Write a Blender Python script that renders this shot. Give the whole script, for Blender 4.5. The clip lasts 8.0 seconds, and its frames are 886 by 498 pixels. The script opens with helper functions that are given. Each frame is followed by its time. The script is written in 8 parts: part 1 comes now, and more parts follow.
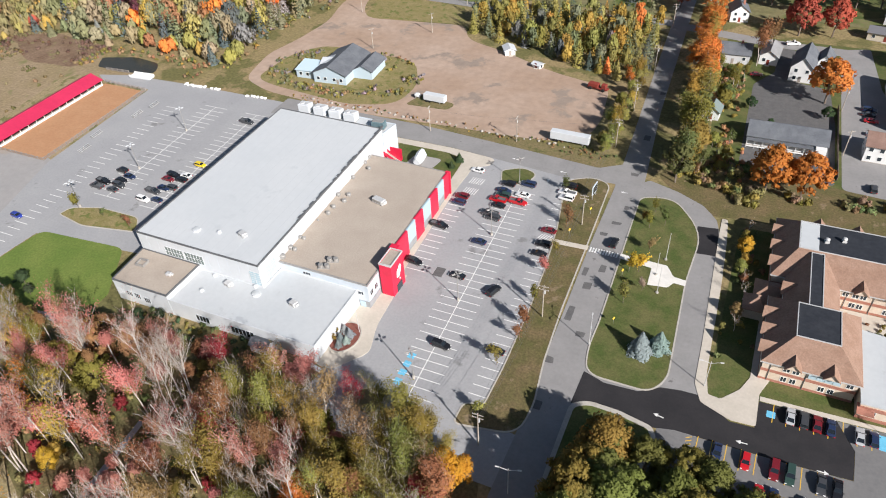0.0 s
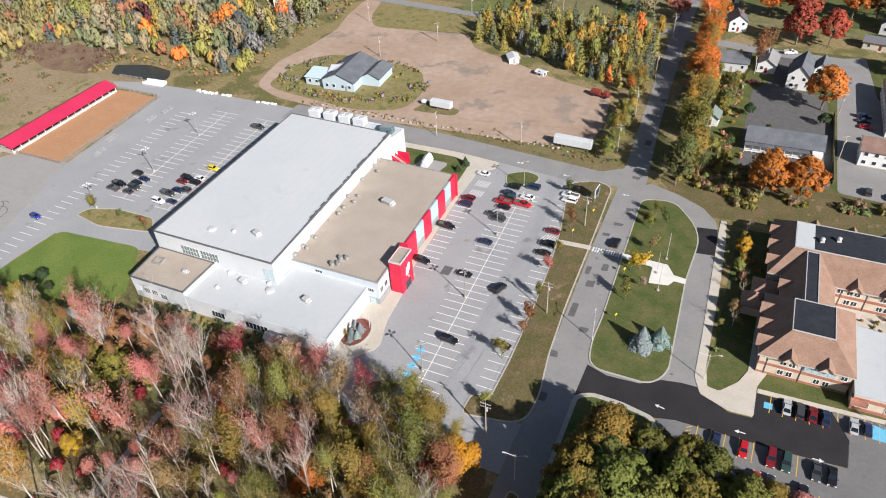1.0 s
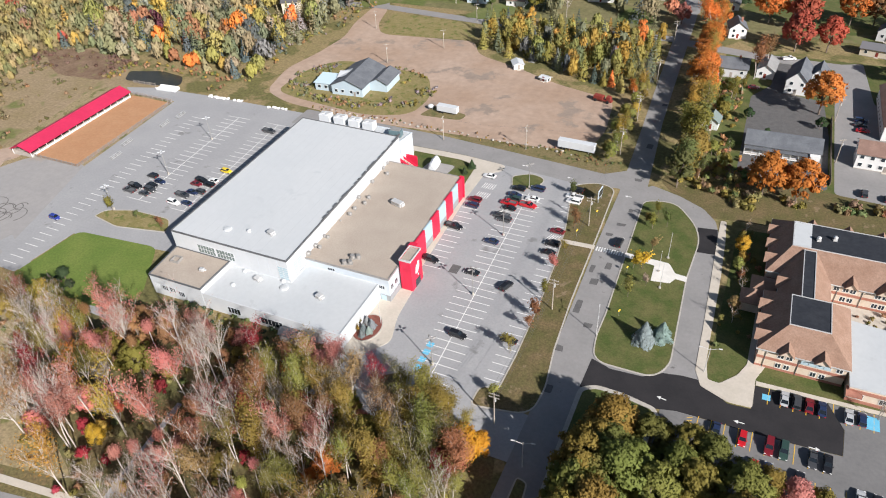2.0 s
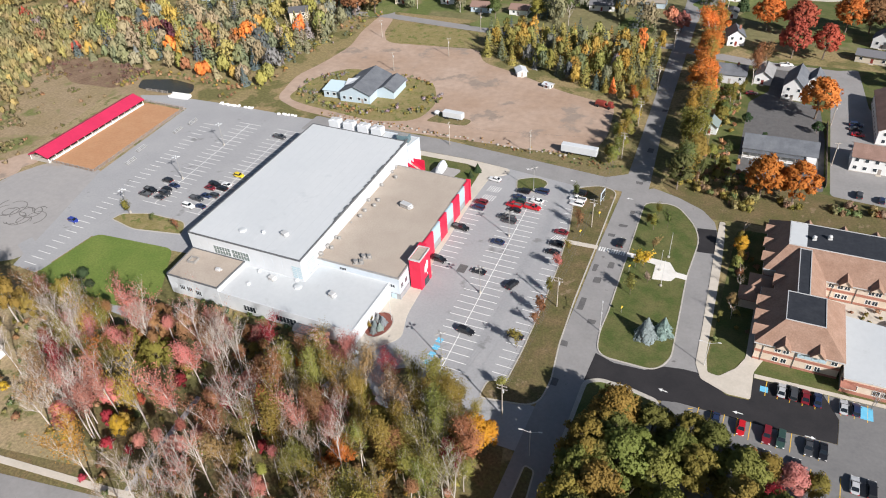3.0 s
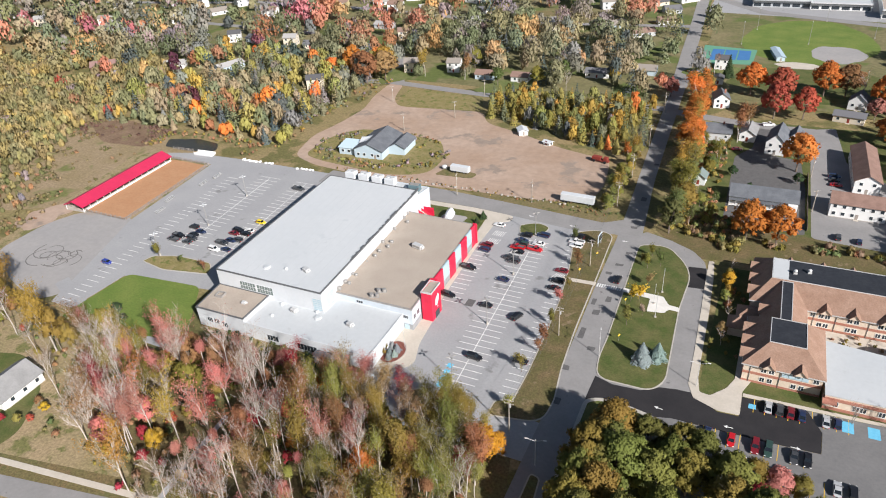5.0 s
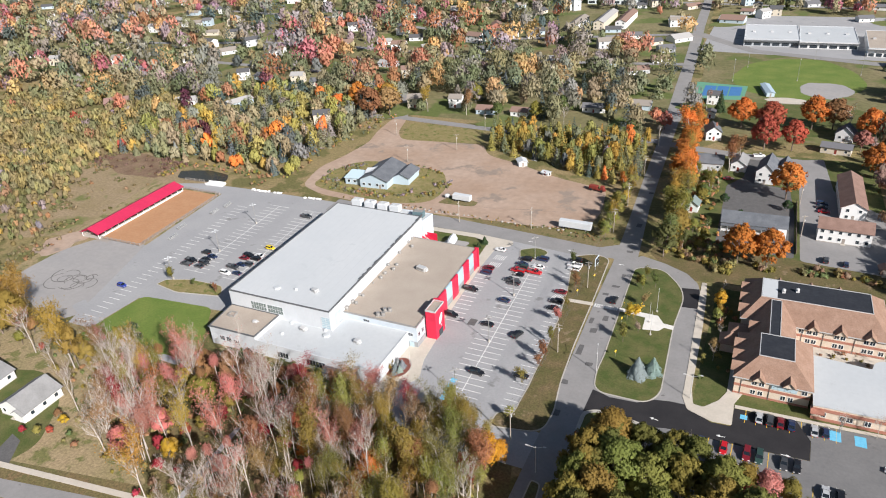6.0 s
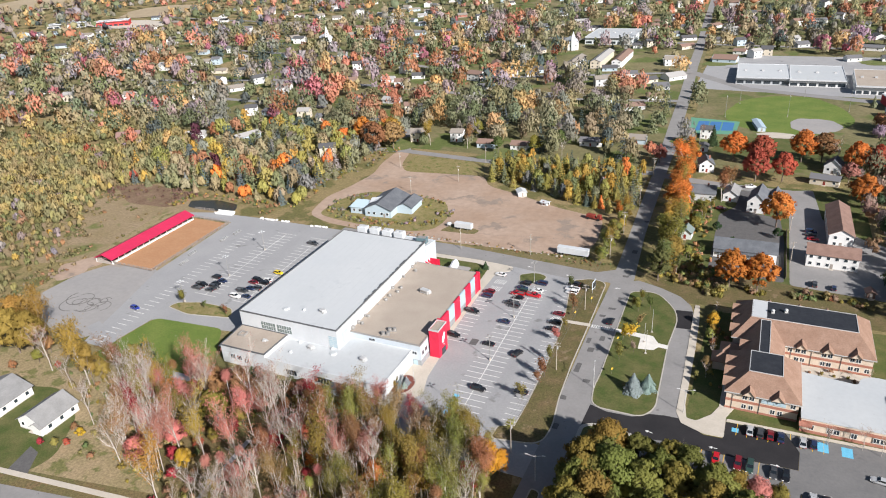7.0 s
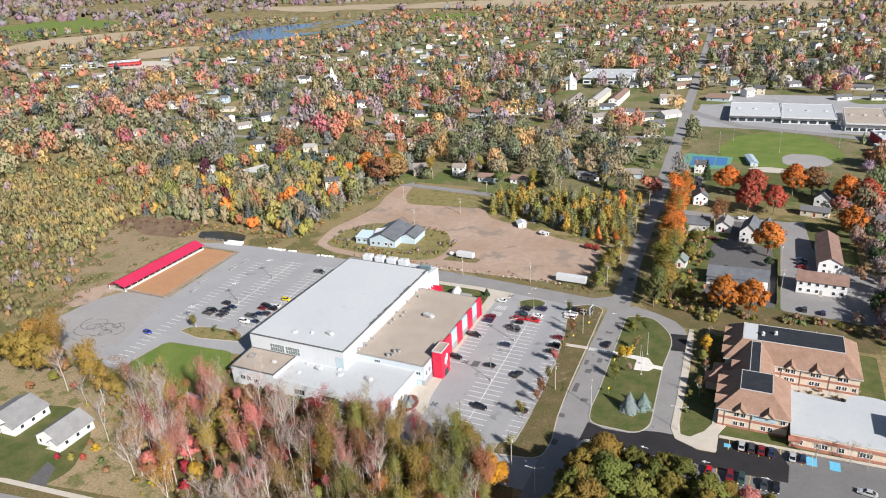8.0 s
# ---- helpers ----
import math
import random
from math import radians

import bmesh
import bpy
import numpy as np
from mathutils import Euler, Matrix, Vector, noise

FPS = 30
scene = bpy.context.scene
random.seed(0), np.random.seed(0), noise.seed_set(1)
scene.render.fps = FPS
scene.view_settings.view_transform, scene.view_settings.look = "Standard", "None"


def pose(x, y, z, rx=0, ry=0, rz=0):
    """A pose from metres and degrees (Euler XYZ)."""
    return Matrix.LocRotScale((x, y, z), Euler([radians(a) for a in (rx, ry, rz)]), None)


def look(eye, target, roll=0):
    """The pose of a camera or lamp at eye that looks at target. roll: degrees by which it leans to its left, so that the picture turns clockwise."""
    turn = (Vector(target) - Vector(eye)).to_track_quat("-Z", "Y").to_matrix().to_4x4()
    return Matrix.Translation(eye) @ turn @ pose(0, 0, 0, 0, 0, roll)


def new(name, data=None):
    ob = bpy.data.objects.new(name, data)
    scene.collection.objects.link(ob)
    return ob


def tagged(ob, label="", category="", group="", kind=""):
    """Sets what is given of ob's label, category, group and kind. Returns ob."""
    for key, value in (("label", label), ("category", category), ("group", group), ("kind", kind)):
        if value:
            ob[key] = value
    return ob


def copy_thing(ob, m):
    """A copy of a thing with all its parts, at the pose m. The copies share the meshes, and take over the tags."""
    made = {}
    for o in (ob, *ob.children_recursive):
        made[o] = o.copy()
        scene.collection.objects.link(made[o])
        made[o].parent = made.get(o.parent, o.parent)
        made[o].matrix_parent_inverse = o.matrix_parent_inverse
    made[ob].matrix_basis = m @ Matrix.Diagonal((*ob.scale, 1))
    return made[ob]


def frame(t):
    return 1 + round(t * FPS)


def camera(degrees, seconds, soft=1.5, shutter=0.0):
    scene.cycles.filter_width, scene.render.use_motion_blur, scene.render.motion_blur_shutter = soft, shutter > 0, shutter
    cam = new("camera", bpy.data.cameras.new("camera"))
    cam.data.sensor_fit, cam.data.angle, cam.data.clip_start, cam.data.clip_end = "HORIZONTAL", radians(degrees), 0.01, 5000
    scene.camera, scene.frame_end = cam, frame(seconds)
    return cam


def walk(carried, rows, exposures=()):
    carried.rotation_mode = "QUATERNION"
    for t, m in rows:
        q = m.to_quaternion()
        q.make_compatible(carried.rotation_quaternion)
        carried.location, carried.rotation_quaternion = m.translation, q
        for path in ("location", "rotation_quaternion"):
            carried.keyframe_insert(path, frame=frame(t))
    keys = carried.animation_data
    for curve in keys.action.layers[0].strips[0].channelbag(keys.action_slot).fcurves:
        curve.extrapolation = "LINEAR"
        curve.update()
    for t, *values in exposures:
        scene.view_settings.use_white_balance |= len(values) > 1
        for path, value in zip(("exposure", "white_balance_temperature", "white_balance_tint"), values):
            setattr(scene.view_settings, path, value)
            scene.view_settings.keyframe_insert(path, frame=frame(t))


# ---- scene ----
cam = camera(66.1, 8.0, soft=1.05)
PATH = [
    (0, (-3.62, -0.625, 119.969), (-4.302, 0.752, 118.689), -3.7),
    (0.5, (-3.038, -3.922, 120.53), (-3.725, -2.535, 119.262), -3.6),
    (1, (-2.509, -7.114, 121.354), (-3.201, -5.72, 120.098), -3.6),
    (1.5, (-2.006, -10.209, 122.269), (-2.704, -8.808, 121.024), -3.6),
    (3, (-0.398, -19.844, 125.706), (-1.11, -18.428, 124.485), -3.9),
    (3.5, (0.612, -23.828, 126.056), (-0.11, -22.389, 124.87), -3.9),
    (4, (2.073, -28.31, 126.25), (1.338, -26.842, 125.109), -3.9),
    (4.5, (3.704, -33.025, 126.4), (2.957, -31.528, 125.303), -3.8),
    (6, (9.299, -48.194, 126.867), (8.52, -46.618, 125.914), -3.7),
    (6.5, (11.191, -53.276, 126.924), (10.404, -51.675, 126.019), -3.6),
    (7, (13.091, -58.37, 126.973), (12.295, -56.747, 126.118), -3.5),
    (7.5, (15.095, -63.483, 127.01), (14.291, -61.839, 126.205), -3.4),
    (8, (17.18, -68.641, 127.025), (16.367, -66.976, 126.273), -3.4),
]
walk(cam, [(t, look(eye, target, roll)) for t, eye, target, roll in PATH])

# ---- daylight: low autumn sun ----
SUN_EL, SUN_AZ = 31.0, -32.0      # degrees; azimuth counted from +x towards +y
scene.view_settings.exposure = 0.77
world = bpy.data.worlds.new("sky")
scene.world = world
world.use_nodes = True
wn = world.node_tree.nodes
sky = wn.new("ShaderNodeTexSky")
sky.sky_type = "NISHITA"
sky.sun_disc = False
sky.sun_elevation = radians(SUN_EL)
sky.sun_rotation = radians(90 - SUN_AZ)
world.node_tree.links.new(sky.outputs[0], wn["Background"].inputs[0])
wn["Background"].inputs[1].default_value = 0.045
sun_data = bpy.data.lights.new("sun", "SUN")
sun_data.energy, sun_data.angle, sun_data.color = 4.6, radians(0.53), (1.0, 0.955, 0.925)
sun = new("sun", sun_data)
to_sun = Vector((math.cos(radians(SUN_EL)) * math.cos(radians(SUN_AZ)), math.cos(radians(SUN_EL)) * math.sin(radians(SUN_AZ)), math.sin(radians(SUN_EL))))
sun.matrix_world = look(to_sun * 300, (0, 0, 0))

# ---- materials ----
def surf(name, a, b, scale=0.2, rough=0.85, fine=4.0, fine_amount=0.25, bump=0.0, bump_scale=8.0, metal=0.0, detail=6.0, spots=None, obj=False, spec=0.3):
    """Two tones mixed by a broad noise, dappled by a fine one; spots: (colour, scale, threshold) for patches."""
    m = bpy.data.materials.new(name)
    m.use_nodes = True
    nt = m.node_tree
    n, ln = nt.nodes, nt.links.new
    bs = n["Principled BSDF"]
    if obj:
        co = n.new("ShaderNodeTexCoord").outputs["Object"]
    else:
        co = n.new("ShaderNodeNewGeometry").outputs["Position"]

    def noise_at(s, d=detail):
        t = n.new("ShaderNodeTexNoise")
        t.inputs["Scale"].default_value = s
        t.inputs["Detail"].default_value = d
        t.inputs["Roughness"].default_value = 0.62
        ln(co, t.inputs["Vector"])
        return t.outputs["Fac"]

    def ramp(fac, lo, hi):
        r = n.new("ShaderNodeMapRange")
        r.inputs["From Min"].default_value, r.inputs["From Max"].default_value = lo, hi
        ln(fac, r.inputs["Value"])
        return r.outputs["Result"]

    def mix(fac, c1, c2, mode="MIX"):
        x = n.new("ShaderNodeMix")
        x.data_type, x.blend_type = "RGBA", mode
        if fac is None:
            x.inputs["Factor"].default_value = 1.0
        else:
            ln(fac, x.inputs["Factor"])
        for sock, c in ((x.inputs["A"], c1), (x.inputs["B"], c2)):
            if isinstance(c, tuple):
                sock.default_value = (*c, 1)
            else:
                ln(c, sock)
        return x.outputs["Result"]

    col = mix(ramp(noise_at(scale), 0.36, 0.64), a, b)
    if spots:
        col = mix(ramp(noise_at(spots[1]), spots[2], spots[2] + 0.06), col, spots[0])
    g = ramp(noise_at(fine, 4.0), 0.25, 0.75)
    lo, hi = 1 - fine_amount, 1 + fine_amount
    x = n.new("ShaderNodeMapRange")
    x.inputs["To Min"].default_value, x.inputs["To Max"].default_value = lo, hi
    ln(g, x.inputs["Value"])
    comb = n.new("ShaderNodeCombineColor")
    for k in range(3):
        ln(x.outputs["Result"], comb.inputs[k])
    col = mix(None, col, comb.outputs[0], "MULTIPLY")
    ln(col, bs.inputs["Base Color"])
    bs.inputs["Roughness"].default_value = rough
    bs.inputs["Metallic"].default_value = metal
    bs.inputs["Specular IOR Level"].default_value = spec
    if bump:
        bp = n.new("ShaderNodeBump")
        bp.inputs["Strength"].default_value = bump
        bp.inputs["Distance"].default_value = 0.1
        ln(noise_at(bump_scale, 3.0), bp.inputs["Height"])
        ln(bp.outputs["Normal"], bs.inputs["Normal"])
    return m


def tinted(name, rough=0.5, vary=0.15, translucent=0.0, attribute="", metal=0.0, coat=0.0, scale=3.0):
    """The colour comes from the object's own colour, or from a mesh attribute; each loose piece varies a little."""
    m = bpy.data.materials.new(name)
    m.use_nodes = True
    nt = m.node_tree
    n, ln = nt.nodes, nt.links.new
    bs = n["Principled BSDF"]
    if attribute:
        src = n.new("ShaderNodeAttribute")
        src.attribute_name = attribute
        col = src.outputs["Color"]
    else:
        col = n.new("ShaderNodeObjectInfo").outputs["Color"]
    geo = n.new("ShaderNodeNewGeometry")
    hsv = n.new("ShaderNodeHueSaturation")
    for sock, lo, hi in (("Value", 1 - vary * 1.6, 1 + vary * 1.6), ("Hue", 0.5 - vary * 0.09, 0.5 + vary * 0.09)):
        r = n.new("ShaderNodeMapRange")
        r.inputs["To Min"].default_value, r.inputs["To Max"].default_value = lo, hi
        if sock == "Value":
            ln(geo.outputs["Random Per Island"], r.inputs["Value"])
        else:
            t = n.new("ShaderNodeTexNoise")
            t.inputs["Scale"].default_value = scale
            ln(geo.outputs["Position"], t.inputs["Vector"])
            ln(t.outputs["Fac"], r.inputs["Value"])
        ln(r.outputs["Result"], hsv.inputs[sock])
    ln(col, hsv.inputs["Color"])
    ln(hsv.outputs["Color"], bs.inputs["Base Color"])
    bs.inputs["Roughness"].default_value = rough
    bs.inputs["Metallic"].default_value = metal
    bs.inputs["Coat Weight"].default_value = coat
    bs.inputs["Specular IOR Level"].default_value = 0.5 if coat else 0.15
    if translucent:
        tr = n.new("ShaderNodeBsdfTranslucent")
        ln(hsv.outputs["Color"], tr.inputs["Color"])
        mx = n.new("ShaderNodeMixShader")
        mx.inputs[0].default_value = translucent
        ln(bs.outputs[0], mx.inputs[1])
        ln(tr.outputs[0], mx.inputs[2])
        ln(mx.outputs[0], n["Material Output"].inputs[0])
    return m


def plain(name, c, rough=0.5, metal=0.0, spec=0.5):
    m = bpy.data.materials.new(name)
    m.use_nodes = True
    bs = m.node_tree.nodes["Principled BSDF"]
    bs.inputs["Base Color"].default_value = (*c, 1)
    bs.inputs["Roughness"].default_value, bs.inputs["Metallic"].default_value = rough, metal
    bs.inputs["Specular IOR Level"].default_value = spec
    return m


M = {
    "ground": surf("meadow_ground", (0.20, 0.168, 0.072), (0.268, 0.198, 0.104), 0.035, 0.95, 0.9, 0.4, 0.5, 1.5, spots=((0.13, 0.12, 0.045), 0.06, 0.49)),
    "forest_floor": surf("leaf_litter", (0.165, 0.12, 0.058), (0.12, 0.115, 0.045), 0.12, 0.95, 1.6, 0.45, 0.6, 2.0, spots=((0.17, 0.12, 0.06), 0.2, 0.58)),
    "lawn": surf("mown_lawn", (0.064, 0.088, 0.021), (0.118, 0.114, 0.042), 0.2, 0.95, 2.2, 0.3, 0.3, 6.0),
    "garden": surf("garden_lawn", (0.10, 0.13, 0.035), (0.15, 0.16, 0.06), 0.1, 0.95, 1.2, 0.3),
    "town_grass": surf("town_grass", (0.125, 0.125, 0.05), (0.20, 0.17, 0.09), 0.03, 0.95, 0.4, 0.3, spots=((0.10, 0.125, 0.035), 0.025, 0.52)),
    "brown_weeds": surf("brown_weeds", (0.15, 0.095, 0.06), (0.22, 0.15, 0.10), 0.12, 0.95, 1.0, 0.4, 0.6, 2.0, spots=((0.20, 0.17, 0.08), 0.15, 0.58)),
    "tan_grass": surf("tan_meadow", (0.285, 0.215, 0.135), (0.24, 0.185, 0.10), 0.06, 0.95, 0.8, 0.3, 0.5, 2.0, spots=((0.15, 0.155, 0.055), 0.05, 0.56)),
    "straw_lawn": surf("straw_lawn", (0.19, 0.165, 0.06), (0.25, 0.20, 0.095), 0.25, 0.95, 2.0, 0.25, spots=((0.13, 0.14, 0.04), 0.3, 0.54)),
    "tyre_mark": surf("tyre_mark", (0.12, 0.115, 0.11), (0.17, 0.16, 0.155), 0.4, 0.95, 2.0, 0.2),
    "turf": surf("green_turf", (0.105, 0.16, 0.03), (0.155, 0.195, 0.045), 0.07, 0.95, 1.5, 0.24, 0.3, 6.0),
    "dry_grass": surf("dry_grass", (0.14, 0.125, 0.05), (0.19, 0.145, 0.075), 0.15, 0.95, 1.4, 0.35, 0.5, 3.0, spots=((0.10, 0.10, 0.035), 0.25, 0.56)),
    "asphalt": surf("worn_asphalt", (0.297, 0.298, 0.305), (0.328, 0.328, 0.332), 0.07, 0.9, 1.4, 0.08, 0.15, 20.0, spots=((0.215, 0.214, 0.214), 0.11, 0.62)),
    "road": surf("road_asphalt", (0.232, 0.226, 0.222), (0.262, 0.254, 0.25), 0.15, 0.9, 1.1, 0.07, 0.15, 20.0, spots=((0.15, 0.143, 0.14), 0.3, 0.66)),
    "new_asphalt": surf("fresh_asphalt", (0.021, 0.020, 0.022), (0.029, 0.027, 0.029), 0.2, 0.8, 2.0, 0.12, 0.15, 20.0),
    "patch": surf("asphalt_patch", (0.10, 0.098, 0.098), (0.125, 0.121, 0.12), 0.5, 0.9, 2.0, 0.1),
    "gravel": surf("gravel", (0.295, 0.285, 0.28), (0.325, 0.31, 0.30), 0.05, 0.95, 0.5, 0.07, 0.2, 5.0, spots=((0.31, 0.27, 0.235), 0.035, 0.60)),
    "straw": surf("straw_grass", (0.245, 0.20, 0.105), (0.31, 0.235, 0.14), 0.09, 0.95, 1.3, 0.4, 0.5, 3.0, spots=((0.15, 0.145, 0.055), 0.14, 0.53)),
    "white_concrete": surf("white_concrete", (0.62, 0.60, 0.56), (0.69, 0.67, 0.63), 0.4, 0.85, 1.5, 0.06),
    "verge_grass": surf("verge_grass", (0.092, 0.088, 0.03), (0.15, 0.11, 0.055), 0.16, 0.95, 1.8, 0.4, 0.5, 4.0, spots=((0.20, 0.15, 0.09), 0.22, 0.6)),
    "old_asphalt": surf("old_asphalt", (0.148, 0.146, 0.146), (0.18, 0.177, 0.175), 0.1, 0.9, 1.2, 0.1, 0.15, 20.0, spots=((0.14, 0.138, 0.137), 0.2, 0.6)),
    "stubble": surf("stubble_field", (0.33, 0.265, 0.175), (0.40, 0.32, 0.225), 0.012, 0.95, 0.15, 0.12),
    "dirt": surf("bare_dirt", (0.34, 0.24, 0.175), (0.40, 0.30, 0.235), 0.035, 0.95, 0.35, 0.14, 0.4, 2.0, spots=((0.27, 0.215, 0.175), 0.06, 0.57)),
    "arena_sand": surf("riding_sand", (0.40, 0.21, 0.11), (0.43, 0.24, 0.13), 0.15, 0.95, 1.0, 0.1, 0.2, 3.0),
    "concrete": surf("concrete", (0.47, 0.425, 0.36), (0.52, 0.47, 0.405), 0.25, 0.85, 1.5, 0.07, 0.1, 10.0),
    "kerb": surf("kerb_concrete", (0.38, 0.355, 0.31), (0.43, 0.40, 0.36), 0.5, 0.85, 2.0, 0.1),
    "mulch": surf("bark_mulch", (0.17, 0.055, 0.045), (0.21, 0.08, 0.06), 0.8, 0.95, 5.0, 0.3, 0.5, 6.0),
    "paint_white": surf("road_paint_white", (0.72, 0.72, 0.70), (0.62, 0.62, 0.61), 1.2, 0.7, 5.0, 0.1),
    "paint_yellow": surf("road_paint_yellow", (0.75, 0.47, 0.04), (0.68, 0.42, 0.05), 1.2, 0.7, 5.0, 0.1),
    "paint_blue": surf("road_paint_blue", (0.12, 0.42, 0.62), (0.15, 0.47, 0.66), 1.2, 0.7, 5.0, 0.1),
    "membrane": surf("white_roof_membrane", (0.50, 0.522, 0.535), (0.53, 0.548, 0.558), 0.05, 0.6, 0.5, 0.03, spots=((0.475, 0.498, 0.512), 0.12, 0.62)),
    "membrane_grey": surf("pale_roof_membrane", (0.465, 0.49, 0.505), (0.495, 0.515, 0.525), 0.07, 0.6, 0.8, 0.04, spots=((0.43, 0.45, 0.46), 0.2, 0.62)),
    "gravel_roof": surf("ballast_roof", (0.36, 0.305, 0.255), (0.40, 0.345, 0.29), 0.12, 0.95, 2.4, 0.12, 0.25, 6.0),
    "clad_white": surf("white_cladding", (0.57, 0.59, 0.61), (0.53, 0.555, 0.575), 0.15, 0.5, 1.0, 0.03),
    "clad_grey": surf("grey_cladding", (0.52, 0.57, 0.62), (0.47, 0.53, 0.58), 0.3, 0.5, 1.0, 0.04),
    "clad_red": surf("red_cladding", (0.62, 0.024, 0.065), (0.57, 0.020, 0.055), 0.3, 0.45, 1.0, 0.05),
    "clad_dark": surf("dark_grey_base", (0.30, 0.31, 0.32), (0.26, 0.27, 0.28), 0.5, 0.7, 2.0, 0.06),
    "trim_dark": surf("dark_roof_edge", (0.10, 0.105, 0.11), (0.13, 0.135, 0.14), 0.5, 0.5, 2.0, 0.08),
    "metal_light": surf("light_metal", (0.62, 0.62, 0.61), (0.56, 0.56, 0.56), 0.7, 0.45, 2.0, 0.08, metal=0.3),
    "metal_grey": surf("grey_metal", (0.30, 0.29, 0.28), (0.36, 0.35, 0.33), 0.9, 0.55, 2.0, 0.1, metal=0.3),
    "barn_red": surf("red_metal_roof", (0.50, 0.03, 0.085), (0.44, 0.026, 0.075), 0.12, 0.45, 0.8, 0.07),
    "shingle_tan": surf("tan_shingles", (0.24, 0.148, 0.106), (0.29, 0.188, 0.14), 0.4, 0.9, 2.6, 0.2, 0.3, 8.0),
    "shingle_grey": surf("grey_shingles", (0.105, 0.113, 0.128), (0.14, 0.15, 0.165), 0.3, 0.9, 2.6, 0.16, 0.3, 8.0),
    "shingle_pale": surf("pale_shingles", (0.22, 0.22, 0.22), (0.265, 0.265, 0.265), 0.3, 0.9, 2.6, 0.12, 0.3, 8.0),
    "shingle_brown": surf("brown_shingles", (0.20, 0.125, 0.10), (0.25, 0.16, 0.13), 0.3, 0.9, 2.6, 0.16, 0.3, 8.0),
    "flat_black": surf("black_roof_felt", (0.022, 0.025, 0.032), (0.03, 0.033, 0.04), 0.3, 0.7, 1.2, 0.2),
    "siding_cream": surf("cream_siding", (0.56, 0.46, 0.36), (0.60, 0.51, 0.42), 0.5, 0.8, 2.0, 0.06),
    "brick_band": surf("brick_band", (0.33, 0.14, 0.10), (0.38, 0.18, 0.13), 0.8, 0.9, 4.0, 0.15),
    "bark_pale": surf("pale_bark", (0.52, 0.47, 0.43), (0.40, 0.355, 0.315), 0.8, 0.9, 3.0, 0.25),
    "bark_dark": surf("dark_bark", (0.15, 0.115, 0.09), (0.21, 0.17, 0.14), 0.8, 0.9, 3.0, 0.3),
    "wood_grey": surf("weathered_wood", (0.34, 0.30, 0.27), (0.26, 0.235, 0.21), 1.0, 0.85, 5.0, 0.2),
    "pole_wood": surf("pole_wood", (0.42, 0.37, 0.31), (0.33, 0.29, 0.245), 1.0, 0.85, 5.0, 0.2),
    "tyre": plain("tyre_rubber", (0.015, 0.015, 0.016), 0.85),
    "rim": plain("wheel_alloy", (0.45, 0.45, 0.46), 0.35, 0.9),
    "lamp_red": plain("red_lamp_glass", (0.45, 0.01, 0.01), 0.25),
    "lamp_clear": plain("clear_lamp_glass", (0.75, 0.75, 0.74), 0.15),
    "glass": plain("dark_glass", (0.012, 0.016, 0.02), 0.08, 0.0, 0.8),
    "pane": plain("window_glass", (0.03, 0.04, 0.05), 0.12, 0.0, 0.7),
    "pane_green": plain("greenish_glazing", (0.16, 0.20, 0.19), 0.15, 0.0, 0.6),
    "pane_pale": plain("pale_glazing", (0.40, 0.52, 0.58), 0.2, 0.0, 0.6),
    "white_paint": surf("white_painted_wood", (0.76, 0.755, 0.74), (0.71, 0.705, 0.69), 0.8, 0.6, 3.0, 0.04),
    "wire": plain("cable", (0.12, 0.12, 0.12), 0.6),
    "teal_metal": surf("teal_unit", (0.10, 0.16, 0.18), (0.13, 0.19, 0.21), 0.8, 0.5, 2.0, 0.1),
    "rust_red": surf("rusty_red_steel", (0.24, 0.035, 0.025), (0.18, 0.04, 0.03), 0.9, 0.7, 3.0, 0.2),
    "tennis_blue": surf("tennis_blue", (0.05, 0.16, 0.36), (0.06, 0.18, 0.39), 0.3, 0.8, 1.0, 0.05),
    "tennis_green": surf("tennis_green", (0.11, 0.28, 0.19), (0.13, 0.30, 0.21), 0.3, 0.8, 1.0, 0.05),
    "stone": surf("boulder", (0.40, 0.37, 0.33), (0.31, 0.29, 0.265), 0.8, 0.9, 3.0, 0.15, 0.3, 4.0),
}
M["paint_car"] = tinted("car_paint", 0.28, 0.0, coat=0.6)
M["leaf"] = tinted("leaves", 0.75, 0.07, 0.24)
M["leaf_far"] = tinted("far_leaves", 0.9, 0.03, 0.25, "tint")
M["bush"] = tinted("scrub_leaves", 0.85, 0.1, 0.1, "tint")
M["wall_tint"] = tinted("painted_siding", 0.75, 0.0)
M["roof_tint"] = tinted("roof_shingles", 0.9, 0.0)
water = surf("pond_water", (0.032, 0.032, 0.024), (0.045, 0.042, 0.03), 0.2, 0.22, 1.0, 0.2, 0.1, 1.5, spec=0.25)
lake_water = plain("lake_water", (0.03, 0.10, 0.24), 0.12, 0.0, 0.5)

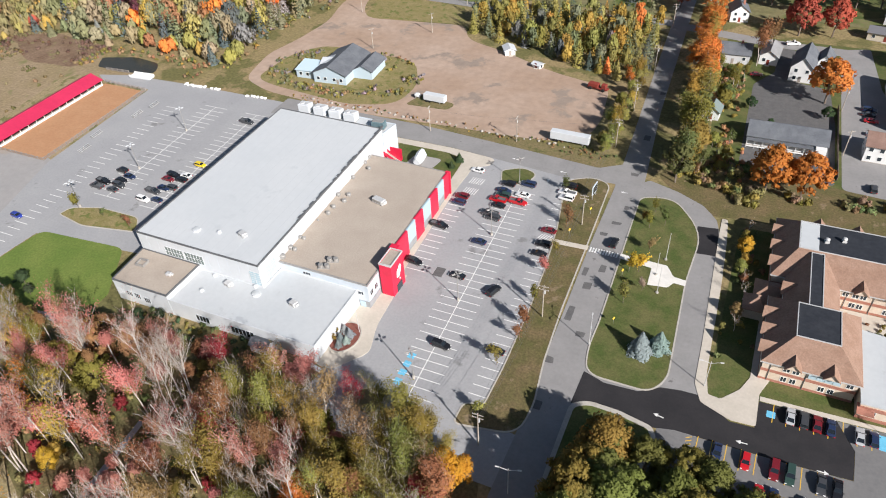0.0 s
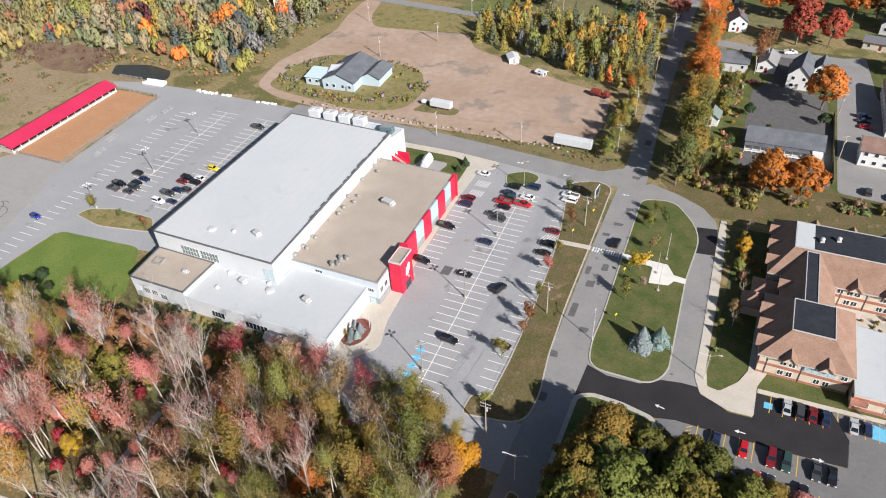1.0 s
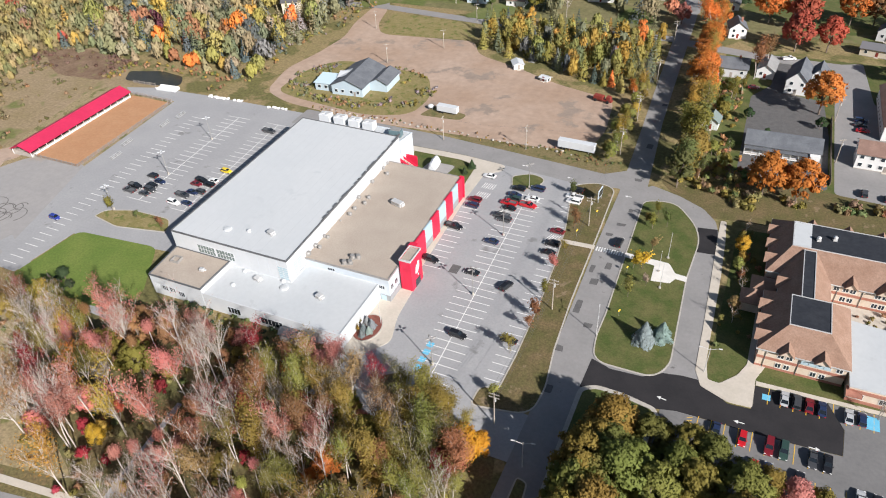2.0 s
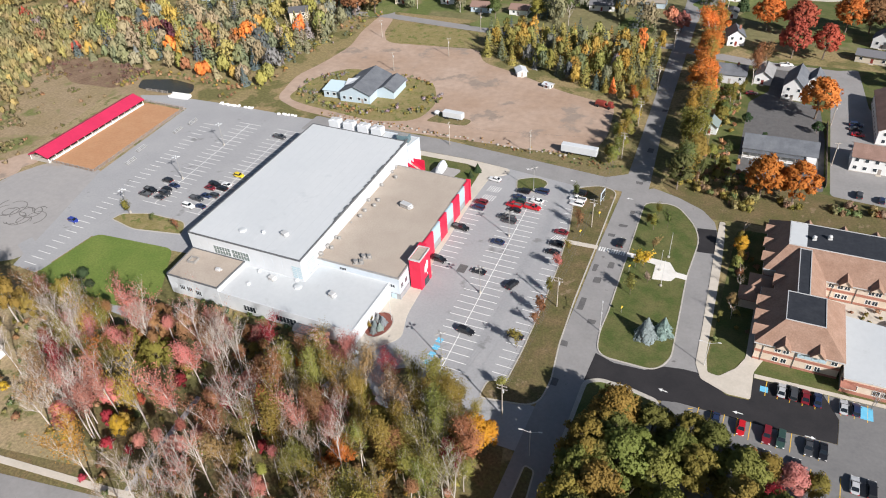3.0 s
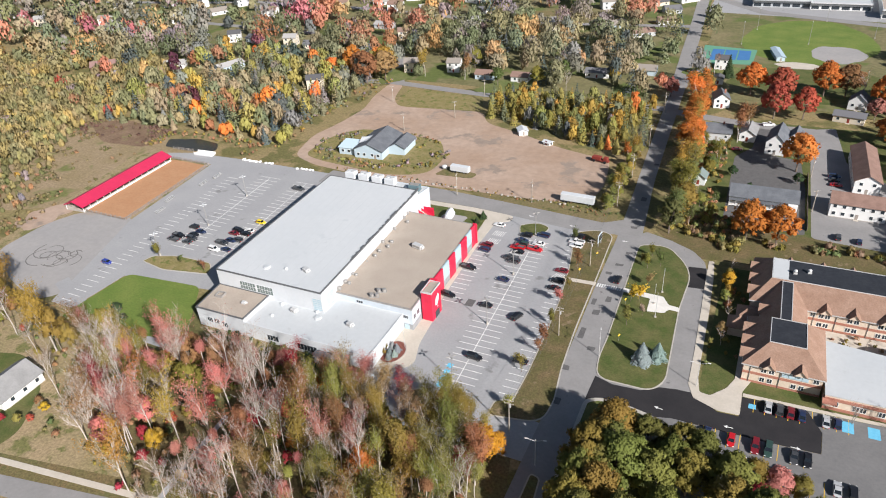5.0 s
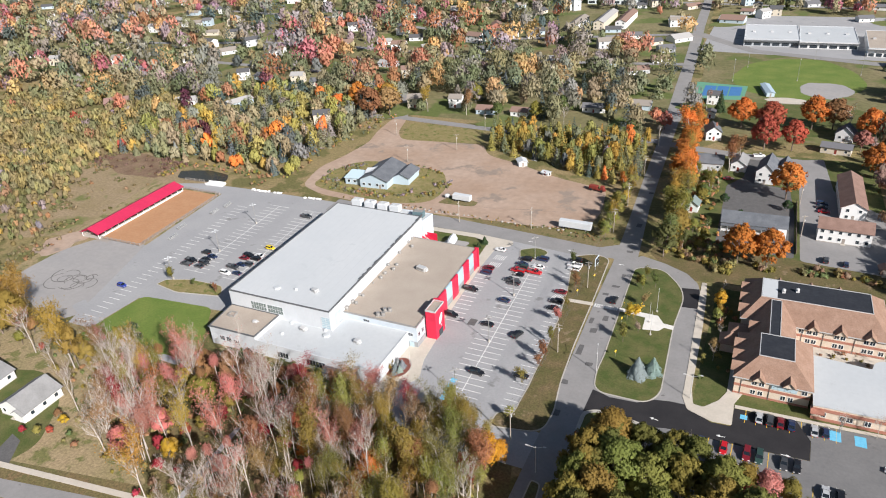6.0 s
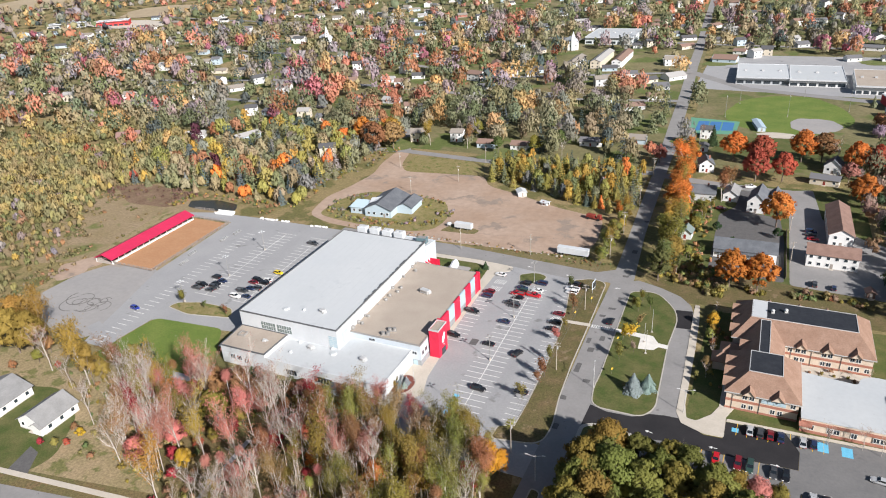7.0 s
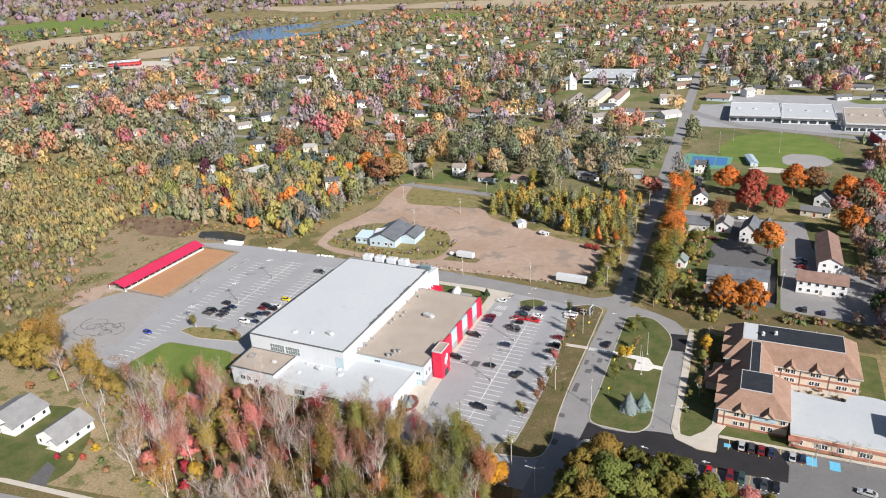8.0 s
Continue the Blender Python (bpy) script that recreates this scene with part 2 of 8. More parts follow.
# ---- geometry helpers ----
class Geo:
    """Collects corners and faces of one mesh."""

    def __init__(self):
        self.v, self.f = [], []

    def add(self, verts, faces):
        k = len(self.v)
        self.v += [tuple(p) for p in verts]
        self.f += [tuple(i + k for i in f) for f in faces]
        return self

    def box(self, x0, y0, z0, x1, y1, z1, c=0.0):
        """A box; c chamfers its upright edges and its top."""
        if c <= 0:
            self.add([(x0, y0, z0), (x1, y0, z0), (x1, y1, z0), (x0, y1, z0), (x0, y0, z1), (x1, y0, z1), (x1, y1, z1), (x0, y1, z1)],
                     [(3, 2, 1, 0), (4, 5, 6, 7), (0, 1, 5, 4), (1, 2, 6, 5), (2, 3, 7, 6), (3, 0, 4, 7)])
        else:
            ring = [(x0 + c, y0), (x1 - c, y0), (x1, y0 + c), (x1, y1 - c), (x1 - c, y1), (x0 + c, y1), (x0, y1 - c), (x0, y0 + c)]
            top = [(min(max(x, x0 + c), x1 - c), min(max(y, y0 + c), y1 - c), z1) for x, y in ring]
            vs = [(x, y, z0) for x, y in ring] + [(x, y, z1 - c) for x, y in ring] + top
            fs = [tuple(range(7, -1, -1)), tuple(range(16, 24))]
            for i in range(8):
                j = (i + 1) % 8
                fs += [(i, j, 8 + j, 8 + i), (8 + i, 8 + j, 16 + j, 16 + i)]
            self.add(vs, fs)
        return self

    def prism(self, pts, z0, z1):
        n = len(pts)
        if sum(pts[i][0] * pts[(i + 1) % n][1] - pts[(i + 1) % n][0] * pts[i][1] for i in range(n)) < 0:
            pts = list(reversed(pts))
        self.add([(x, y, z0) for x, y in pts] + [(x, y, z1) for x, y in pts],
                 [tuple(range(n - 1, -1, -1)), tuple(range(n, 2 * n))] + [(i, (i + 1) % n, n + (i + 1) % n, n + i) for i in range(n)])
        return self

    def tube(self, p, q, r0, r1, n=6, cap=False):
        p, q = Vector(p), Vector(q)
        d = (q - p)
        if d.length < 1e-6:
            return self
        d.normalize()
        a = d.orthogonal().normalized()
        b = d.cross(a)
        vs = []
        for c, r in ((p, r0), (q, r1)):
            for i in range(n):
                w = 2 * math.pi * i / n
                vs.append(c + a * (r * math.cos(w)) + b * (r * math.sin(w)))
        fs = [(i, (i + 1) % n, n + (i + 1) % n, n + i) for i in range(n)]
        if cap:
            fs += [tuple(range(n - 1, -1, -1)), tuple(range(n, 2 * n))]
        return self.add(vs, fs)

    def ball(self, x, y, z, rx, ry, rz, n=8, rings=5):
        vs = [(x, y, z - rz)]
        for i in range(1, rings):
            w = math.pi * i / rings - math.pi / 2
            for j in range(n):
                u = 2 * math.pi * j / n
                vs.append((x + rx * math.cos(w) * math.cos(u), y + ry * math.cos(w) * math.sin(u), z + rz * math.sin(w)))
        vs.append((x, y, z + rz))
        fs = [(0, 1 + (j + 1) % n, 1 + j) for j in range(n)]
        for i in range(rings - 2):
            for j in range(n):
                a, b = 1 + i * n + j, 1 + i * n + (j + 1) % n
                fs.append((a, b, b + n, a + n))
        last = 1 + (rings - 2) * n
        fs += [(last + j, last + (j + 1) % n, len(vs) - 1) for j in range(n)]
        return self.add(vs, fs)

    def mesh(self, name, *mats):
        me = bpy.data.meshes.new(name)
        me.from_pydata(self.v, [], self.f)
        for m in mats:
            me.materials.append(m)
        me.update()
        return me


def part(name, geo, material, parent=None, label="", color=None):
    """Links a mesh (or what a Geo holds) as one object, under a thing or part if given."""
    me = geo.mesh(name, material) if isinstance(geo, Geo) else geo
    ob = new(name, me)
    if parent:
        ob.parent = parent
    if label:
        ob["label"] = label
    if color:
        ob.color = (*color, 1)
    return ob


def thing(name, x, y, z=0.0, turn=0.0, label="", category="", group="", kind=""):
    ob = new(name)
    ob.empty_display_size = 0.5
    ob.matrix_basis = pose(x, y, z, 0, 0, turn)
    return tagged(ob, label, category, group, kind)


def rounded(pts, r, n=5):
    """The outline with its corners rounded; r: one radius or one for each corner."""
    out = []
    k = len(pts)
    for i in range(k):
        p, a, b = Vector(pts[i]), Vector(pts[i - 1]), Vector(pts[(i + 1) % k])
        rr = r[i] if isinstance(r, (list, tuple)) else r
        if rr <= 0:
            out.append(tuple(p))
            continue
        da, db = a - p, b - p
        s = min(rr, da.length * 0.48, db.length * 0.48)
        q0, q1 = p + da.normalized() * s, p + db.normalized() * s
        for j in range(n + 1):
            t = j / n
            out.append(tuple(q0 * (1 - t) ** 2 + p * (2 * t * (1 - t)) + q1 * t * t))
    return out


def grown(pts, w):
    """The outline moved outwards by w (inwards: minus)."""
    k = len(pts)
    area = sum(pts[i][0] * pts[(i + 1) % k][1] - pts[(i + 1) % k][0] * pts[i][1] for i in range(k))
    sgn = 1 if area > 0 else -1
    out = []
    for i in range(k):
        a, p, b = Vector(pts[i - 1]), Vector(pts[i]), Vector(pts[(i + 1) % k])
        d = ((p - a).normalized() + (b - p).normalized())
        if d.length < 1e-6:
            d = b - p
        d.normalize()
        out.append((p.x + d.y * w * sgn, p.y - d.x * w * sgn))
    return out


def slab(name, pts, z0, z1, material, label, category, parent=None):
    ob = part(name, Geo().prism(pts, z0, z1), M[material] if isinstance(material, str) else material, parent)
    if parent is None:
        tagged(ob, label, category, kind="structure")
    return ob


def kerb_ring(name, pts, w, z, parent=None, label="pale concrete kerb round a bed", z0=0.0):
    """A kerb of width w along a closed outline, its outer edge on it."""
    k = len(pts)
    inner = grown(pts, -w)
    vs = [(x, y, z0) for x, y in pts] + [(x, y, z) for x, y in pts] + [(x, y, z) for x, y in inner] + [(x, y, z0) for x, y in inner]
    fs = []
    for i in range(k):
        j = (i + 1) % k
        fs += [(i, j, k + j, k + i), (k + i, k + j, 2 * k + j, 2 * k + i), (2 * k + i, 2 * k + j, 3 * k + j, 3 * k + i)]
    ob = part(name, Geo().add(vs, fs), M["kerb"], parent)
    if parent is None:
        tagged(ob, label, "kerb", kind="structure")
    return ob


def bulge(v):
    return v * v / (v + 90) if v > 0 else 0.0


def terrain(x, y):
    """Height of the land: level round the arena, rising gently far off."""
    d = -0.45 * x + 0.89 * (y + 30)
    s = -0.89 * x - 0.45 * (y + 30)
    return min(170.0, 0.03 * bulge(d - 480) + 0.05 * bulge(s - 185))


def draped(name, a, b, c, d, n, m, lift, material, label, category):
    """A sheet between four corners that lies on the land."""
    g = Geo()
    vs, fs = [], []
    for i in range(n + 1):
        for j in range(m + 1):
            u, v = i / n, j / m
            x = (a[0] * (1 - u) + b[0] * u) * (1 - v) + (d[0] * (1 - u) + c[0] * u) * v
            y = (a[1] * (1 - u) + b[1] * u) * (1 - v) + (d[1] * (1 - u) + c[1] * u) * v
            vs.append((x, y, terrain(x, y) + lift))
    for i in range(n):
        for j in range(m):
            k = i * (m + 1) + j
            fs.append((k, k + m + 1, k + m + 2, k + 1))
    g.add(vs, fs)
    ob = part(name, g, M[material] if isinstance(material, str) else material)
    return tagged(ob, label, category, kind="structure")


def draped_blob(name, cx, cy, rx, ry, turn, lift, material, label, category, seed=0, wob=0.18):
    """A roundish patch with an uneven edge that lies on the land."""
    rng = random.Random(seed)
    ph = [rng.uniform(0, 6.28) for _ in range(4)]
    vs, fs = [], []
    n, rings = 44, 7
    ca, sa = math.cos(radians(turn)), math.sin(radians(turn))
    for k in range(1, rings + 1):
        for i in range(n):
            w = 2 * math.pi * i / n
            r = k / rings * (1 + wob * (0.5 * math.sin(2 * w + ph[0]) + 0.35 * math.sin(3 * w + ph[1]) + 0.25 * math.sin(5 * w + ph[2]) + 0.2 * math.sin(9 * w + ph[3])))
            px, py = rx * r * math.cos(w), ry * r * math.sin(w)
            x, y = cx + px * ca - py * sa, cy + px * sa + py * ca
            vs.append((x, y, terrain(x, y) + lift))
    vs.append((cx, cy, terrain(cx, cy) + lift))
    c = len(vs) - 1
    for i in range(n):
        j = (i + 1) % n
        fs.append((c, i, j))
        for k in range(rings - 1):
            fs.append((k * n + i, (k + 1) * n + i, (k + 1) * n + j, k * n + j))
    ob = part(name, Geo().add(vs, fs), M[material] if isinstance(material, str) else material)
    return tagged(ob, label, category, kind="structure")


def ribbon(name, line, width, lift, material, label, category):
    """A road along a line of points, lying on the land."""
    pts = []
    for i in range(len(line) - 1):
        a, b = Vector(line[i]), Vector(line[i + 1])
        n = max(1, int((b - a).length / 14))
        pts += [a.lerp(b, j / n) for j in range(n)]
    pts.append(Vector(line[-1]))
    vs, fs = [], []
    for i, p in enumerate(pts):
        d = (pts[min(i + 1, len(pts) - 1)] - pts[max(i - 1, 0)]).normalized()
        for s in (-0.5, 0.5):
            x, y = p.x - d.y * width * s, p.y + d.x * width * s
            vs.append((x, y, terrain(x, y) + lift))
        if i:
            fs.append((2 * i - 2, 2 * i - 1, 2 * i + 1, 2 * i))
    ob = part(name, Geo().add(vs, fs), M[material])
    return tagged(ob, label, category, kind="structure")


# ---- the land ----
def land():
    near = list(np.arange(-480, 241, 12.0))
    xs = [-4900, -4000, -3200, -2600, -2100, -1700, -1400, -1150, -960, -800, -680, -590, -530] + near + [262, 300, 360, 450, 600, 800, 1100, 1600, 2300, 3300, 4500]
    ys = [-1500, -900, -500, -300, -200, -140, -100] + list(np.arange(-76, 681, 12.0)) + [700, 740, 800, 880, 980, 1100, 1250, 1450, 1700, 2000, 2400, 2900, 3500, 4200, 4900]
    vs = [(x, y, terrain(x, y)) for x in xs for y in ys]
    k = len(ys)
    fs = [(i * k + j, (i + 1) * k + j, (i + 1) * k + j + 1, i * k + j + 1) for i in range(len(xs) - 1) for j in range(k - 1)]
    g = Geo().add(vs, fs)
    me = g.mesh("ground", M["ground"])
    me.shade_smooth()
    tagged(part("ground", me, None), "rough autumn grass and brown scrub over level land", "ground", kind="structure")


land()

# broad patches of cover
slab("woodland_floor", rounded([(-190, 8), (-22, 22), (-33, 70), (-60, 76), (-76, 78), (-112, 77), (-150, 73), (-178, 60)], 6), 0.0, 0.012, "forest_floor", "brown leaf litter under the bare autumn woods", "ground")
slab("lawn_1", rounded([(-186, 66), (-183.5, 94), (-153.5, 96.5), (-143, 80), (-143, 71), (-160, 68)], [4, 3, 3, 1, 3, 6]), 0.0, 0.06, "turf", "bright green mown lawn beside the arena", "lawn")
slab("meadow_1", rounded([(-262, 40), (-252, 92), (-256, 130), (-264, 176), (-250, 184), (-218, 180), (-213, 122), (-246, 112), (-246, 88), (-226, 78), (-204, 70), (-186, 66), (-160, 68), (-146, 60), (-140, 40), (-112, 27), (-160, 19), (-200, 14)], 5), 0.0, 0.016, "straw", "dry straw-coloured grass beside lot and woods", "meadow")
slab("lawn_2", rounded([(-200, 12), (-198, 44), (-180, 50), (-162, 42), (-152, 26), (-156, 17)], 5), 0.0, 0.035, "lawn", "green house lawn with fallen leaves", "lawn")
slab("verge_1", rounded([(-48, 177.5), (-99, 190), (-160, 190), (-160, 196), (-99, 194), (-60, 192), (-34, 190), (-33, 184)], 2), 0.0, 0.03, "dry_grass", "dry brown grass strip beside the road", "verge")
slab("yard_grass", rounded([(-172, 271), (-178, 300), (-131, 297.5), (-123, 277)], 4), 0.0, 0.03, "straw_lawn", "dry yellow-green grass plot", "lawn")
slab("school_lawn", rounded([(5, 104), (6, 166), (60, 168), (60, 105), (15, 106), (9, 103.5)], [2, 3, 1, 1, 1, 2]), 0.0, 0.03, "lawn", "green lawn round the school building", "lawn")
slab("lawn_3", rounded([(-6, 168), (-20, 184), (-14, 200), (62, 193), (62, 170), (8, 170)], 3), 0.0, 0.025, "verge_grass", "rough grass bank behind the school", "verge")
slab("lawn_4", rounded([(-8, 200), (-12, 300), (62, 300), (62, 192), (4, 196)], 4), 0.0, 0.028, "lawn", "green lawns between the houses", "lawn")

# dirt yard and gravel track
slab("dirt_yard", rounded([(-187, 199), (-172, 192.5), (-133, 188.5), (-100, 190.2), (-63, 191.8), (-47, 195), (-44, 209), (-47, 236), (-72, 243), (-94, 254), (-115, 262), (-122, 276), (-170, 271), (-178, 282), (-184, 305), (-193, 305), (-191, 282), (-186, 262), (-188, 240), (-192, 222)], 6), 0.0, 0.045, "dirt", "bare pinkish-brown dirt yard with wheel tracks", "dirt yard")
slab("yard_scrub", rounded([(-183, 201), (-172, 197.5), (-135, 193), (-118, 199), (-117, 216), (-126, 233), (-136, 236), (-140, 236), (-150, 236), (-172, 238), (-182, 225)], 7), 0.0, 0.07, "straw_lawn", "weedy grass round the grey-roofed building", "verge")
slab("yard_scrub", rounded([(-115, 200), (-98, 201), (-97, 206), (-112, 209)], 2), 0.0, 0.065, "dry_grass", "small weedy patch under the white container", "verge")

# sealed ground
slab("road_1", rounded([(-30.4, 20), (-21.2, 20), (-20.8, 84), (-21.4, 103), (-22.3, 146), (-22.4, 172), (-23, 182), (-26.2, 224), (-27.6, 262), (-30.4, 344), (-37.4, 344), (-34.4, 262), (-31.4, 195), (-30.6, 172), (-30.6, 143), (-29.8, 100), (-29.2, 83)], 1), 0.0, 0.055, "road", "grey patched asphalt road", "road")
slab("road_2", rounded([(-160, 178), (-107, 178), (-86, 177.9), (-71, 176.3), (-46, 173.4), (-31, 175.2), (-26, 170), (-26, 192), (-31, 186.5), (-37.7, 182), (-58.7, 184.2), (-99, 188), (-160, 190)], 1), 0.0, 0.05, "road", "grey service road behind the arena", "road")
slab("parking_lot_1", rounded([(-79, 66), (-29, 66), (-29, 79), (-35, 79.5), (-35, 118), (-37, 148), (-40, 174.5), (-71, 177), (-76, 172), (-76, 77)], 0), 0.0, 0.04, "asphalt", "grey asphalt parking lot with white stall lines", "parking lot")
slab("parking_lot_2", rounded([(-186, 72), (-184, 94), (-153.5, 97), (-141, 96), (-141, 186.5), (-206, 187), (-236, 186), (-250, 182), (-243, 178), (-219, 178), (-214, 124), (-204, 96), (-196, 72)], 0.5), 0.0, 0.042, "asphalt", "wide grey asphalt lot beside the arena", "parking lot")
slab("gravel_yard", rounded([(-246, 88), (-246, 110), (-239, 124), (-213, 126), (-205, 104), (-196, 76), (-204, 70), (-226, 78)], 6), 0.0, 0.02, "gravel", "grey gravel ground with curved tyre marks", "gravel yard")
slab("path_1", [(-184.5, 92.5), (-153.5, 95.6), (-141, 97), (-141, 103.4), (-156, 103.2), (-181, 100)], 0.0, 0.048, "asphalt", "asphalt path past the lawn", "path")
slab("road_3", rounded([(-30, 171), (-21.5, 180.4), (-12.7, 177.2), (-4.8, 172.6), (-0.5, 167), (1.4, 159.6), (2.1, 145), (3.0, 120), (3.1, 106), (5, 101), (5, 92), (-24, 90), (-24, 104), (-26, 150)], 1), 0.0, 0.048, "road", "grey loop road round the green island", "road")
slab("school_lot", rounded([(-20.6, 100.6), (-15.7, 99), (-8.4, 99.4), (-4.2, 102.2), (0, 103), (4.1, 103.1), (10.3, 98.5), (15.2, 98.8), (15.5, 106), (30.3, 106.6), (33.5, 100.2), (33.2, 93.2), (22.7, 92.6), (0.4, 92.2), (-4, 91.2), (-11.6, 92.6), (-17.7, 92.6), (-21, 91)], 0), 0.0, 0.062, "new_asphalt", "fresh black asphalt drive and stalls", "parking lot")
slab("school_lot_2", [(30.3, 106.6), (62, 108), (62, 60), (-3, 60), (-3, 91.4), (0.4, 92.1), (22.7, 92.5), (33.3, 93.1), (33.6, 100.2)], 0.0, 0.05, "old_asphalt", "older grey asphalt parking lot of the school", "parking lot")
slab("school_lot_3", [(80, 104), (120, 104), (120, 172), (80, 170)], 0.0, 0.05, "asphalt", "grey asphalt lot beyond the school", "parking lot")
slab("asphalt_patch", [(-5.0, 162.4), (0.5, 163.2), (1.7, 151), (-4.2, 150.4)], 0.0, 0.056, "new_asphalt", "fresh black asphalt patch on the loop road", "road patch")
slab("house_drive", rounded([(1.5, 256), (2, 199), (29, 195), (29, 232), (27, 259), (14.5, 262), (14.5, 291), (8, 291), (8, 268)], 2), 0.0, 0.045, "patch", "dark asphalt yard between houses", "driveway")
slab("house_lot", rounded([(30.5, 296), (31, 194), (64, 191), (74, 234), (58, 245), (44, 262), (41, 300)], 2), 0.0, 0.042, "road", "grey asphalt lot of the white apartment houses", "parking lot")
slab("house_lane", rounded([(-168, 12), (-105, 22.5), (-60, 30), (-60, 24), (-105, 16), (-190, 5)], 1), 0.0, 0.05, "road", "grey residential street at the wood's edge", "road")
slab("house_drive", [(-163, 27), (-158.5, 26), (-153.5, 19), (-160, 16.5)], 0.0, 0.056, "patch", "dark asphalt driveway", "driveway")
slab("pavement_1", [(-190, 11.8), (-168, 17.4), (-105, 25), (-60, 33.5), (-60, 31.8), (-105, 23.4), (-168, 15.8), (-190, 10.2)], 0.0, 0.13, "concrete", "pale concrete pavement along the street", "pavement")
slab("pond", rounded([(-262, 196), (-257, 188), (-241, 187.4), (-228, 190), (-229, 194), (-233, 199), (-247, 201)], 2), 0.0, 0.03, water, "dark still pond with reed banks", "pond")

# curved tyre marks on the gravel
rt = random.Random(14)
for i in range(13):
    cx, cy, r0 = -219 + rt.uniform(-7, 7), 94 + rt.uniform(-4, 4), rt.uniform(1.6, 5.5)
    a0, span, wob = rt.uniform(0, 6.28), rt.uniform(2.2, 5.4), rt.uniform(-0.12, 0.12)
    arc = [(cx + r0 * (1 + wob * k / 6) * math.cos(a0 + span * k / 18), cy + r0 * (1 + wob * k / 6) * math.sin(a0 + span * k / 18)) for k in range(19)]
    edge = [(cx + (r0 + 0.3) * (1 + wob * k / 6) * math.cos(a0 + span * k / 18), cy + (r0 + 0.3) * (1 + wob * k / 6) * math.sin(a0 + span * k / 18)) for k in range(18, -1, -1)]
    slab("tyre_track", arc + edge, 0.0, 0.05 + i * 0.004, "tyre_mark", "dark curved tyre mark on grey gravel", "tyre mark")
slab("path_4", rounded([(-204, 80), (-191, 74.5), (-160, 67.5), (-142, 67), (-142, 69.6), (-160, 70.4), (-190, 78.5), (-203, 85)], 1), 0.0, 0.05, "asphalt", "grey asphalt path below the lawn", "path")

# pavements and kerbed islands
slab("pavement_2", rounded([(-80, 80.5), (-74.6, 79.4), (-68.2, 87.6), (-69.6, 92), (-70.8, 96), (-72, 112.3), (-71.9, 115), (-73.6, 115.3), (-75.3, 153), (-75, 169), (-69.9, 172), (-70, 176), (-86, 177.6), (-107.4, 177.6), (-107.4, 174.8), (-86, 174.6), (-79.5, 172.5), (-78.6, 153.5), (-76.5, 153.5), (-76.5, 101), (-79, 101)], [1, 2, 3, 3, 3, .5, .3, .3, 1, 2, 3, 3, 2, 0, 0, 2, 2, 0, 0, 0, 0]), 0.0, 0.14, "concrete", "pale concrete pavement round the arena", "pavement")
slab("lawn_5", [(-104, 154), (-78.7, 154), (-79.8, 172.3), (-86, 174.4), (-104, 174.6)], 0.0, 0.1, "lawn", "small lawn behind the arena", "lawn")


def island(name, pts, material, label, kerb_label, width=0.35):
    body = slab(name, grown(pts, -width), 0.0, 0.13, material, label, "planted island")
    kerb_ring("kerb", pts, width, 0.17, body)
    return body


ISLE = rounded([(-22.6, 171), (-13, 173.5), (-3.2, 160), (-4.3, 138), (-3.0, 105), (-6, 99.8), (-20.5, 99.8), (-21.7, 108), (-21.4, 117)], [3, 7, 9, 2, 4, 5, 5, 3, 1], 6)
island("green_island", ISLE, "lawn", "green lawn island with a pale kerb and young trees", "")
island("road_verge", rounded([(-45.6, 172), (-38, 176.4), (-32, 174.4), (-31.2, 147), (-30.6, 118), (-29.6, 100), (-28, 88), (-28.6, 79), (-42.6, 76.6), (-42.4, 83), (-38.2, 83.6), (-37.9, 95), (-38.3, 114), (-39.2, 130), (-41.2, 148)], [3, 3, 4, 1, 1, 2, 2, 5, 2, 2, 1, 1, 1, 1, 1], 5), "verge_grass", "long patchy-grass verge between lot and road", "")
island("lot_island", rounded([(-66, 170.5), (-60, 174.5), (-54.5, 172.4), (-56, 164.6), (-64, 164.6)], [1.5, 3, 2.5, 1, 1]), "lawn", "small green island in the parking lot", "")
island("lot_island", rounded([(-185.3, 102), (-184.5, 106), (-175, 109.4), (-160, 109.6), (-157, 106), (-156.2, 103.3), (-174, 100)], [1, 2, 2, 2, 1, 1, 2]), "straw_lawn", "dry mown grass island with a small tree", "")
island("oak_island", rounded([(-21.2, 60), (-21.1, 91), (-17.5, 93), (-11, 92.8), (-4, 91.4), (-2.6, 89), (-4, 80), (2, 76), (2, 60)], [0, 2, 1.5, 1, 1, 1, 1, 1, 0]), "lawn", "shaded lawn with oaks behind a pale kerb", "", 1.1)
island("lot_island", rounded([(-66, 72.5), (-58.6, 71.5), (-58.6, 79.6), (-62, 79.6), (-66, 77)], [1.5, 1, .5, 1, 2]), "forest_floor", "planted corner of the parking lot", "")
island("road_island", rounded([(-26.9, 44), (-26.6, 63.6), (-23.9, 63), (-23.3, 56), (-23.2, 44)], [0.4, 1.2, 1.2, 1, 0.4]), "forest_floor", "narrow leaf-strewn island with a pale kerb", "")
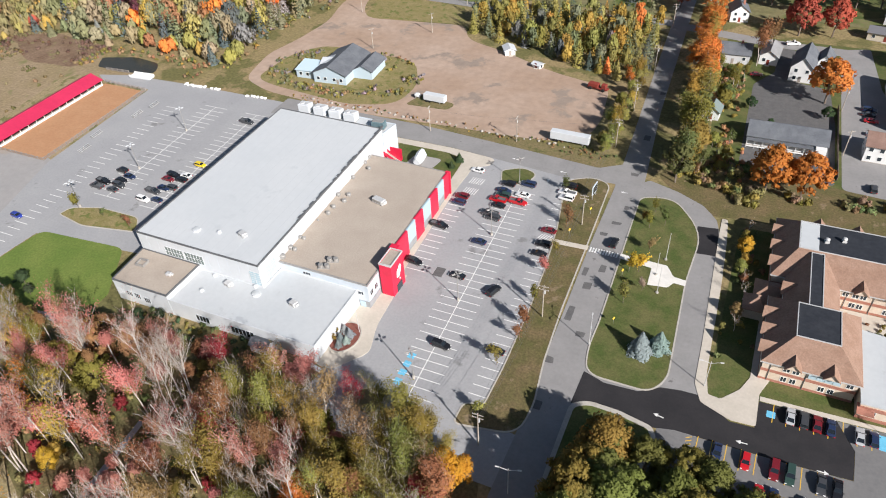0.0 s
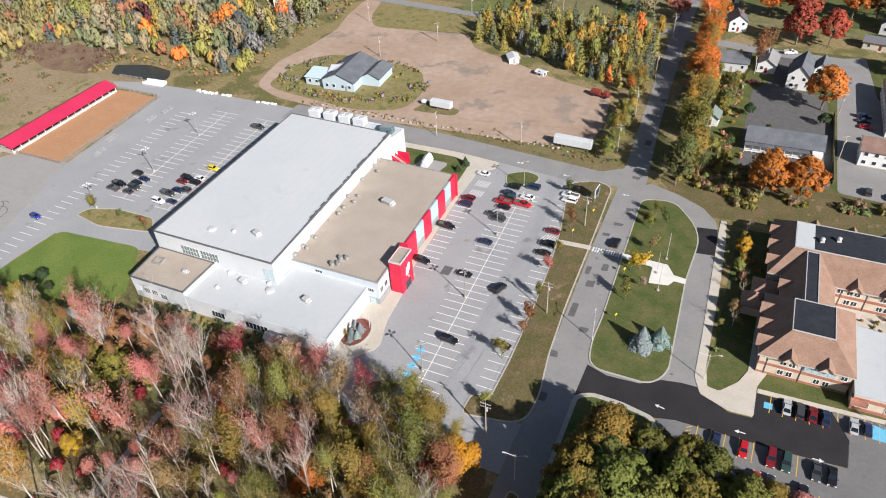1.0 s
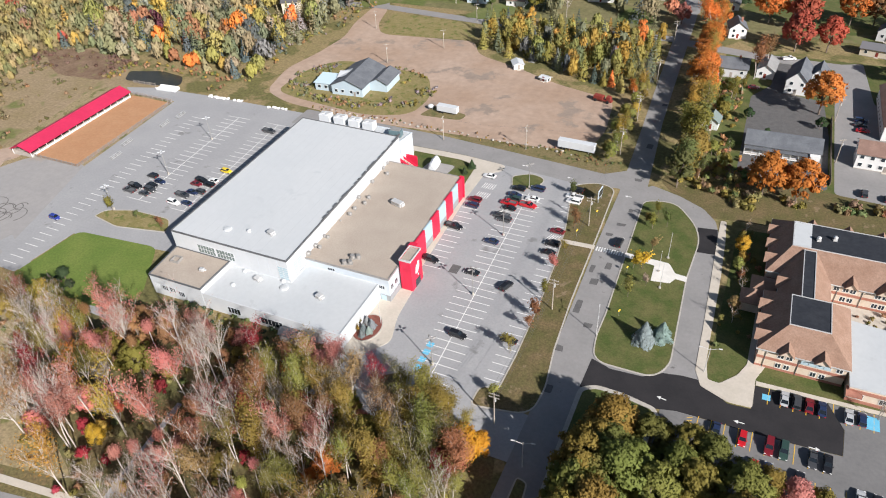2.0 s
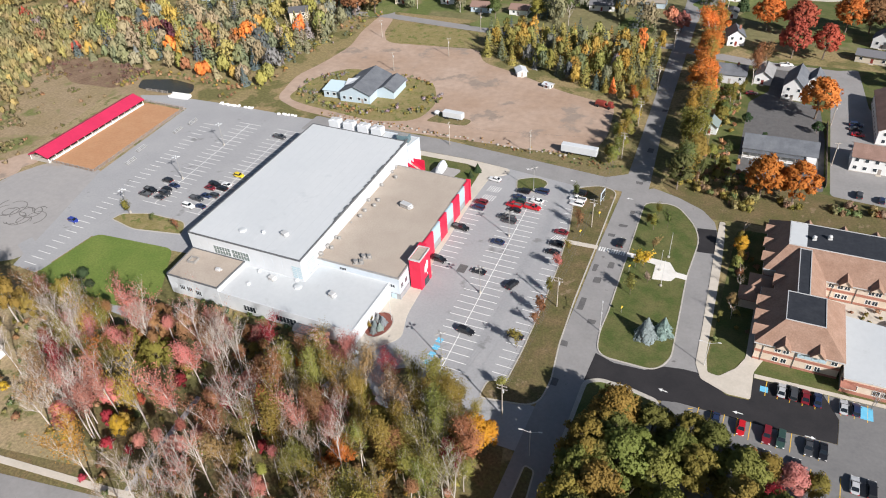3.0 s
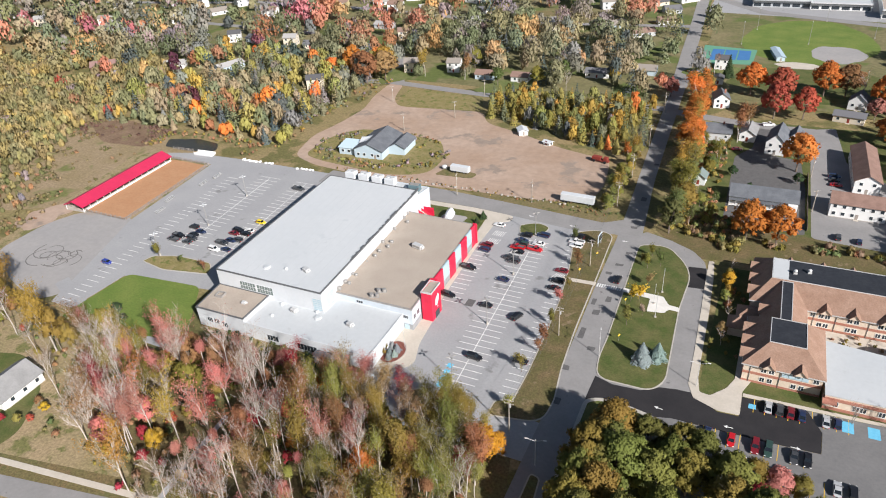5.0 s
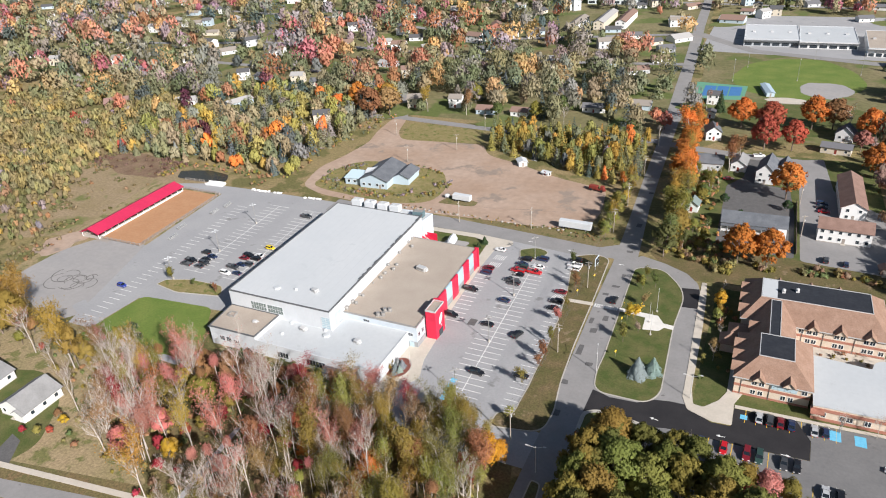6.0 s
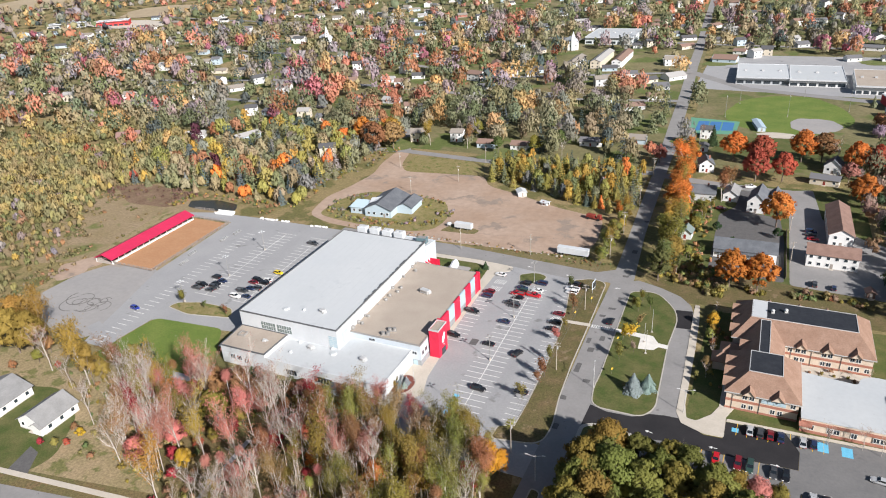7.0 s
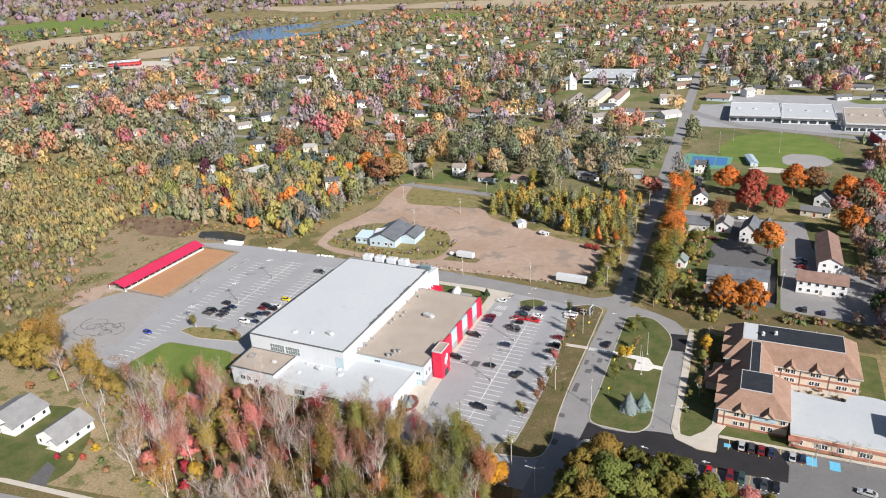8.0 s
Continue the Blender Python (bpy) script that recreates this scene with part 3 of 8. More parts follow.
slab("pavement_3", rounded([(0.8, 168), (0.9, 159.6), (1.4, 145), (2.2, 120), (2.4, 106), (4.2, 101.4), (10.3, 98.9), (15.4, 99.2), (15.4, 108), (18, 115), (17.5, 133), (13.6, 133), (13.2, 112), (11.5, 107.8), (8, 103.7), (5.4, 104), (4.4, 110), (4.2, 123), (3.9, 141), (3.2, 158), (2.4, 168)], 0.6), 0.0, 0.15, "concrete", "pale concrete pavement beside the loop road", "pavement")
slab("pavement_4", [(15.6, 106.2), (62, 108), (62, 109), (15.6, 107.4)], 0.0, 0.15, "concrete", "pale concrete walk along the school", "pavement")
slab("path_5", rounded([(-105.9, 52), (-104.5, 52), (-103.2, 40), (-101.0, 20), (-102.6, 20), (-104.8, 40)], 0.2), 0.0, 0.03, "asphalt", "narrow grey footpath through the wood", "path")
slab("path_2", [(-41.6, 141.2), (-30.8, 141.6), (-30.8, 143.4), (-41.6, 143)], 0.0, 0.19, "concrete", "pale concrete walk across the verge", "path")
slab("path_3", rounded([(-22.1, 141.3), (-13.4, 140.3), (-13.2, 133.6), (-8.3, 134.4), (-7.2, 136.6), (-4.3, 136.4), (-4.4, 138.5), (-7.6, 138.9), (-9.8, 142.6), (-22.1, 143.2)], 0.3), 0.0, 0.19, "white_concrete", "white concrete flagpole plaza on the island", "path")
slab("flower_bed", [( -76.2 + 3.55 * math.cos(i * math.pi / 14), 89.8 + 4.9 * math.sin(i * math.pi / 14)) for i in range(28)], 0.0, 0.26, "mulch", "round reddish mulch bed with a pale kerb", "flower bed")
kerb_ring("kerb", [(-76.2 + 3.75 * math.cos(i * math.pi / 14), 89.8 + 5.1 * math.sin(i * math.pi / 14)) for i in range(28)], 0.3, 0.3)

# ---- the arena ----
arena = thing("sports_arena", -108, 122, 0, 0, "white flat-roofed sports arena with red and grey facade panels", "arena")


def apart(name, geo, material, parent=arena, label="", color=None):
    """A part given in world coordinates, under the arena or one of its parts."""
    ob = part(name, geo, M[material] if isinstance(material, str) else material, parent, label, color)
    if parent.parent is None:
        ob.matrix_parent_inverse = parent.matrix_basis.inverted()
    return ob


def parapet(pts, z, w, h):
    inner = grown(pts, -w)
    k = len(pts)
    g = Geo()
    vs = [(x, y, z - 0.25) for x, y in grown(pts, 0.06)] + [(x, y, z + h) for x, y in grown(pts, 0.06)] + [(x, y, z + h) for x, y in inner] + [(x, y, z - 0.05) for x, y in inner]
    fs = []
    for i in range(k):
        j = (i + 1) % k
        fs += [(i, j, k + j, k + i), (k + i, k + j, 2 * k + j, 2 * k + i), (2 * k + i, 2 * k + j, 3 * k + j, 3 * k + i)]
    return g.add(vs, fs)


def wing(prefix, pts, z, wall, roof, trim, label):
    w = apart(prefix + "_wall", Geo().prism(pts, 0, z - 0.12), wall, arena, label)
    apart(prefix + "_roof", Geo().prism(grown(pts, -0.02), z - 0.11, z), roof)
    apart(prefix + "_parapet", parapet(pts, z, 0.32, 0.22), trim)
    return w


HALL = [(-140.2, 93.2), (-101.0, 93.2), (-103.4, 162.7), (-142.4, 163.7)]
GYM = [(-101.9, 100.9), (-75.2, 100.9), (-76.7, 153.4), (-103.9, 154.4)]
FRONT = [(-120.9, 80.6), (-78.2, 80.6), (-78.2, 100.8), (-100.9, 100.8), (-100.9, 93.1), (-120.9, 93.1)]
OFFICE = [(-138.8, 80.45), (-121.0, 80.55), (-121.0, 93.1), (-140.1, 93.1)]
PLANT = [(-138.6, 163.7), (-103.3, 162.8), (-102.1, 169.8), (-137.6, 170.8)]
hall = wing("hall", HALL, 12.2, "clad_white", "membrane", "trim_dark", "tall white clad hall wall")
gym = wing("gym", GYM, 7.5, "clad_grey", "gravel_roof", "metal_grey", "pale grey clad wall")
wing("front_wing", FRONT, 5.2, "clad_white", "membrane_grey", "clad_white", "low white entrance wing")
office = wing("office_wing", OFFICE, 6.6, "clad_white", "gravel_roof", "trim_dark", "low wing with a ballast roof")
wing("plant_wing", PLANT, 10.2, "clad_grey", "membrane_grey", "clad_grey", "plant room behind the hall")
apart("side_canopy", Geo().prism([(-142.9, 83.4), (-139.9, 83.4), (-140.3, 98.4), (-142.9, 98.4)], 3.2, 3.5), "clad_white", arena, "white canopy over a side door")
for yy in (84.4, 90.9, 97.4):
    apart("canopy_post", Geo().box(-142.7, yy, 0, -142.5, yy + 0.2, 3.2), "metal_light")
# roof seams of the membrane, slightly raised laps
for i in range(1, 13):
    t = i / 13
    xa, xb = -139.8 + 38.4 * t, -142.0 + 38.2 * t
    apart("roof_lap", Geo().prism([(xa, 93.7), (xa + 0.14, 93.7), (xb + 0.14, 162.4), (xb, 162.4)], 12.2, 12.212), "membrane_grey")


def window(axis, at, a0, a1, z0, z1, cols, rows=1, out=-1, glass="pane", frame_mat="clad_white"):
    """A framed window in a wall plane; axis x: wall at x = at, its width along y. out: the way its face looks."""
    f = Geo()
    p = Geo()

    def slab_at(g, u0, u1, w0, w1, d0, d1):
        lo, hi = sorted((at + out * d0, at + out * d1))
        if axis == "x":
            g.box(lo, u0, w0, hi, u1, w1)
        else:
            g.box(u0, lo, w0, u1, hi, w1)

    slab_at(p, a0, a1, z0, z1, -0.05, 0.03)
    b = 0.07
    ring = []
    for depth in (0.0, 0.1):
        for e in (b / 2, -b / 2):
            for u, w in ((a0 - e, z0 - e), (a1 + e, z0 - e), (a1 + e, z1 + e), (a0 - e, z1 + e)):
                ring.append((at + out * depth, u, w) if axis == "x" else (u, at + out * depth, w))
    faces = []
    for i in range(4):
        k = (i + 1) % 4
        faces += [(8 + i, 8 + k, 12 + k, 12 + i), (i, k, 8 + k, 8 + i), (4 + i, 12 + i, 12 + k, 4 + k), (i, 4 + i, 4 + k, k)]
    f.add(ring, faces)
    wf = apart("window", f, frame_mat, arena)
    for i in range(1, cols):
        u = a0 + (a1 - a0) * i / cols
        g = Geo()
        slab_at(g, u - b / 2, u + b / 2, z0 + b / 2, z1 - b / 2, 0.0, 0.09)
        apart("mullion", g, frame_mat, wf)
    for i in range(1, rows):
        w = z0 + (z1 - z0) * i / rows
        g = Geo()
        slab_at(g, a0 + b / 2, a1 - b / 2, w - b / 2, w + b / 2, 0.0, 0.095)
        apart("glazing_bar", g, frame_mat, wf)
    apart("pane", p, glass, wf)
    return wf


window("y", 93.2, -131.6, -125.6, 7.0, 9.8, 6, 2, -1, "pane_green")
window("y", 93.2, -125.0, -119.0, 7.0, 9.8, 6, 2, -1, "pane_green")
window("y", 93.2, -104.4, -101.2, 5.6, 9.8, 2, 6, -1, "pane_pale", "metal_light")
window("x", -101.12, 93.3, 99.6, 5.6, 9.8, 3, 6, 1, "pane_pale", "metal_light")
for a in (-138.2, -135.2, -132.6):
    window("y", 80.5, a, a + 1.9, 2.2, 3.9, 3, 1)
window("y", 80.5, -129.6, -127.6, 1.6, 3.4, 3, 1)
window("y", 80.6, -102.4, -95.6, 1.0, 3.2, 6, 1)
window("y", 80.6, -113.0, -109.0, 1.2, 3.2, 4, 1)
window("y", 100.9, -94.0, -91.8, 5.6, 6.5, 3)
window("y", 100.9, -78.6, -76.6, 3.9, 5.0, 3)
window("x", -75.24, 101.8, 103.1, 3.4, 5.0, 2, 1, 1)
window("x", -75.3, 104.2, 105.6, 3.4, 5.0, 2, 1, 1)
apart("wall_base", Geo().box(-78.1, 100.76, 0, -75.1, 100.88, 2.0), "clad_dark", gym, "dark grey base panels")
apart("wall_base", Geo().box(-75.22, 100.8, 0, -75.08, 106.4, 2.0), "clad_dark", gym, "dark grey base panels")
apart("entrance_door", Geo().box(-77.9, 100.68, 0, -76.3, 100.76, 1.9), "pane_pale", gym, "glazed entrance door")
# ragged dark raised pieces along the east edge of the hall roof
re_ = random.Random(4)
v = 112.0
while v < 164:
    e = v + re_.uniform(0.5, 2.6)
    apart("edge_flashing", Geo().box(-101.2 - (v - 93.2) * 0.0345 - re_.uniform(0.12, 0.6), v, 12.2, -100.98 - (e - 93.2) * 0.0345, e - 0.01, 12.42 + re_.uniform(0.02, 0.16)), "trim_dark", hall)
    v = e + (re_.uniform(0.2, 2.2) if re_.random() < 0.4 else 0)
apart("service_door", Geo().box(-103.6, 149.6, 7.6, -102.86, 150.6, 9.6), "metal_light", hall)
# facade bays along the lot
for y0, y1, red in ((116.7, 123.6, 1), (123.6, 129.0, 0), (129.0, 134.0, 1), (134.0, 139.4, 0), (139.4, 144.5, 1), (144.5, 149.4, 0), (149.4, 153.1, 1)):
    x0 = -75.2 - (y0 - 100.9) * 0.0286
    if red:
        apart("facade_panel", Geo().box(x0 - 0.3, y0, 0, x0 + 0.32, y1, 7.85, 0.04), "clad_red", gym, "bright red facade panel")
    else:
        apart("facade_panel", Geo().box(x0 - 0.3, y0 + 0.01, 2.5, x0 + 0.16, y1 - 0.01, 7.75), "pane_pale", gym, "pale translucent facade panel")
        window("x", x0 + 0.08, y0 + 0.05, y1 - 0.05, 0.3, 2.46, 4, 1, 1, "clad_dark", "metal_grey")
apart("facade_fin", Geo().box(-77.4, 153.1, 0, -75.9, 153.7, 7.9, 0.04), "clad_red", gym, "bright red end fin")
tower = apart("entrance_tower", Geo().box(-74.8, 106.6, 0, -71.4, 113.0, 10.2, 0.05), "clad_red", arena, "bright red entrance tower")
apart("tower_roof", Geo().box(-74.5, 106.9, 10.19, -71.7, 112.7, 10.22), "gravel_roof", tower)
apart("tower_parapet", parapet([(-74.8, 106.6), (-71.4, 106.6), (-71.4, 113.0), (-74.8, 113.0)], 10.2, 0.25, 0.3), "metal_light", tower)
apart("entrance_wall", Geo().box(-76.4, 113.0, 0, -74.0, 116.7, 8.6, 0.05), "clad_red", arena, "bright red wall beside the tower")
apart("tower_door", Geo().box(-71.45, 108.6, 0, -71.32, 111.4, 2.4), "pane", tower, "dark glazed entrance door")
emblem = Geo()
emblem.add([(-71.34, 108.8, 4.6), (-71.34, 110.0, 4.2), (-71.34, 111.1, 5.4), (-71.34, 111.5, 7.2), (-71.34, 110.7, 8.0), (-71.34, 109.8, 7.1), (-71.34, 109.1, 6.6)], [(0, 1, 2, 3, 4, 5, 6)])
apart("emblem", emblem, "white_paint", tower, "plain white emblem shape")
apart("emblem", Geo().ball(-75.44, 121.2, 5.6, 0.05, 0.35, 0.35), "white_paint", gym, "plain white emblem shape")
apart("emblem", Geo().ball(-71.35, 110.4, 3.4, 0.05, 0.3, 0.3), "white_paint", tower, "plain white emblem shape")
# cladding joints on the long walls
for i in range(1, 12):
    u = -140.2 + i * 3.27
    apart("wall_joint", Geo().box(u, 93.17, 6.7, u + 0.05, 93.19, 11.9), "clad_grey", hall)
for i in range(1, 15):
    v = 101.5 + i * 4.3
    x = -101.0 - (v - 93.2) * 0.0345
    apart("wall_joint", Geo().box(x + 0.01, v, 7.8, x + 0.03, v + 0.05, 11.9), "clad_grey", hall)

# red stair at the back of the gym
stair = thing("outdoor_stair", -103.5, 163, 0, 0, "bright red steel stair and landing behind the arena", "stair")
for i in range(9):
    part("step", Geo().box(0.4 + i * 0.55, -0.9, 2.9 - i * 0.32, 1.0 + i * 0.55, 0.9, 3.0 - i * 0.32), M["concrete"], stair)
part("landing", Geo().box(-1.9, -0.9, 2.95, 0.4, 2.4, 3.1), M["concrete"], stair)
for s in (-1.0, 0.92):
    g = Geo()
    g.add([(0.4, s, 3.0), (5.4, s, 0.1), (5.4, s, 1.3), (0.4, s, 4.2), (0.4, s + 0.08, 3.0), (5.4, s + 0.08, 0.1), (5.4, s + 0.08, 1.3), (0.4, s + 0.08, 4.2)],
          [(0, 1, 2, 3), (7, 6, 5, 4), (3, 2, 6, 7), (0, 4, 5, 1), (1, 5, 6, 2), (0, 3, 7, 4)])
    part("side_panel", g, M["clad_red"], stair, "red side panel")
part("landing_panel", Geo().box(-1.9, -1.0, 3.0, 0.4, -0.92, 4.2).box(-1.9, 2.4, 3.0, 5.0, 2.48, 4.2), M["clad_red"], stair, "red side panel")
part("support", Geo().box(-1.8, -0.8, 0, -1.5, 2.3, 2.95).box(0.0, -0.8, 0, 0.3, 2.3, 2.95), M["clad_red"], stair)
part("lower_panel", Geo().box(0.4, 2.4, 0, 5.0, 2.5, 3.0), M["clad_red"], stair)


# ---- things on the roofs ----
def roof_fan(name="roof_fan"):
    t = thing(name, 0, 0, 0, 0, "grey mushroom exhaust fan on the roof", "roof fan", "fans on the arena roofs")
    part("curb", Geo().box(-0.55, -0.55, 0, 0.55, 0.55, 0.45, 0.05), M["metal_grey"], t)
    part("cowl", Geo().ball(0, 0, 0.85, 0.75, 0.75, 0.38, 12, 6), M["metal_grey"], t)
    part("neck", Geo().tube((0, 0, 0.4), (0, 0, 0.8), 0.5, 0.42, 10), M["metal_grey"], t)
    return t


fan = roof_fan()
fan.matrix_basis = pose(-101.0, 106.3, 7.5)
for x, y, s in ((-99.8, 146.8, 1), (-102.0, 141.0, 1), (-101.6, 131.7, 1), (-98.7, 132.7, 1), (-98.4, 129.6, 1), (-99.8, 126.1, 1), (-99.7, 123.0, 1), (-100.8, 119.4, 0.45), (-101.1, 111.1, 0.85), (-99.9, 111.0, 0.85), (-99.6, 106.2, 0.95), (-102.6, 149.4, 0.9), (-102.9, 152.6, 0.9)):
    copy_thing(fan, pose(x, y, 7.5) @ Matrix.Scale(0.85 * s, 4))
copy_thing(fan, pose(-100.9, 102.4, 7.5) @ Matrix.Scale(1.1, 4))


def roof_unit(x, y, z, w, d, h, turn, label):
    t = thing("roof_unit", x, y, z, turn, label, "roof unit", "units on the arena roofs")
    part("rail", Geo().box(-w / 2 + 0.1, -d / 2, 0, -w / 2 + 0.3, d / 2, 0.2).box(w / 2 - 0.3, -d / 2, 0, w / 2 - 0.1, d / 2, 0.2), M["metal_grey"], t)
    part("casing", Geo().box(-w / 2, -d / 2, 0.2, w / 2, d / 2, h, 0.12), M["metal_light"], t)
    part("hood", Geo().box(w / 2 - 0.05, -d / 2 + 0.2, 0.4, w / 2 + 0.55, d / 2 - 0.2, h - 0.25, 0.1), M["metal_light"], t)
    part("grille", Geo().box(-w / 2 + 0.3, -d / 2 - 0.03, 0.5, w / 2 - 0.6, -d / 2, h - 0.25), M["metal_grey"], t)
    return t


roof_unit(-88.8, 132.7, 7.5, 3.8, 1.8, 1.5, -15, "long white rooftop air unit")
roof_unit(-111.9, 102.0, 12.2, 2.2, 1.6, 1.1, -20, "white rooftop vent box")
roof_unit(-90.2, 90.6, 5.2, 1.9, 1.5, 1.2, -15, "white rooftop vent box")
roof_unit(-109.9, 90.6, 5.2, 2.0, 1.5, 1.1, -10, "white rooftop vent box")
roof_unit(-125.6, 87.0, 6.6, 1.4, 1.1, 0.9, 10, "white rooftop vent box")
for x, y, z, r in ((-125.1, 99.6, 12.2, 1.2), (-101.2, 90.4, 5.2, 1.2)):
    t = thing("skylight", x, y, z, 0, "low white octagonal skylight curb", "skylight", "skylights on the roofs")
    part("curb", Geo().tube((0, 0, 0), (0, 0, 0.45), r, r * 0.95, 8, True), M["clad_white"], t)
    part("dome", Geo().ball(0, 0, 0.45, r * 0.8, r * 0.8, 0.12, 8, 4), M["membrane_grey"], t)
for x, y, z in ((-118.6, 100.8, 12.2), (-115.0, 86.4, 5.2), (-115.5, 92.2, 5.2), (-103, 92.6, 5.2)):
    t = thing("roof_vent", x, y, z, 0, "small white domed roof vent", "roof vent", "vents on the roofs")
    part("collar", Geo().tube((0, 0, 0), (0, 0, 0.3), 0.55, 0.5, 10, True), M["clad_white"], t)
    part("cap", Geo().ball(0, 0, 0.45, 0.6, 0.6, 0.28, 10, 5), M["clad_white"], t)
for x, y in ((-88.8, 103.0), (-87.9, 105.9)):
    t = thing("roof_fan_pair", x, y, 7.5, 20, "pair of grey cylindrical roof fans on a frame", "roof fan", "fans on the arena roofs")
    for s in (-0.8, 0.8):
        part("drum", Geo().tube((s, 0, 0.3), (s, 0, 1.2), 0.62, 0.62, 12, True), M["metal_grey"], t)
    part("stand", Geo().box(-1.5, -0.6, 0, 1.5, 0.6, 0.3), M["metal_grey"], t)
t = thing("roof_hatch", -135.5, 88.0, 6.6, 5, "square metal roof frame around a hatch", "roof hatch")
part("hatch_frame", Geo().box(-1.3, -1.2, 0, -1.1, 1.2, 0.8).box(1.1, -1.2, 0, 1.3, 1.2, 0.8).box(-1.1, 1.0, 0, 1.1, 1.2, 0.8).box(-1.1, -1.2, 0, 1.1, -1.0, 0.8), M["metal_grey"], t)
part("lid", Geo().box(-1.0, -0.9, 0, 1.0, 0.9, 0.35, 0.05), M["gravel_roof"], t)
for x, y in ((-135.3, 167.9), (-129.2, 167.8), (-123.1, 167.6), (-117.4, 167.5)):
    t = thing("cooling_unit", x, y, 10.2, 2, "large white rooftop condenser unit", "cooling unit", "condensers behind the hall")
    part("casing", Geo().box(-2.1, -1.6, 0.4, 2.1, 1.6, 3.0, 0.12), M["clad_white"], t)
    part("base_frame", Geo().box(-2.0, -1.5, 0, -1.7, 1.5, 0.4).box(1.7, -1.5, 0, 2.0, 1.5, 0.4), M["metal_grey"], t)
    for s in (-1.0, 1.0):
        part("fan_ring", Geo().tube((s, 0, 3.0), (s, 0, 3.25), 0.8, 0.8, 14, True), M["metal_light"], t)
t = thing("cooling_unit", -106.4, 166.2, 10.2, 5, "dark teal chiller unit on the roof", "cooling unit")
part("casing", Geo().box(-2.2, -1.3, 0.2, 2.2, 1.3, 2.4, 0.1), M["teal_metal"], t)
part("skid", Geo().box(-2.3, -1.4, 0, 2.3, 1.4, 0.2), M["metal_grey"], t)
part("vent_top", Geo().box(-1.8, -0.9, 2.4, 1.8, 0.9, 2.6), M["metal_grey"], t)


# ---- houses ----
def gable(x0, y0, x1, y1, z0, rise, along="x", over=0.5, th=0.18):
    """A gable roof with thickness; its ridge runs along x or y."""
    x0, y0, x1, y1 = x0 - over, y0 - over, x1 + over, y1 + over
    g = Geo()
    k = over * rise / ((y1 - y0) / 2 if along == "x" else (x1 - x0) / 2)
    zl, zr = z0 - k, z0 + rise
    if along == "x":
        m = (y0 + y1) / 2
        a = [(x0, y0, zl), (x1, y0, zl), (x1, m, zr), (x0, m, zr), (x1, y1, zl), (x0, y1, zl)]
    else:
        m = (x0 + x1) / 2
        a = [(x0, y1, zl), (x0, y0, zl), (m, y0, zr), (m, y1, zr), (x1, y0, zl), (x1, y1, zl)]
    vs = a + [(x, y, z + th) for x, y, z in a]
    fs = [(6, 7, 8, 9), (9, 8, 10, 11), (3, 2, 1, 0), (5, 4, 2, 3), (0, 1, 7, 6), (4, 5, 11, 10), (1, 2, 8, 7), (2, 4, 10, 8), (5, 3, 9, 11), (3, 0, 6, 9)]
    return g.add(vs, fs)


def gable_wall(x0, y0, x1, y1, z, rise, along="x"):
    g = Geo()
    if along == "x":
        m = (y0 + y1) / 2
        vs = [(x0, y0, 0), (x1, y0, 0), (x1, y1, 0), (x0, y1, 0), (x0, y0, z), (x1, y0, z), (x1, y1, z), (x0, y1, z), (x0, m, z + rise), (x1, m, z + rise)]
        fs = [(0, 1, 5, 4), (2, 3, 7, 6), (1, 2, 6, 9, 5), (3, 0, 4, 8, 7), (4, 5, 9, 8), (6, 7, 8, 9)]
    else:
        m = (x0 + x1) / 2
        vs = [(x0, y0, 0), (x1, y0, 0), (x1, y1, 0), (x0, y1, 0), (x0, y0, z), (x1, y0, z), (x1, y1, z), (x0, y1, z), (m, y0, z + rise), (m, y1, z + rise)]
        fs = [(1, 2, 6, 5), (3, 0, 4, 7), (0, 1, 5, 8, 4), (2, 3, 7, 9, 6), (5, 6, 9, 8), (7, 4, 8, 9)]
    return g.add(vs, fs)


def add_windows(t, w, d, z, floors, step, rng, door=True):
    """Windows with frame and pane on the four walls of a block centred on its thing."""
    pane_m, frame_m = M["pane"], M["white_paint"]
    fh = z / floors
    for fl in range(floors):
        zc = fl * fh + fh * 0.58
        for side in range(4):
            length = w if side % 2 == 0 else d
            n = max(1, int(length / step))
            for i in range(n):
                u = -length / 2 + length * (i + 0.5) / n
                if door and side == 0 and fl == 0 and i == n // 2:
                    continue
                s, h = 0.55, 0.6
                out = (d if side % 2 == 0 else w) / 2
                sg = -1 if side in (0, 3) else 1

                def put(g, u0, u1, v0, v1, a, b):
                    lo, hi = sorted((sg * (out + a), sg * (out + b)))
                    if side % 2 == 0:
                        g.box(u0, lo, v0, u1, hi, v1)
                    else:
                        g.box(lo, u0, v0, hi, u1, v1)
                    return g

                fr = part("window", put(put(put(put(Geo(), u - s - .1, u - s, zc - h - .1, zc + h + .1, -.02, .07), u + s, u + s + .1, zc - h - .1, zc + h + .1, -.02, .07), u - s, u + s, zc + h, zc + h + .1, -.02, .07), u - s, u + s, zc - h - .1, zc - h, -.02, .1), frame_m, t)
                part("pane", put(Geo(), u - s, u + s, zc - h, zc + h, -.03, .03), pane_m, fr)
    if door:
        part("door", Geo().box(-0.5, -d / 2 - 0.05, 0.15, 0.5, -d / 2 + 0.02, 2.2), M["rust_red"] if rng.random() < 0.3 else M["wood_grey"], t)
        part("doorstep", Geo().box(-0.8, -d / 2 - 1.0, 0, 0.8, -d / 2, 0.18), M["concrete"], t)


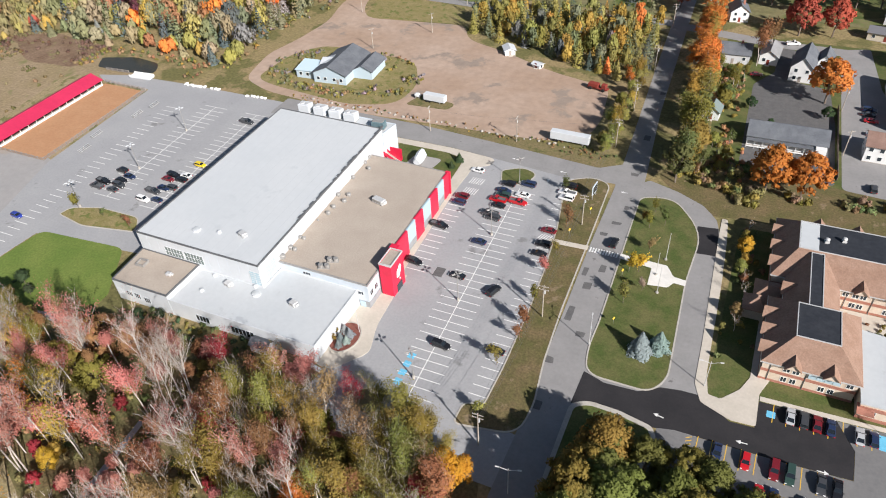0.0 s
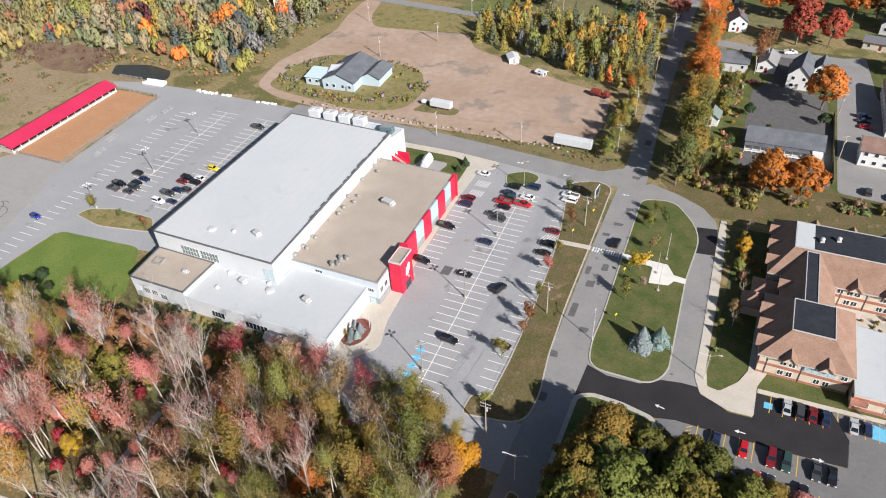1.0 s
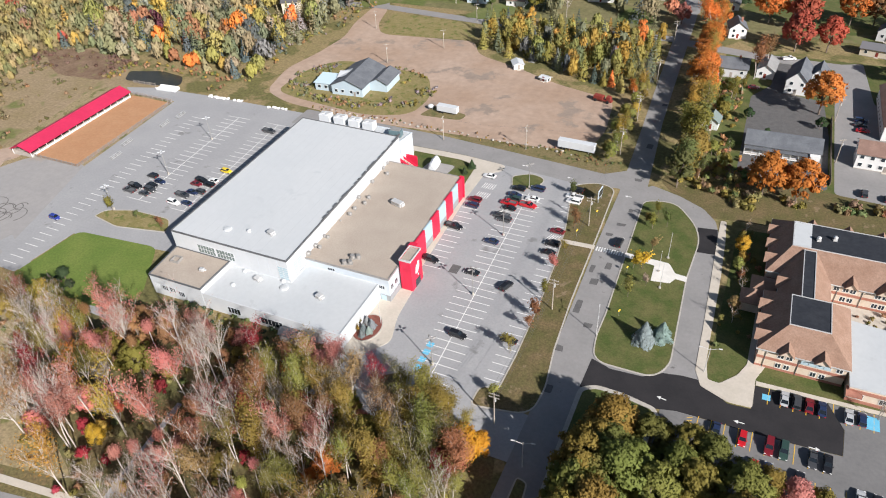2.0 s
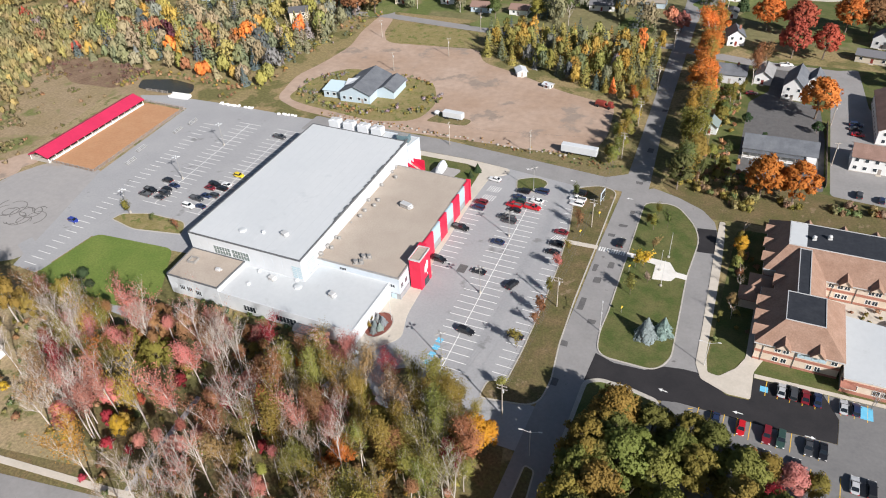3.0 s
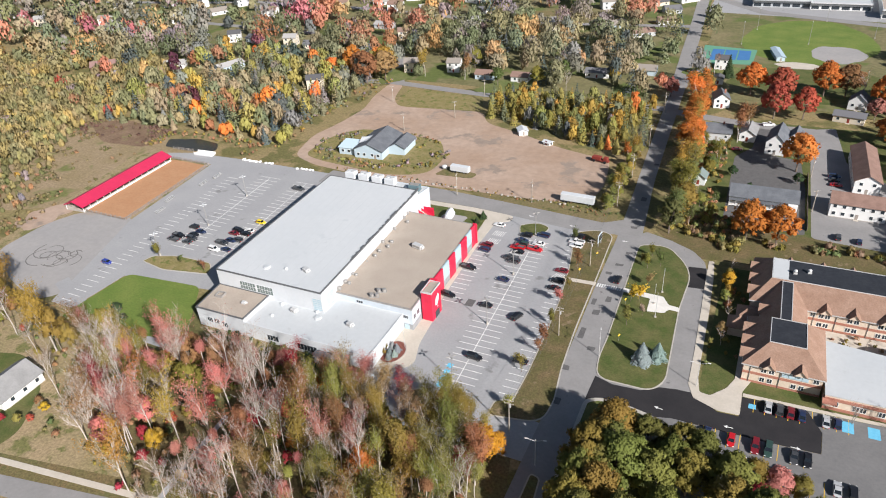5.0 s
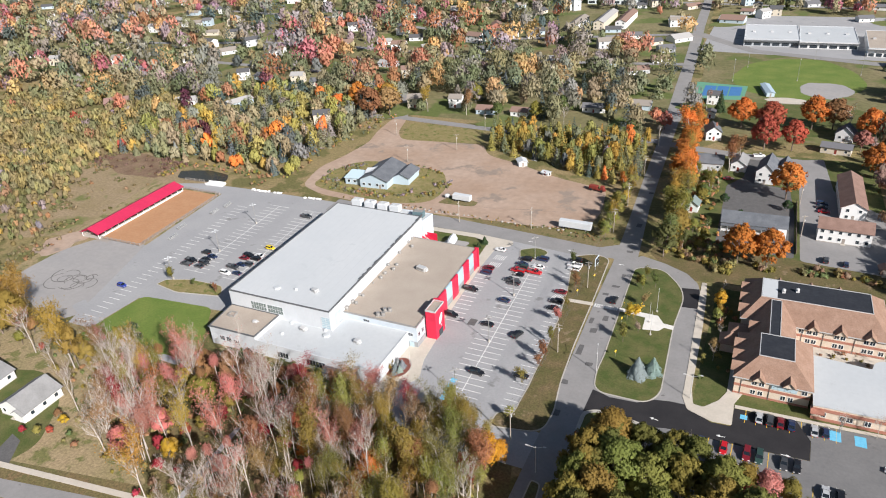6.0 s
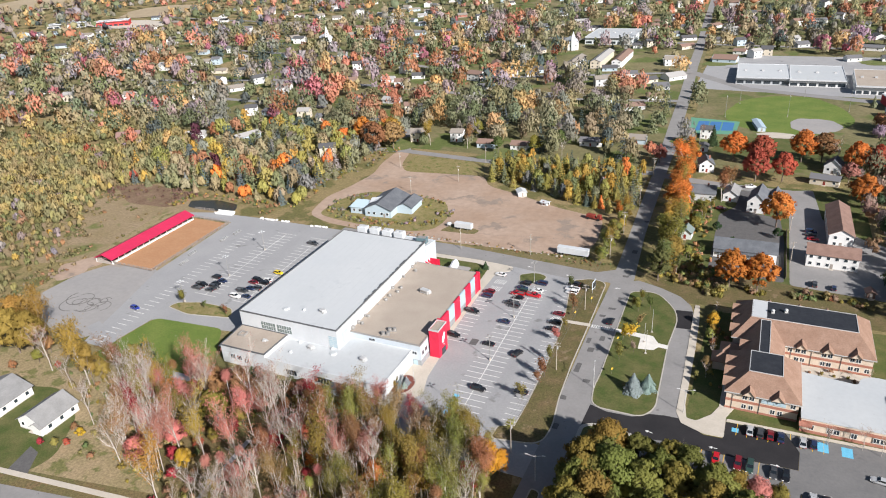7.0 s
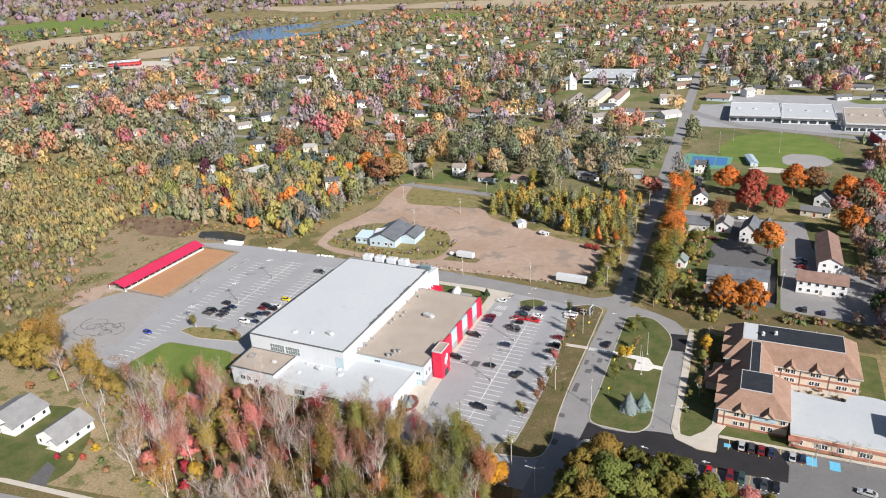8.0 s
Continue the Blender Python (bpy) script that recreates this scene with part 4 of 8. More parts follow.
def house(x, y, w, d, h, turn, wall, roof, label, floors=1, rise=None, along="x", chimney=True, step=3.2, group="", name="house", windows=True, seed=0):
    rng = random.Random(seed + int(abs(x) * 7 + abs(y) * 3))
    t = thing(name, x, y, terrain(x, y), turn, label, "house" if name == "house" else name.replace("_", " "), group)
    rise = rise if rise else (d if along == "x" else w) * 0.22
    part("wall", gable_wall(-w / 2, -d / 2, w / 2, d / 2, h, rise, along), M["wall_tint"], t, "", wall)
    part("roof", gable(-w / 2, -d / 2, w / 2, d / 2, h, rise, along), M["roof_tint"] if isinstance(roof, tuple) else M[roof], t, "", roof if isinstance(roof, tuple) else None)
    part("foundation", Geo().box(-w / 2 - 0.06, -d / 2 - 0.06, -0.3, w / 2 + 0.06, d / 2 + 0.06, 0.25), M["kerb"], t)
    if chimney:
        part("chimney", Geo().box(-0.4 + w * 0.2, -0.4, h, 0.4 + w * 0.2, 0.4, h + rise + 0.9), M["brick_band"], t)
    if windows:
        add_windows(t, w, d, h, floors, step, rng)
    return t


WHITE, CREAM, PALE_BLUE, GREY_W = (0.70, 0.70, 0.69), (0.58, 0.52, 0.42), (0.42, 0.51, 0.57), (0.50, 0.51, 0.52)
# the grey-roofed building in the dirt yard
yard = thing("yard_building", -150.6, 218, 0, 4, "pale blue building with a grey shingled cross-gable roof", "building")
part("wall", gable_wall(-8, -12, 6, 10, 4.2, 3.0, "y"), M["wall_tint"], yard, "", PALE_BLUE)
part("roof", gable(-8, -12, 6, 10, 4.2, 3.0, "y", 0.7), M["shingle_grey"], yard)
part("wing_wall", gable_wall(6, -5, 14, 8, 3.6, 2.0, "y"), M["wall_tint"], yard, "", PALE_BLUE)
part("wing_roof", gable(6, -5, 14, 8, 3.6, 2.0, "y", 0.6), M["shingle_grey"], yard)
part("annex_wall", Geo().box(-17, -10, 0, -8, -2, 3.3), M["wall_tint"], yard, "", PALE_BLUE)
part("annex_roof", Geo().add([(-17.4, -10.4, 3.3), (-7.9, -10.4, 3.3), (-7.9, -1.6, 4.2), (-17.4, -1.6, 4.2), (-17.4, -10.4, 3.5), (-7.9, -10.4, 3.5), (-7.9, -1.6, 4.4), (-17.4, -1.6, 4.4)], [(3, 2, 1, 0), (4, 5, 6, 7), (0, 1, 5, 4), (1, 2, 6, 5), (2, 3, 7, 6), (3, 0, 4, 7)]), M["wall_tint"], yard, "pale blue sheet-metal lean-to roof", (0.48, 0.60, 0.66))
part("dormer", Geo().add([(-8.6, -6, 4.4), (-8.6, 2, 4.4), (-4.4, -6, 5.9), (-4.4, 2, 5.9), (-8.6, -2, 6.0), (-3.4, -2, 6.6)], [(0, 2, 5, 4), (1, 4, 5, 3), (0, 4, 1), (2, 3, 5)]), M["clad_white"], yard, "white dormer roof")
for i, u in enumerate((-15, -12, -6, -3, 1, 4)):
    yy = -10.05 if u < -8 else -12.05
    wf = part("window", Geo().box(u - 0.7, yy - 0.04, 1.2, u + 0.7, yy + 0.06, 2.6), M["white_paint"], yard)
    part("pane", Geo().box(u - 0.58, yy - 0.06, 1.32, u + 0.58, yy - 0.03, 2.48), M["pane"], wf)
part("door", Geo().box(1.9, -12.08, 0, 2.9, -11.98, 2.1), M["wood_grey"], yard)

# long grey-roofed row house and its neighbours
row = house(14.4, 216.8, 23, 10.5, 3.6, 1, WHITE, "shingle_grey", "long white row house with a grey shingled roof", 1, 2.6, "x", False, 3.0)
part("porch_roof", Geo().box(-11.8, -7.2, 2.7, 8.2, -5.3, 2.85), M["shingle_grey"], row)
for i in range(9):
    part("porch_post", Geo().box(-11.6 + i * 2.4, -7.1, 0, -11.45 + i * 2.4, -6.95, 2.7), M["white_paint"], row)
part("porch_rail", Geo().box(-11.6, -7.1, 0.5, 8.0, -7.04, 0.95), M["white_paint"], row)
part("end_wall", Geo().box(8.4, -7.4, 0, 11.5, -5.2, 3.3), M["wall_tint"], row, "", WHITE)
house(45.3, 217, 17.6, 9.5, 5.6, -2, WHITE, "shingle_brown", "two-storey white apartment house with a brown roof", 2, 2.4, "x", False, 2.6, "white apartment houses")
house(49.2, 251, 8.8, 34, 5.4, 0, WHITE, "shingle_brown", "long two-storey white house with a brown roof", 2, 2.4, "y", False, 3.0, "white apartment houses")
tall = house(17.2, 269.5, 7.6, 15, 5.6, -6, WHITE, "shingle_grey", "tall white house with steep dark gable roofs", 2, 3.8, "y", False, 3.0)
part("cross_wall", gable_wall(3.8, 1.5, 9.0, 10.5, 5.0, 2.8, "y"), M["wall_tint"], tall, "", WHITE)
part("cross_roof", gable(3.8, 1.5, 9.0, 10.5, 5.0, 2.8, "y", 0.45), M["shingle_grey"], tall)
for u in (5.2, 7.6):
    wf = part("window", Geo().box(u - 0.6, 1.42, 2.9, u + 0.6, 1.52, 4.2), M["white_paint"], tall)
    part("pane", Geo().box(u - 0.48, 1.38, 3.02, u + 0.48, 1.43, 4.08), M["pane"], wf)
house(5.2, 279, 6.5, 11, 3.6, -4, WHITE, "shingle_pale", "narrow white house with a pale roof behind a tree", 1, 2.2, "y", False)
house(51, 331, 8, 8.5, 4.4, -12, WHITE, "shingle_grey", "white gabled house with a dark roof behind maples", 1, 3.4, "y", False)
house(-9.6, 226.6, 5.2, 5.4, 3.2, -4, (0.62, 0.66, 0.65), (0.17, 0.21, 0.20), "small pale shed with a grey-green roof", 1, 2.0, "y", False, 9, "", "garden_shed")
house(-8, 276, 12, 10, 4.0, 2, GREY_W, "shingle_grey", "grey house with a dark roof behind the trees", 1, 2.6, "x", True)
house(-10.5, 318, 7.5, 9, 4.6, 12, WHITE, "shingle_grey", "white house with a dark gable roof", 2, 2.8, "y", True)
house(56.5, 193.5, 2.6, 3.2, 2.3, 5, (0.16, 0.11, 0.09), "shingle_brown", "small dark brown garden shed on the grass", 1, 0.9, "y", False, 9, "", "garden_shed")
# two new houses at the wood's edge
for x, y, w, d, tn, roof in ((-191.9, 37.8, 15, 12, 4, "shingle_pale"), (-168.6, 37.8, 10.6, 11.8, 2, "shingle_pale")):
    hh = house(x, y, w, d, 3.2, tn, WHITE, roof, "new white bungalow with a pale grey shingled roof", 1, 3.0, "y", False, 3.2, "new bungalows")
    part("porch", gable_wall(w * 0.1, -d / 2 - 0.9, w / 2 - 0.3, -d / 2 + 0.5, 2.8, 1.3, "y"), M["wall_tint"], hh, "", WHITE)
    part("porch_roof", gable(w * 0.1, -d / 2 - 0.9, w / 2 - 0.3, -d / 2 + 0.5, 2.8, 1.3, "y", 0.4), M[roof], hh)


# ---- the school ----
school = thing("school", 30, 130, 0, 0, "tan-roofed two-storey cream and brick school", "school")


def hip(x0, y0, x1, y1, z0, X0, Y0, X1, Y1, z1):
    e = 0.2
    vs = [(x0, y0, z0), (x1, y0, z0), (x1, y1, z0), (x0, y1, z0), (x0, y0, z0 - e), (x1, y0, z0 - e), (x1, y1, z0 - e), (x0, y1, z0 - e), (X0, Y0, z1), (X1, Y0, z1), (X1, Y1, z1), (X0, Y1, z1)]
    return Geo().add(vs, [(0, 1, 9, 8), (1, 2, 10, 9), (2, 3, 11, 10), (3, 0, 8, 11), (8, 9, 10, 11), (4, 5, 1, 0), (5, 6, 2, 1), (6, 7, 3, 2), (7, 4, 0, 3), (7, 6, 5, 4)])


def spart(name, geo, material, parent=school, label=""):
    return apart(name, geo, material, parent, label)


def block(x0, y0, x1, y1, ze, flat, zt, o=0.6):
    w = spart("wall", Geo().box(x0, y0, 0, x1, y1, ze), "siding_cream")
    for z0, z1, m in ((2.75, 3.55, "brick_band"), (0.0, 0.7, "brick_band")):
        spart("brick_band", Geo().box(x0 - 0.06, y0 - 0.06, z0, x1 + 0.06, y1 + 0.06, z1), m, w, "reddish brick band")
    r = spart("roof", hip(x0 - o, y0 - o, x1 + o, y1 + o, ze, *flat, zt), "shingle_tan", school, "tan shingled hip roof")
    X0, Y0, X1, Y1 = flat
    spart("flat_roof", Geo().box(X0 + 0.1, Y0 + 0.1, zt - 0.02, X1 - 0.1, Y1 - 0.1, zt + 0.02), "flat_black", r, "black felt flat roof")
    spart("roof_curb", parapet([(X0, Y0), (X1, Y0), (X1, Y1), (X0, Y1)], zt, 0.2, 0.16), "metal_light", r)
    spart("gutter", parapet([(x0 - o, y0 - o), (x1 + o, y0 - o), (x1 + o, y1 + o), (x0 - o, y1 + o)], ze - 0.1, 0.14, 0.1), "metal_light", r)
    return w, r


SZ = 10.3
s_wall, s_roof = block(14.6, 112.6, 32.8, 132.6, 6.0, (19.6, 117.6, 28.2, 128.4), SZ)
n_wall, n_roof = block(14.4, 141.8, 52.6, 164.6, 6.0, (18.8, 148.4, 48.4, 159.6), SZ)
l_wall, l_roof = block(17.6, 130.0, 28.4, 144.0, 6.0, (21.7, 128.2, 24.5, 147.6), SZ - 0.15)
spart("flat_roof", Geo().box(19.0, 148.6, SZ + 0.02, 23.2, 159.4, SZ + 0.03), "membrane_grey", n_roof, "pale roof felt")


def dormer(x, y, z, w, dirn, parent):
    """A small gable standing on the eaves; dirn: the way it faces."""
    g, face = Geo(), Geo()
    h, depth = w * 0.55, w * 1.5
    dx, dy = {"s": (0, -1), "w": (-1, 0), "n": (0, 1)}[dirn]
    sx, sy = abs(dy), abs(dx)
    p = [(x - sx * w / 2, y - sy * w / 2, z), (x + sx * w / 2, y + sy * w / 2, z), (x, y, z + h), (x - dx * depth, y - dy * depth, z + h)]
    q = [(x - sx * w / 2 - dx * depth * .55, y - sy * w / 2 - dy * depth * .55, z + 0.5), (x + sx * w / 2 - dx * depth * .55, y + sy * w / 2 - dy * depth * .55, z + 0.5)]
    o = 0.45
    low = [(a + dx * o, b + dy * o, c) for a, b, c in p[:3]]
    base = [*low, p[3], *q]
    lift = [(a, b, c + 0.16) for a, b, c in base]
    g.add(base + lift, [(6, 8, 9, 10), (8, 7, 11, 9), (4, 3, 2, 0), (3, 5, 1, 2), (0, 2, 8, 6), (2, 1, 7, 8), (0, 6, 10, 4), (1, 5, 11, 7)])
    q3 = [(a + dx * 0.08, b + dy * 0.08, c) for a, b, c in p[:3]]
    face.add([*p[:3], *q3], [(0, 1, 2), (5, 4, 3), (0, 3, 4, 1), (1, 4, 5, 2), (2, 5, 3, 0)])
    d = spart("dormer_roof", g, "shingle_tan", parent)
    spart("dormer_face", face, "siding_cream", d)


for x in (20.3, 27.6):
    dormer(x, 111.6, 5.9, 3.4, "s", s_roof)
for y in (116.5, 122, 127.5):
    dormer(13.6, y, 5.9, 3.6, "w", s_roof)
for x in (33.5, 40.6, 48.0):
    dormer(x, 140.8, 5.9, 3.2, "s", n_roof)
for y in (146.5, 153, 159.5):
    dormer(13.4, y, 5.9, 3.6, "w", n_roof)
for x in (24, 33, 41):
    dormer(x, 165.6, 5.9, 3.2, "n", n_roof)
dormer(16.8, 137.0, 5.9, 4.2, "w", l_roof)


def swin(u, y, z, w=1.1, h=1.25, parent=s_wall):
    f = spart("window", Geo().box(u - w / 2 - .1, y - .06, z - .1, u - w / 2, y + .02, z + h + .1).box(u + w / 2, y - .06, z - .1, u + w / 2 + .1, y + .02, z + h + .1).box(u - w / 2, y - .06, z + h, u + w / 2, y + .02, z + h + .1).box(u - w / 2, y - .08, z - .1, u + w / 2, y + .02, z).box(u - .04, y - .06, z, u + .04, y, z + h), "white_paint", parent)
    spart("pane", Geo().box(u - w / 2, y - .02, z, u + w / 2, y + .02, z + h), "pane", f)


for u in (19.4, 21.2, 26.7, 28.5):
    swin(u, 112.6, 0.95, 1.1, 1.3)
for u in (19.4, 21.2, 31.4):
    swin(u, 112.6, 4.0, 1.2, 1.5)
for u in (16.2, 23.2):
    spart("downpipe", Geo().box(u, 112.45, 0, u + 0.12, 112.58, 6), "trim_dark", s_wall)
for i in range(4):
    spart("glazing_panel", Geo().box(23.6 + i * 1.55, 112.42, 4.0, 25.05 + i * 1.55, 112.58, 5.6), "pane_pale", s_wall, "pale green glazing panel")
for u in (30.6, 32.7, 34.3, 39.8, 41.4, 47.2, 48.8):
    swin(u, 141.8, 4.0, 1.2, 1.4, n_wall)
for u in (32.7, 34.3, 39.8, 41.4, 47.2, 48.8, 51.4):
    swin(u, 141.8, 0.95, 1.2, 1.3, n_wall)
for u in (30.9, 36.4, 44.4):
    spart("downpipe", Geo().box(u, 141.65, 0, u + 0.12, 141.78, 6), "trim_dark", n_wall)
spart("porch_wall", Geo().box(9.6, 130.6, 0, 14.2, 135.2, 3.2).box(11.5, 135.2, 0, 16.8, 141.5, 3.2), "siding_cream")
spart("porch_roof", hip(9.0, 130.0, 14.8, 135.8, 3.2, 11.9, 132.4, 12.1, 133.4, 5.6), "shingle_tan")
spart("porch_roof", hip(11.0, 135.2, 17.4, 142.0, 3.2, 13.8, 137.6, 16.6, 139.0, 5.4), "shingle_tan")
# single-storey annex
ANNEX = [(33.5, 109.2), (78, 109.8), (78, 128), (62, 131.5), (58, 134), (52, 134.4), (48.8, 132.6), (48, 129), (33.5, 130.6)]
a_wall = spart("annex_wall", Geo().prism(rounded(ANNEX, [0, 0, 2, 2, 3, 3, 2, 1, 0]), 0, 4.3), "siding_cream")
spart("annex_roof", Geo().prism(rounded(grown(ANNEX, 0.25), [0, 0, 2, 2, 3, 3, 2, 1, 0]), 4.3, 4.6), "membrane_grey", school, "pale grey flat roof")
spart("brick_band", Geo().box(33.4, 109.02, 0, 78, 109.2, 0.8).box(33.4, 109.0, 2.9, 78, 109.3, 3.7), "brick_band", a_wall, "reddish brick band")
for u in (36, 40.5, 42, 46, 51, 52.6, 58, 60):
    swin(u, 109.25, 1.1, 1.3, 1.4, a_wall)
spart("awning", Geo().add([(33.0, 110, 3.4), (36.2, 110, 3.4), (36.2, 107.6, 2.7), (33.0, 107.6, 2.7), (33.0, 110, 3.6), (36.2, 110, 3.6), (36.2, 107.6, 2.85), (33.0, 107.6, 2.85)], [(3, 2, 1, 0), (4, 5, 6, 7), (0, 1, 5, 4), (1, 2, 6, 5), (2, 3, 7, 6), (3, 0, 4, 7)]), "brick_band", a_wall)
spart("roof_block", Geo().box(60, 113, 4.6, 72, 122, 8.5).box(59.6, 112.6, 8.5, 72.4, 122.4, 8.7), "shingle_brown", school, "taller brown block on the annex")
for x, y in ((24.8, 152.6), (28.6, 154.2)):
    t = thing("roof_fan", x, y, SZ, 10, "white exhaust fan on the school roof", "roof fan", "fans on the school roof")
    part("curb", Geo().box(-0.5, -0.5, 0, 0.5, 0.5, 0.5), M["metal_light"], t)
    part("cowl", Geo().ball(0, 0, 0.9, 0.6, 0.6, 0.45, 10, 5), M["metal_light"], t)
slab("courtyard", [(33.2, 131.2), (48, 129.6), (52, 134.6), (58, 134.6), (58, 141.6), (29, 141.6), (29, 133.4), (33.2, 133.2)], 0.0, 0.08, "concrete", "paved school courtyard with planting", "courtyard")

# ---- barn, paddock and yard things ----
barn = thing("riding_barn", -244.2, 148.4, 0, 2.0, "long open-sided barn with a bright red metal roof", "barn")
BW, BE, BR, BL = 4.9, 2.5, 1.9, 26.2     # half width, eaves, rise and half length
part("roof", gable(-BW, -BL, BW, BL, BE, BR, "y", 0.5, 0.12), M["barn_red"], barn)
part("ridge_cap", Geo().add([(-0.5, -BL - 0.5, BE + BR - 0.02), (0.5, -BL - 0.5, BE + BR - 0.02), (0, -BL - 0.5, BE + BR + 0.22), (-0.5, BL + 0.5, BE + BR - 0.02), (0.5, BL + 0.5, BE + BR - 0.02), (0, BL + 0.5, BE + BR + 0.22)], [(0, 1, 2), (5, 4, 3), (0, 2, 5, 3), (1, 4, 5, 2)]), M["barn_red"], barn)
for i in range(15):
    v = -BL + 0.2 + i * (2 * BL - 0.4) / 14
    for s in (-BW + 0.15, BW - 0.15):
        part("post", Geo().box(s - 0.1, v - 0.1, 0, s + 0.1, v + 0.1, BE), M["white_paint"], barn)
    part("truss", Geo().tube((-BW + 0.2, v, BE - 0.05), (BW - 0.2, v, BE - 0.05), 0.07, 0.07, 4).tube((-BW + 0.2, v, BE), (0, v, BE + BR - 0.1), 0.06, 0.06, 4).tube((BW - 0.2, v, BE), (0, v, BE + BR - 0.1), 0.06, 0.06, 4), M["wood_grey"], barn)
    if i < 14:
        part("stall_board", Geo().box(BW - 0.2, v + 0.1, 0.15, BW - 0.12, v + (2 * BL - 0.4) / 14 - 0.1, 0.85), M["white_paint"], barn)
part("back_wall", Geo().box(-BW + 0.05, -BL + 0.3, 0, -BW + 0.2, BL - 0.3, BE - 0.1), M["wood_grey"], barn)
part("floor", Geo().box(-BW, -BL, 0.02, BW + 0.6, BL, 0.07), M["kerb"], barn, "pale concrete barn floor")
for y0, y1 in ((-BL - 0.05, -BL + 0.05), (BL - 0.05, BL + 0.05)):
    part("gable_fascia", Geo().add([(-BW - 0.4, y0, BE - 0.25), (0, y0, BE + BR - 0.1), (BW + 0.4, y0, BE - 0.25), (BW + 0.4, y0, BE - 0.55), (0, y0, BE + BR - 0.5), (-BW - 0.4, y0, BE - 0.55), (-BW - 0.4, y1, BE - 0.25), (0, y1, BE + BR - 0.1), (BW + 0.4, y1, BE - 0.25), (BW + 0.4, y1, BE - 0.55), (0, y1, BE + BR - 0.5), (-BW - 0.4, y1, BE - 0.55)], [(5, 4, 1, 0), (4, 3, 2, 1), (6, 7, 10, 11), (7, 8, 9, 10), (0, 1, 7, 6), (1, 2, 8, 7), (3, 4, 10, 9), (4, 5, 11, 10)]), M["barn_red"], barn)
slab("riding_ring", [(-239.6, 123.6), (-216, 123.6), (-219.4, 176), (-241, 176.5)], 0.0, 0.09, "arena_sand", "orange-brown sand riding ring", "riding ring")


def rail_fence(a, b, label, n_rails=3, h=1.35, step=2.6):
    ax, ay = a
    L = math.hypot(b[0] - ax, b[1] - ay)
    t = thing("paddock_fence", ax, ay, 0, math.degrees(math.atan2(b[1] - ay, b[0] - ax)), label, "fence", "fences of the riding ring")
    n = max(2, int(L / step))
    for i in range(n + 1):
        u = L * i / n
        part("post", Geo().box(u - 0.09, -0.09, 0, u + 0.09, 0.09, h + 0.15), M["wood_grey"], t)
    for k in range(n_rails):
        z = h * (k + 1) / n_rails - 0.12
        part("rail", Geo().box(0, -0.13, z, L, -0.07, z + 0.16), M["wood_grey"], t)
    return t


FL = "weathered grey rail fence round the riding ring"
rail_fence((-239.6, 123.2), (-215.6, 123.2), FL)
rail_fence((-215.6, 123.2), (-219.0, 176.4), FL)
rail_fence((-219.0, 176.6), (-241, 177.2), FL)
rail_fence((-250, 186.6), (-238, 187.2), "weathered grey rail fence by the pond")
for x, y, tn in ((-207.6, 160, 94), (-206.6, 168, 94), (-211, 143, 94), (-207.5, 134, 94)):
    t = thing("bleacher_bench", x, y, 0, tn, "low pale metal spectator bench", "bench", "benches beside the ring")
    for k in range(3):
        part("seat_board", Geo().box(-2.6, -0.5 + k * 0.5, 0.35 + k * 0.3, 2.6, -0.15 + k * 0.5, 0.4 + k * 0.3), M["metal_light"], t)
    for u in (-2.2, 0, 2.2):
        part("frame", Geo().box(u, -0.4, 0, u + 0.08, 0.8, 0.35).box(u, 0.4, 0.35, u + 0.08, 0.8, 0.95), M["metal_grey"], t)
t = thing("flatbed_float", -229.6, 185.8, 0, 3, "white low parade float parked by the pond", "trailer")
part("deck", Geo().box(-5.2, -1.7, 0.5, 5.2, 1.7, 0.9, 0.1), M["white_paint"], t)
part("skirt", Geo().box(-5.0, -1.6, 0.12, 5.0, 1.6, 0.5), M["clad_white"], t)
for s in (-1.66, 1.58):
    part("side_board", Geo().box(-5.2, s, 0.9, 5.2, s + 0.08, 1.5), M["white_paint"], t)
rs = random.Random(5)
for x0, y0, n in ((-203, 186.5, 7), (-172, 186.3, 6), (-190, 186.6, 3)):
    for i in range(n):
        t = thing("marker_stone", x0 - 4 + i * 1.5 + rs.uniform(-.3, .3), y0 + rs.uniform(-.5, .5), 0.04, rs.uniform(0, 90), "white painted boulder at the lot's edge", "boulder", "white boulders")
        g = Geo().ball(0, 0, 0.35, rs.uniform(.6, 1.1), rs.uniform(.5, .8), 0.45, 8, 5)
        g.v = [(a + rs.uniform(-.1, .1), b + rs.uniform(-.1, .1), c + rs.uniform(-.06, .06)) for a, b, c in g.v]
        part("boulder", g, M["white_paint"], t)
for i in range(34):
    x = -150 + i * 3.0 + rs.uniform(-1, 1)
    y = 191.6 - max(0, x + 100) * 0.02 + rs.uniform(-.7, .7)
    s = rs.uniform(0.35, 0.75)
    t = thing("roadside_boulder", x, y, 0, rs.uniform(0, 180), "rough pale boulder along the road verge", "boulder", "boulders along the verge")
    g = Geo().ball(0, 0, s * 0.4, s, s * 0.8, s * 0.6, 7, 5)
    g.v = [(a * rs.uniform(.85, 1.15), b * rs.uniform(.85, 1.15), c * rs.uniform(.85, 1.1)) for a, b, c in g.v]
    part("rock", g, M["stone"], t)


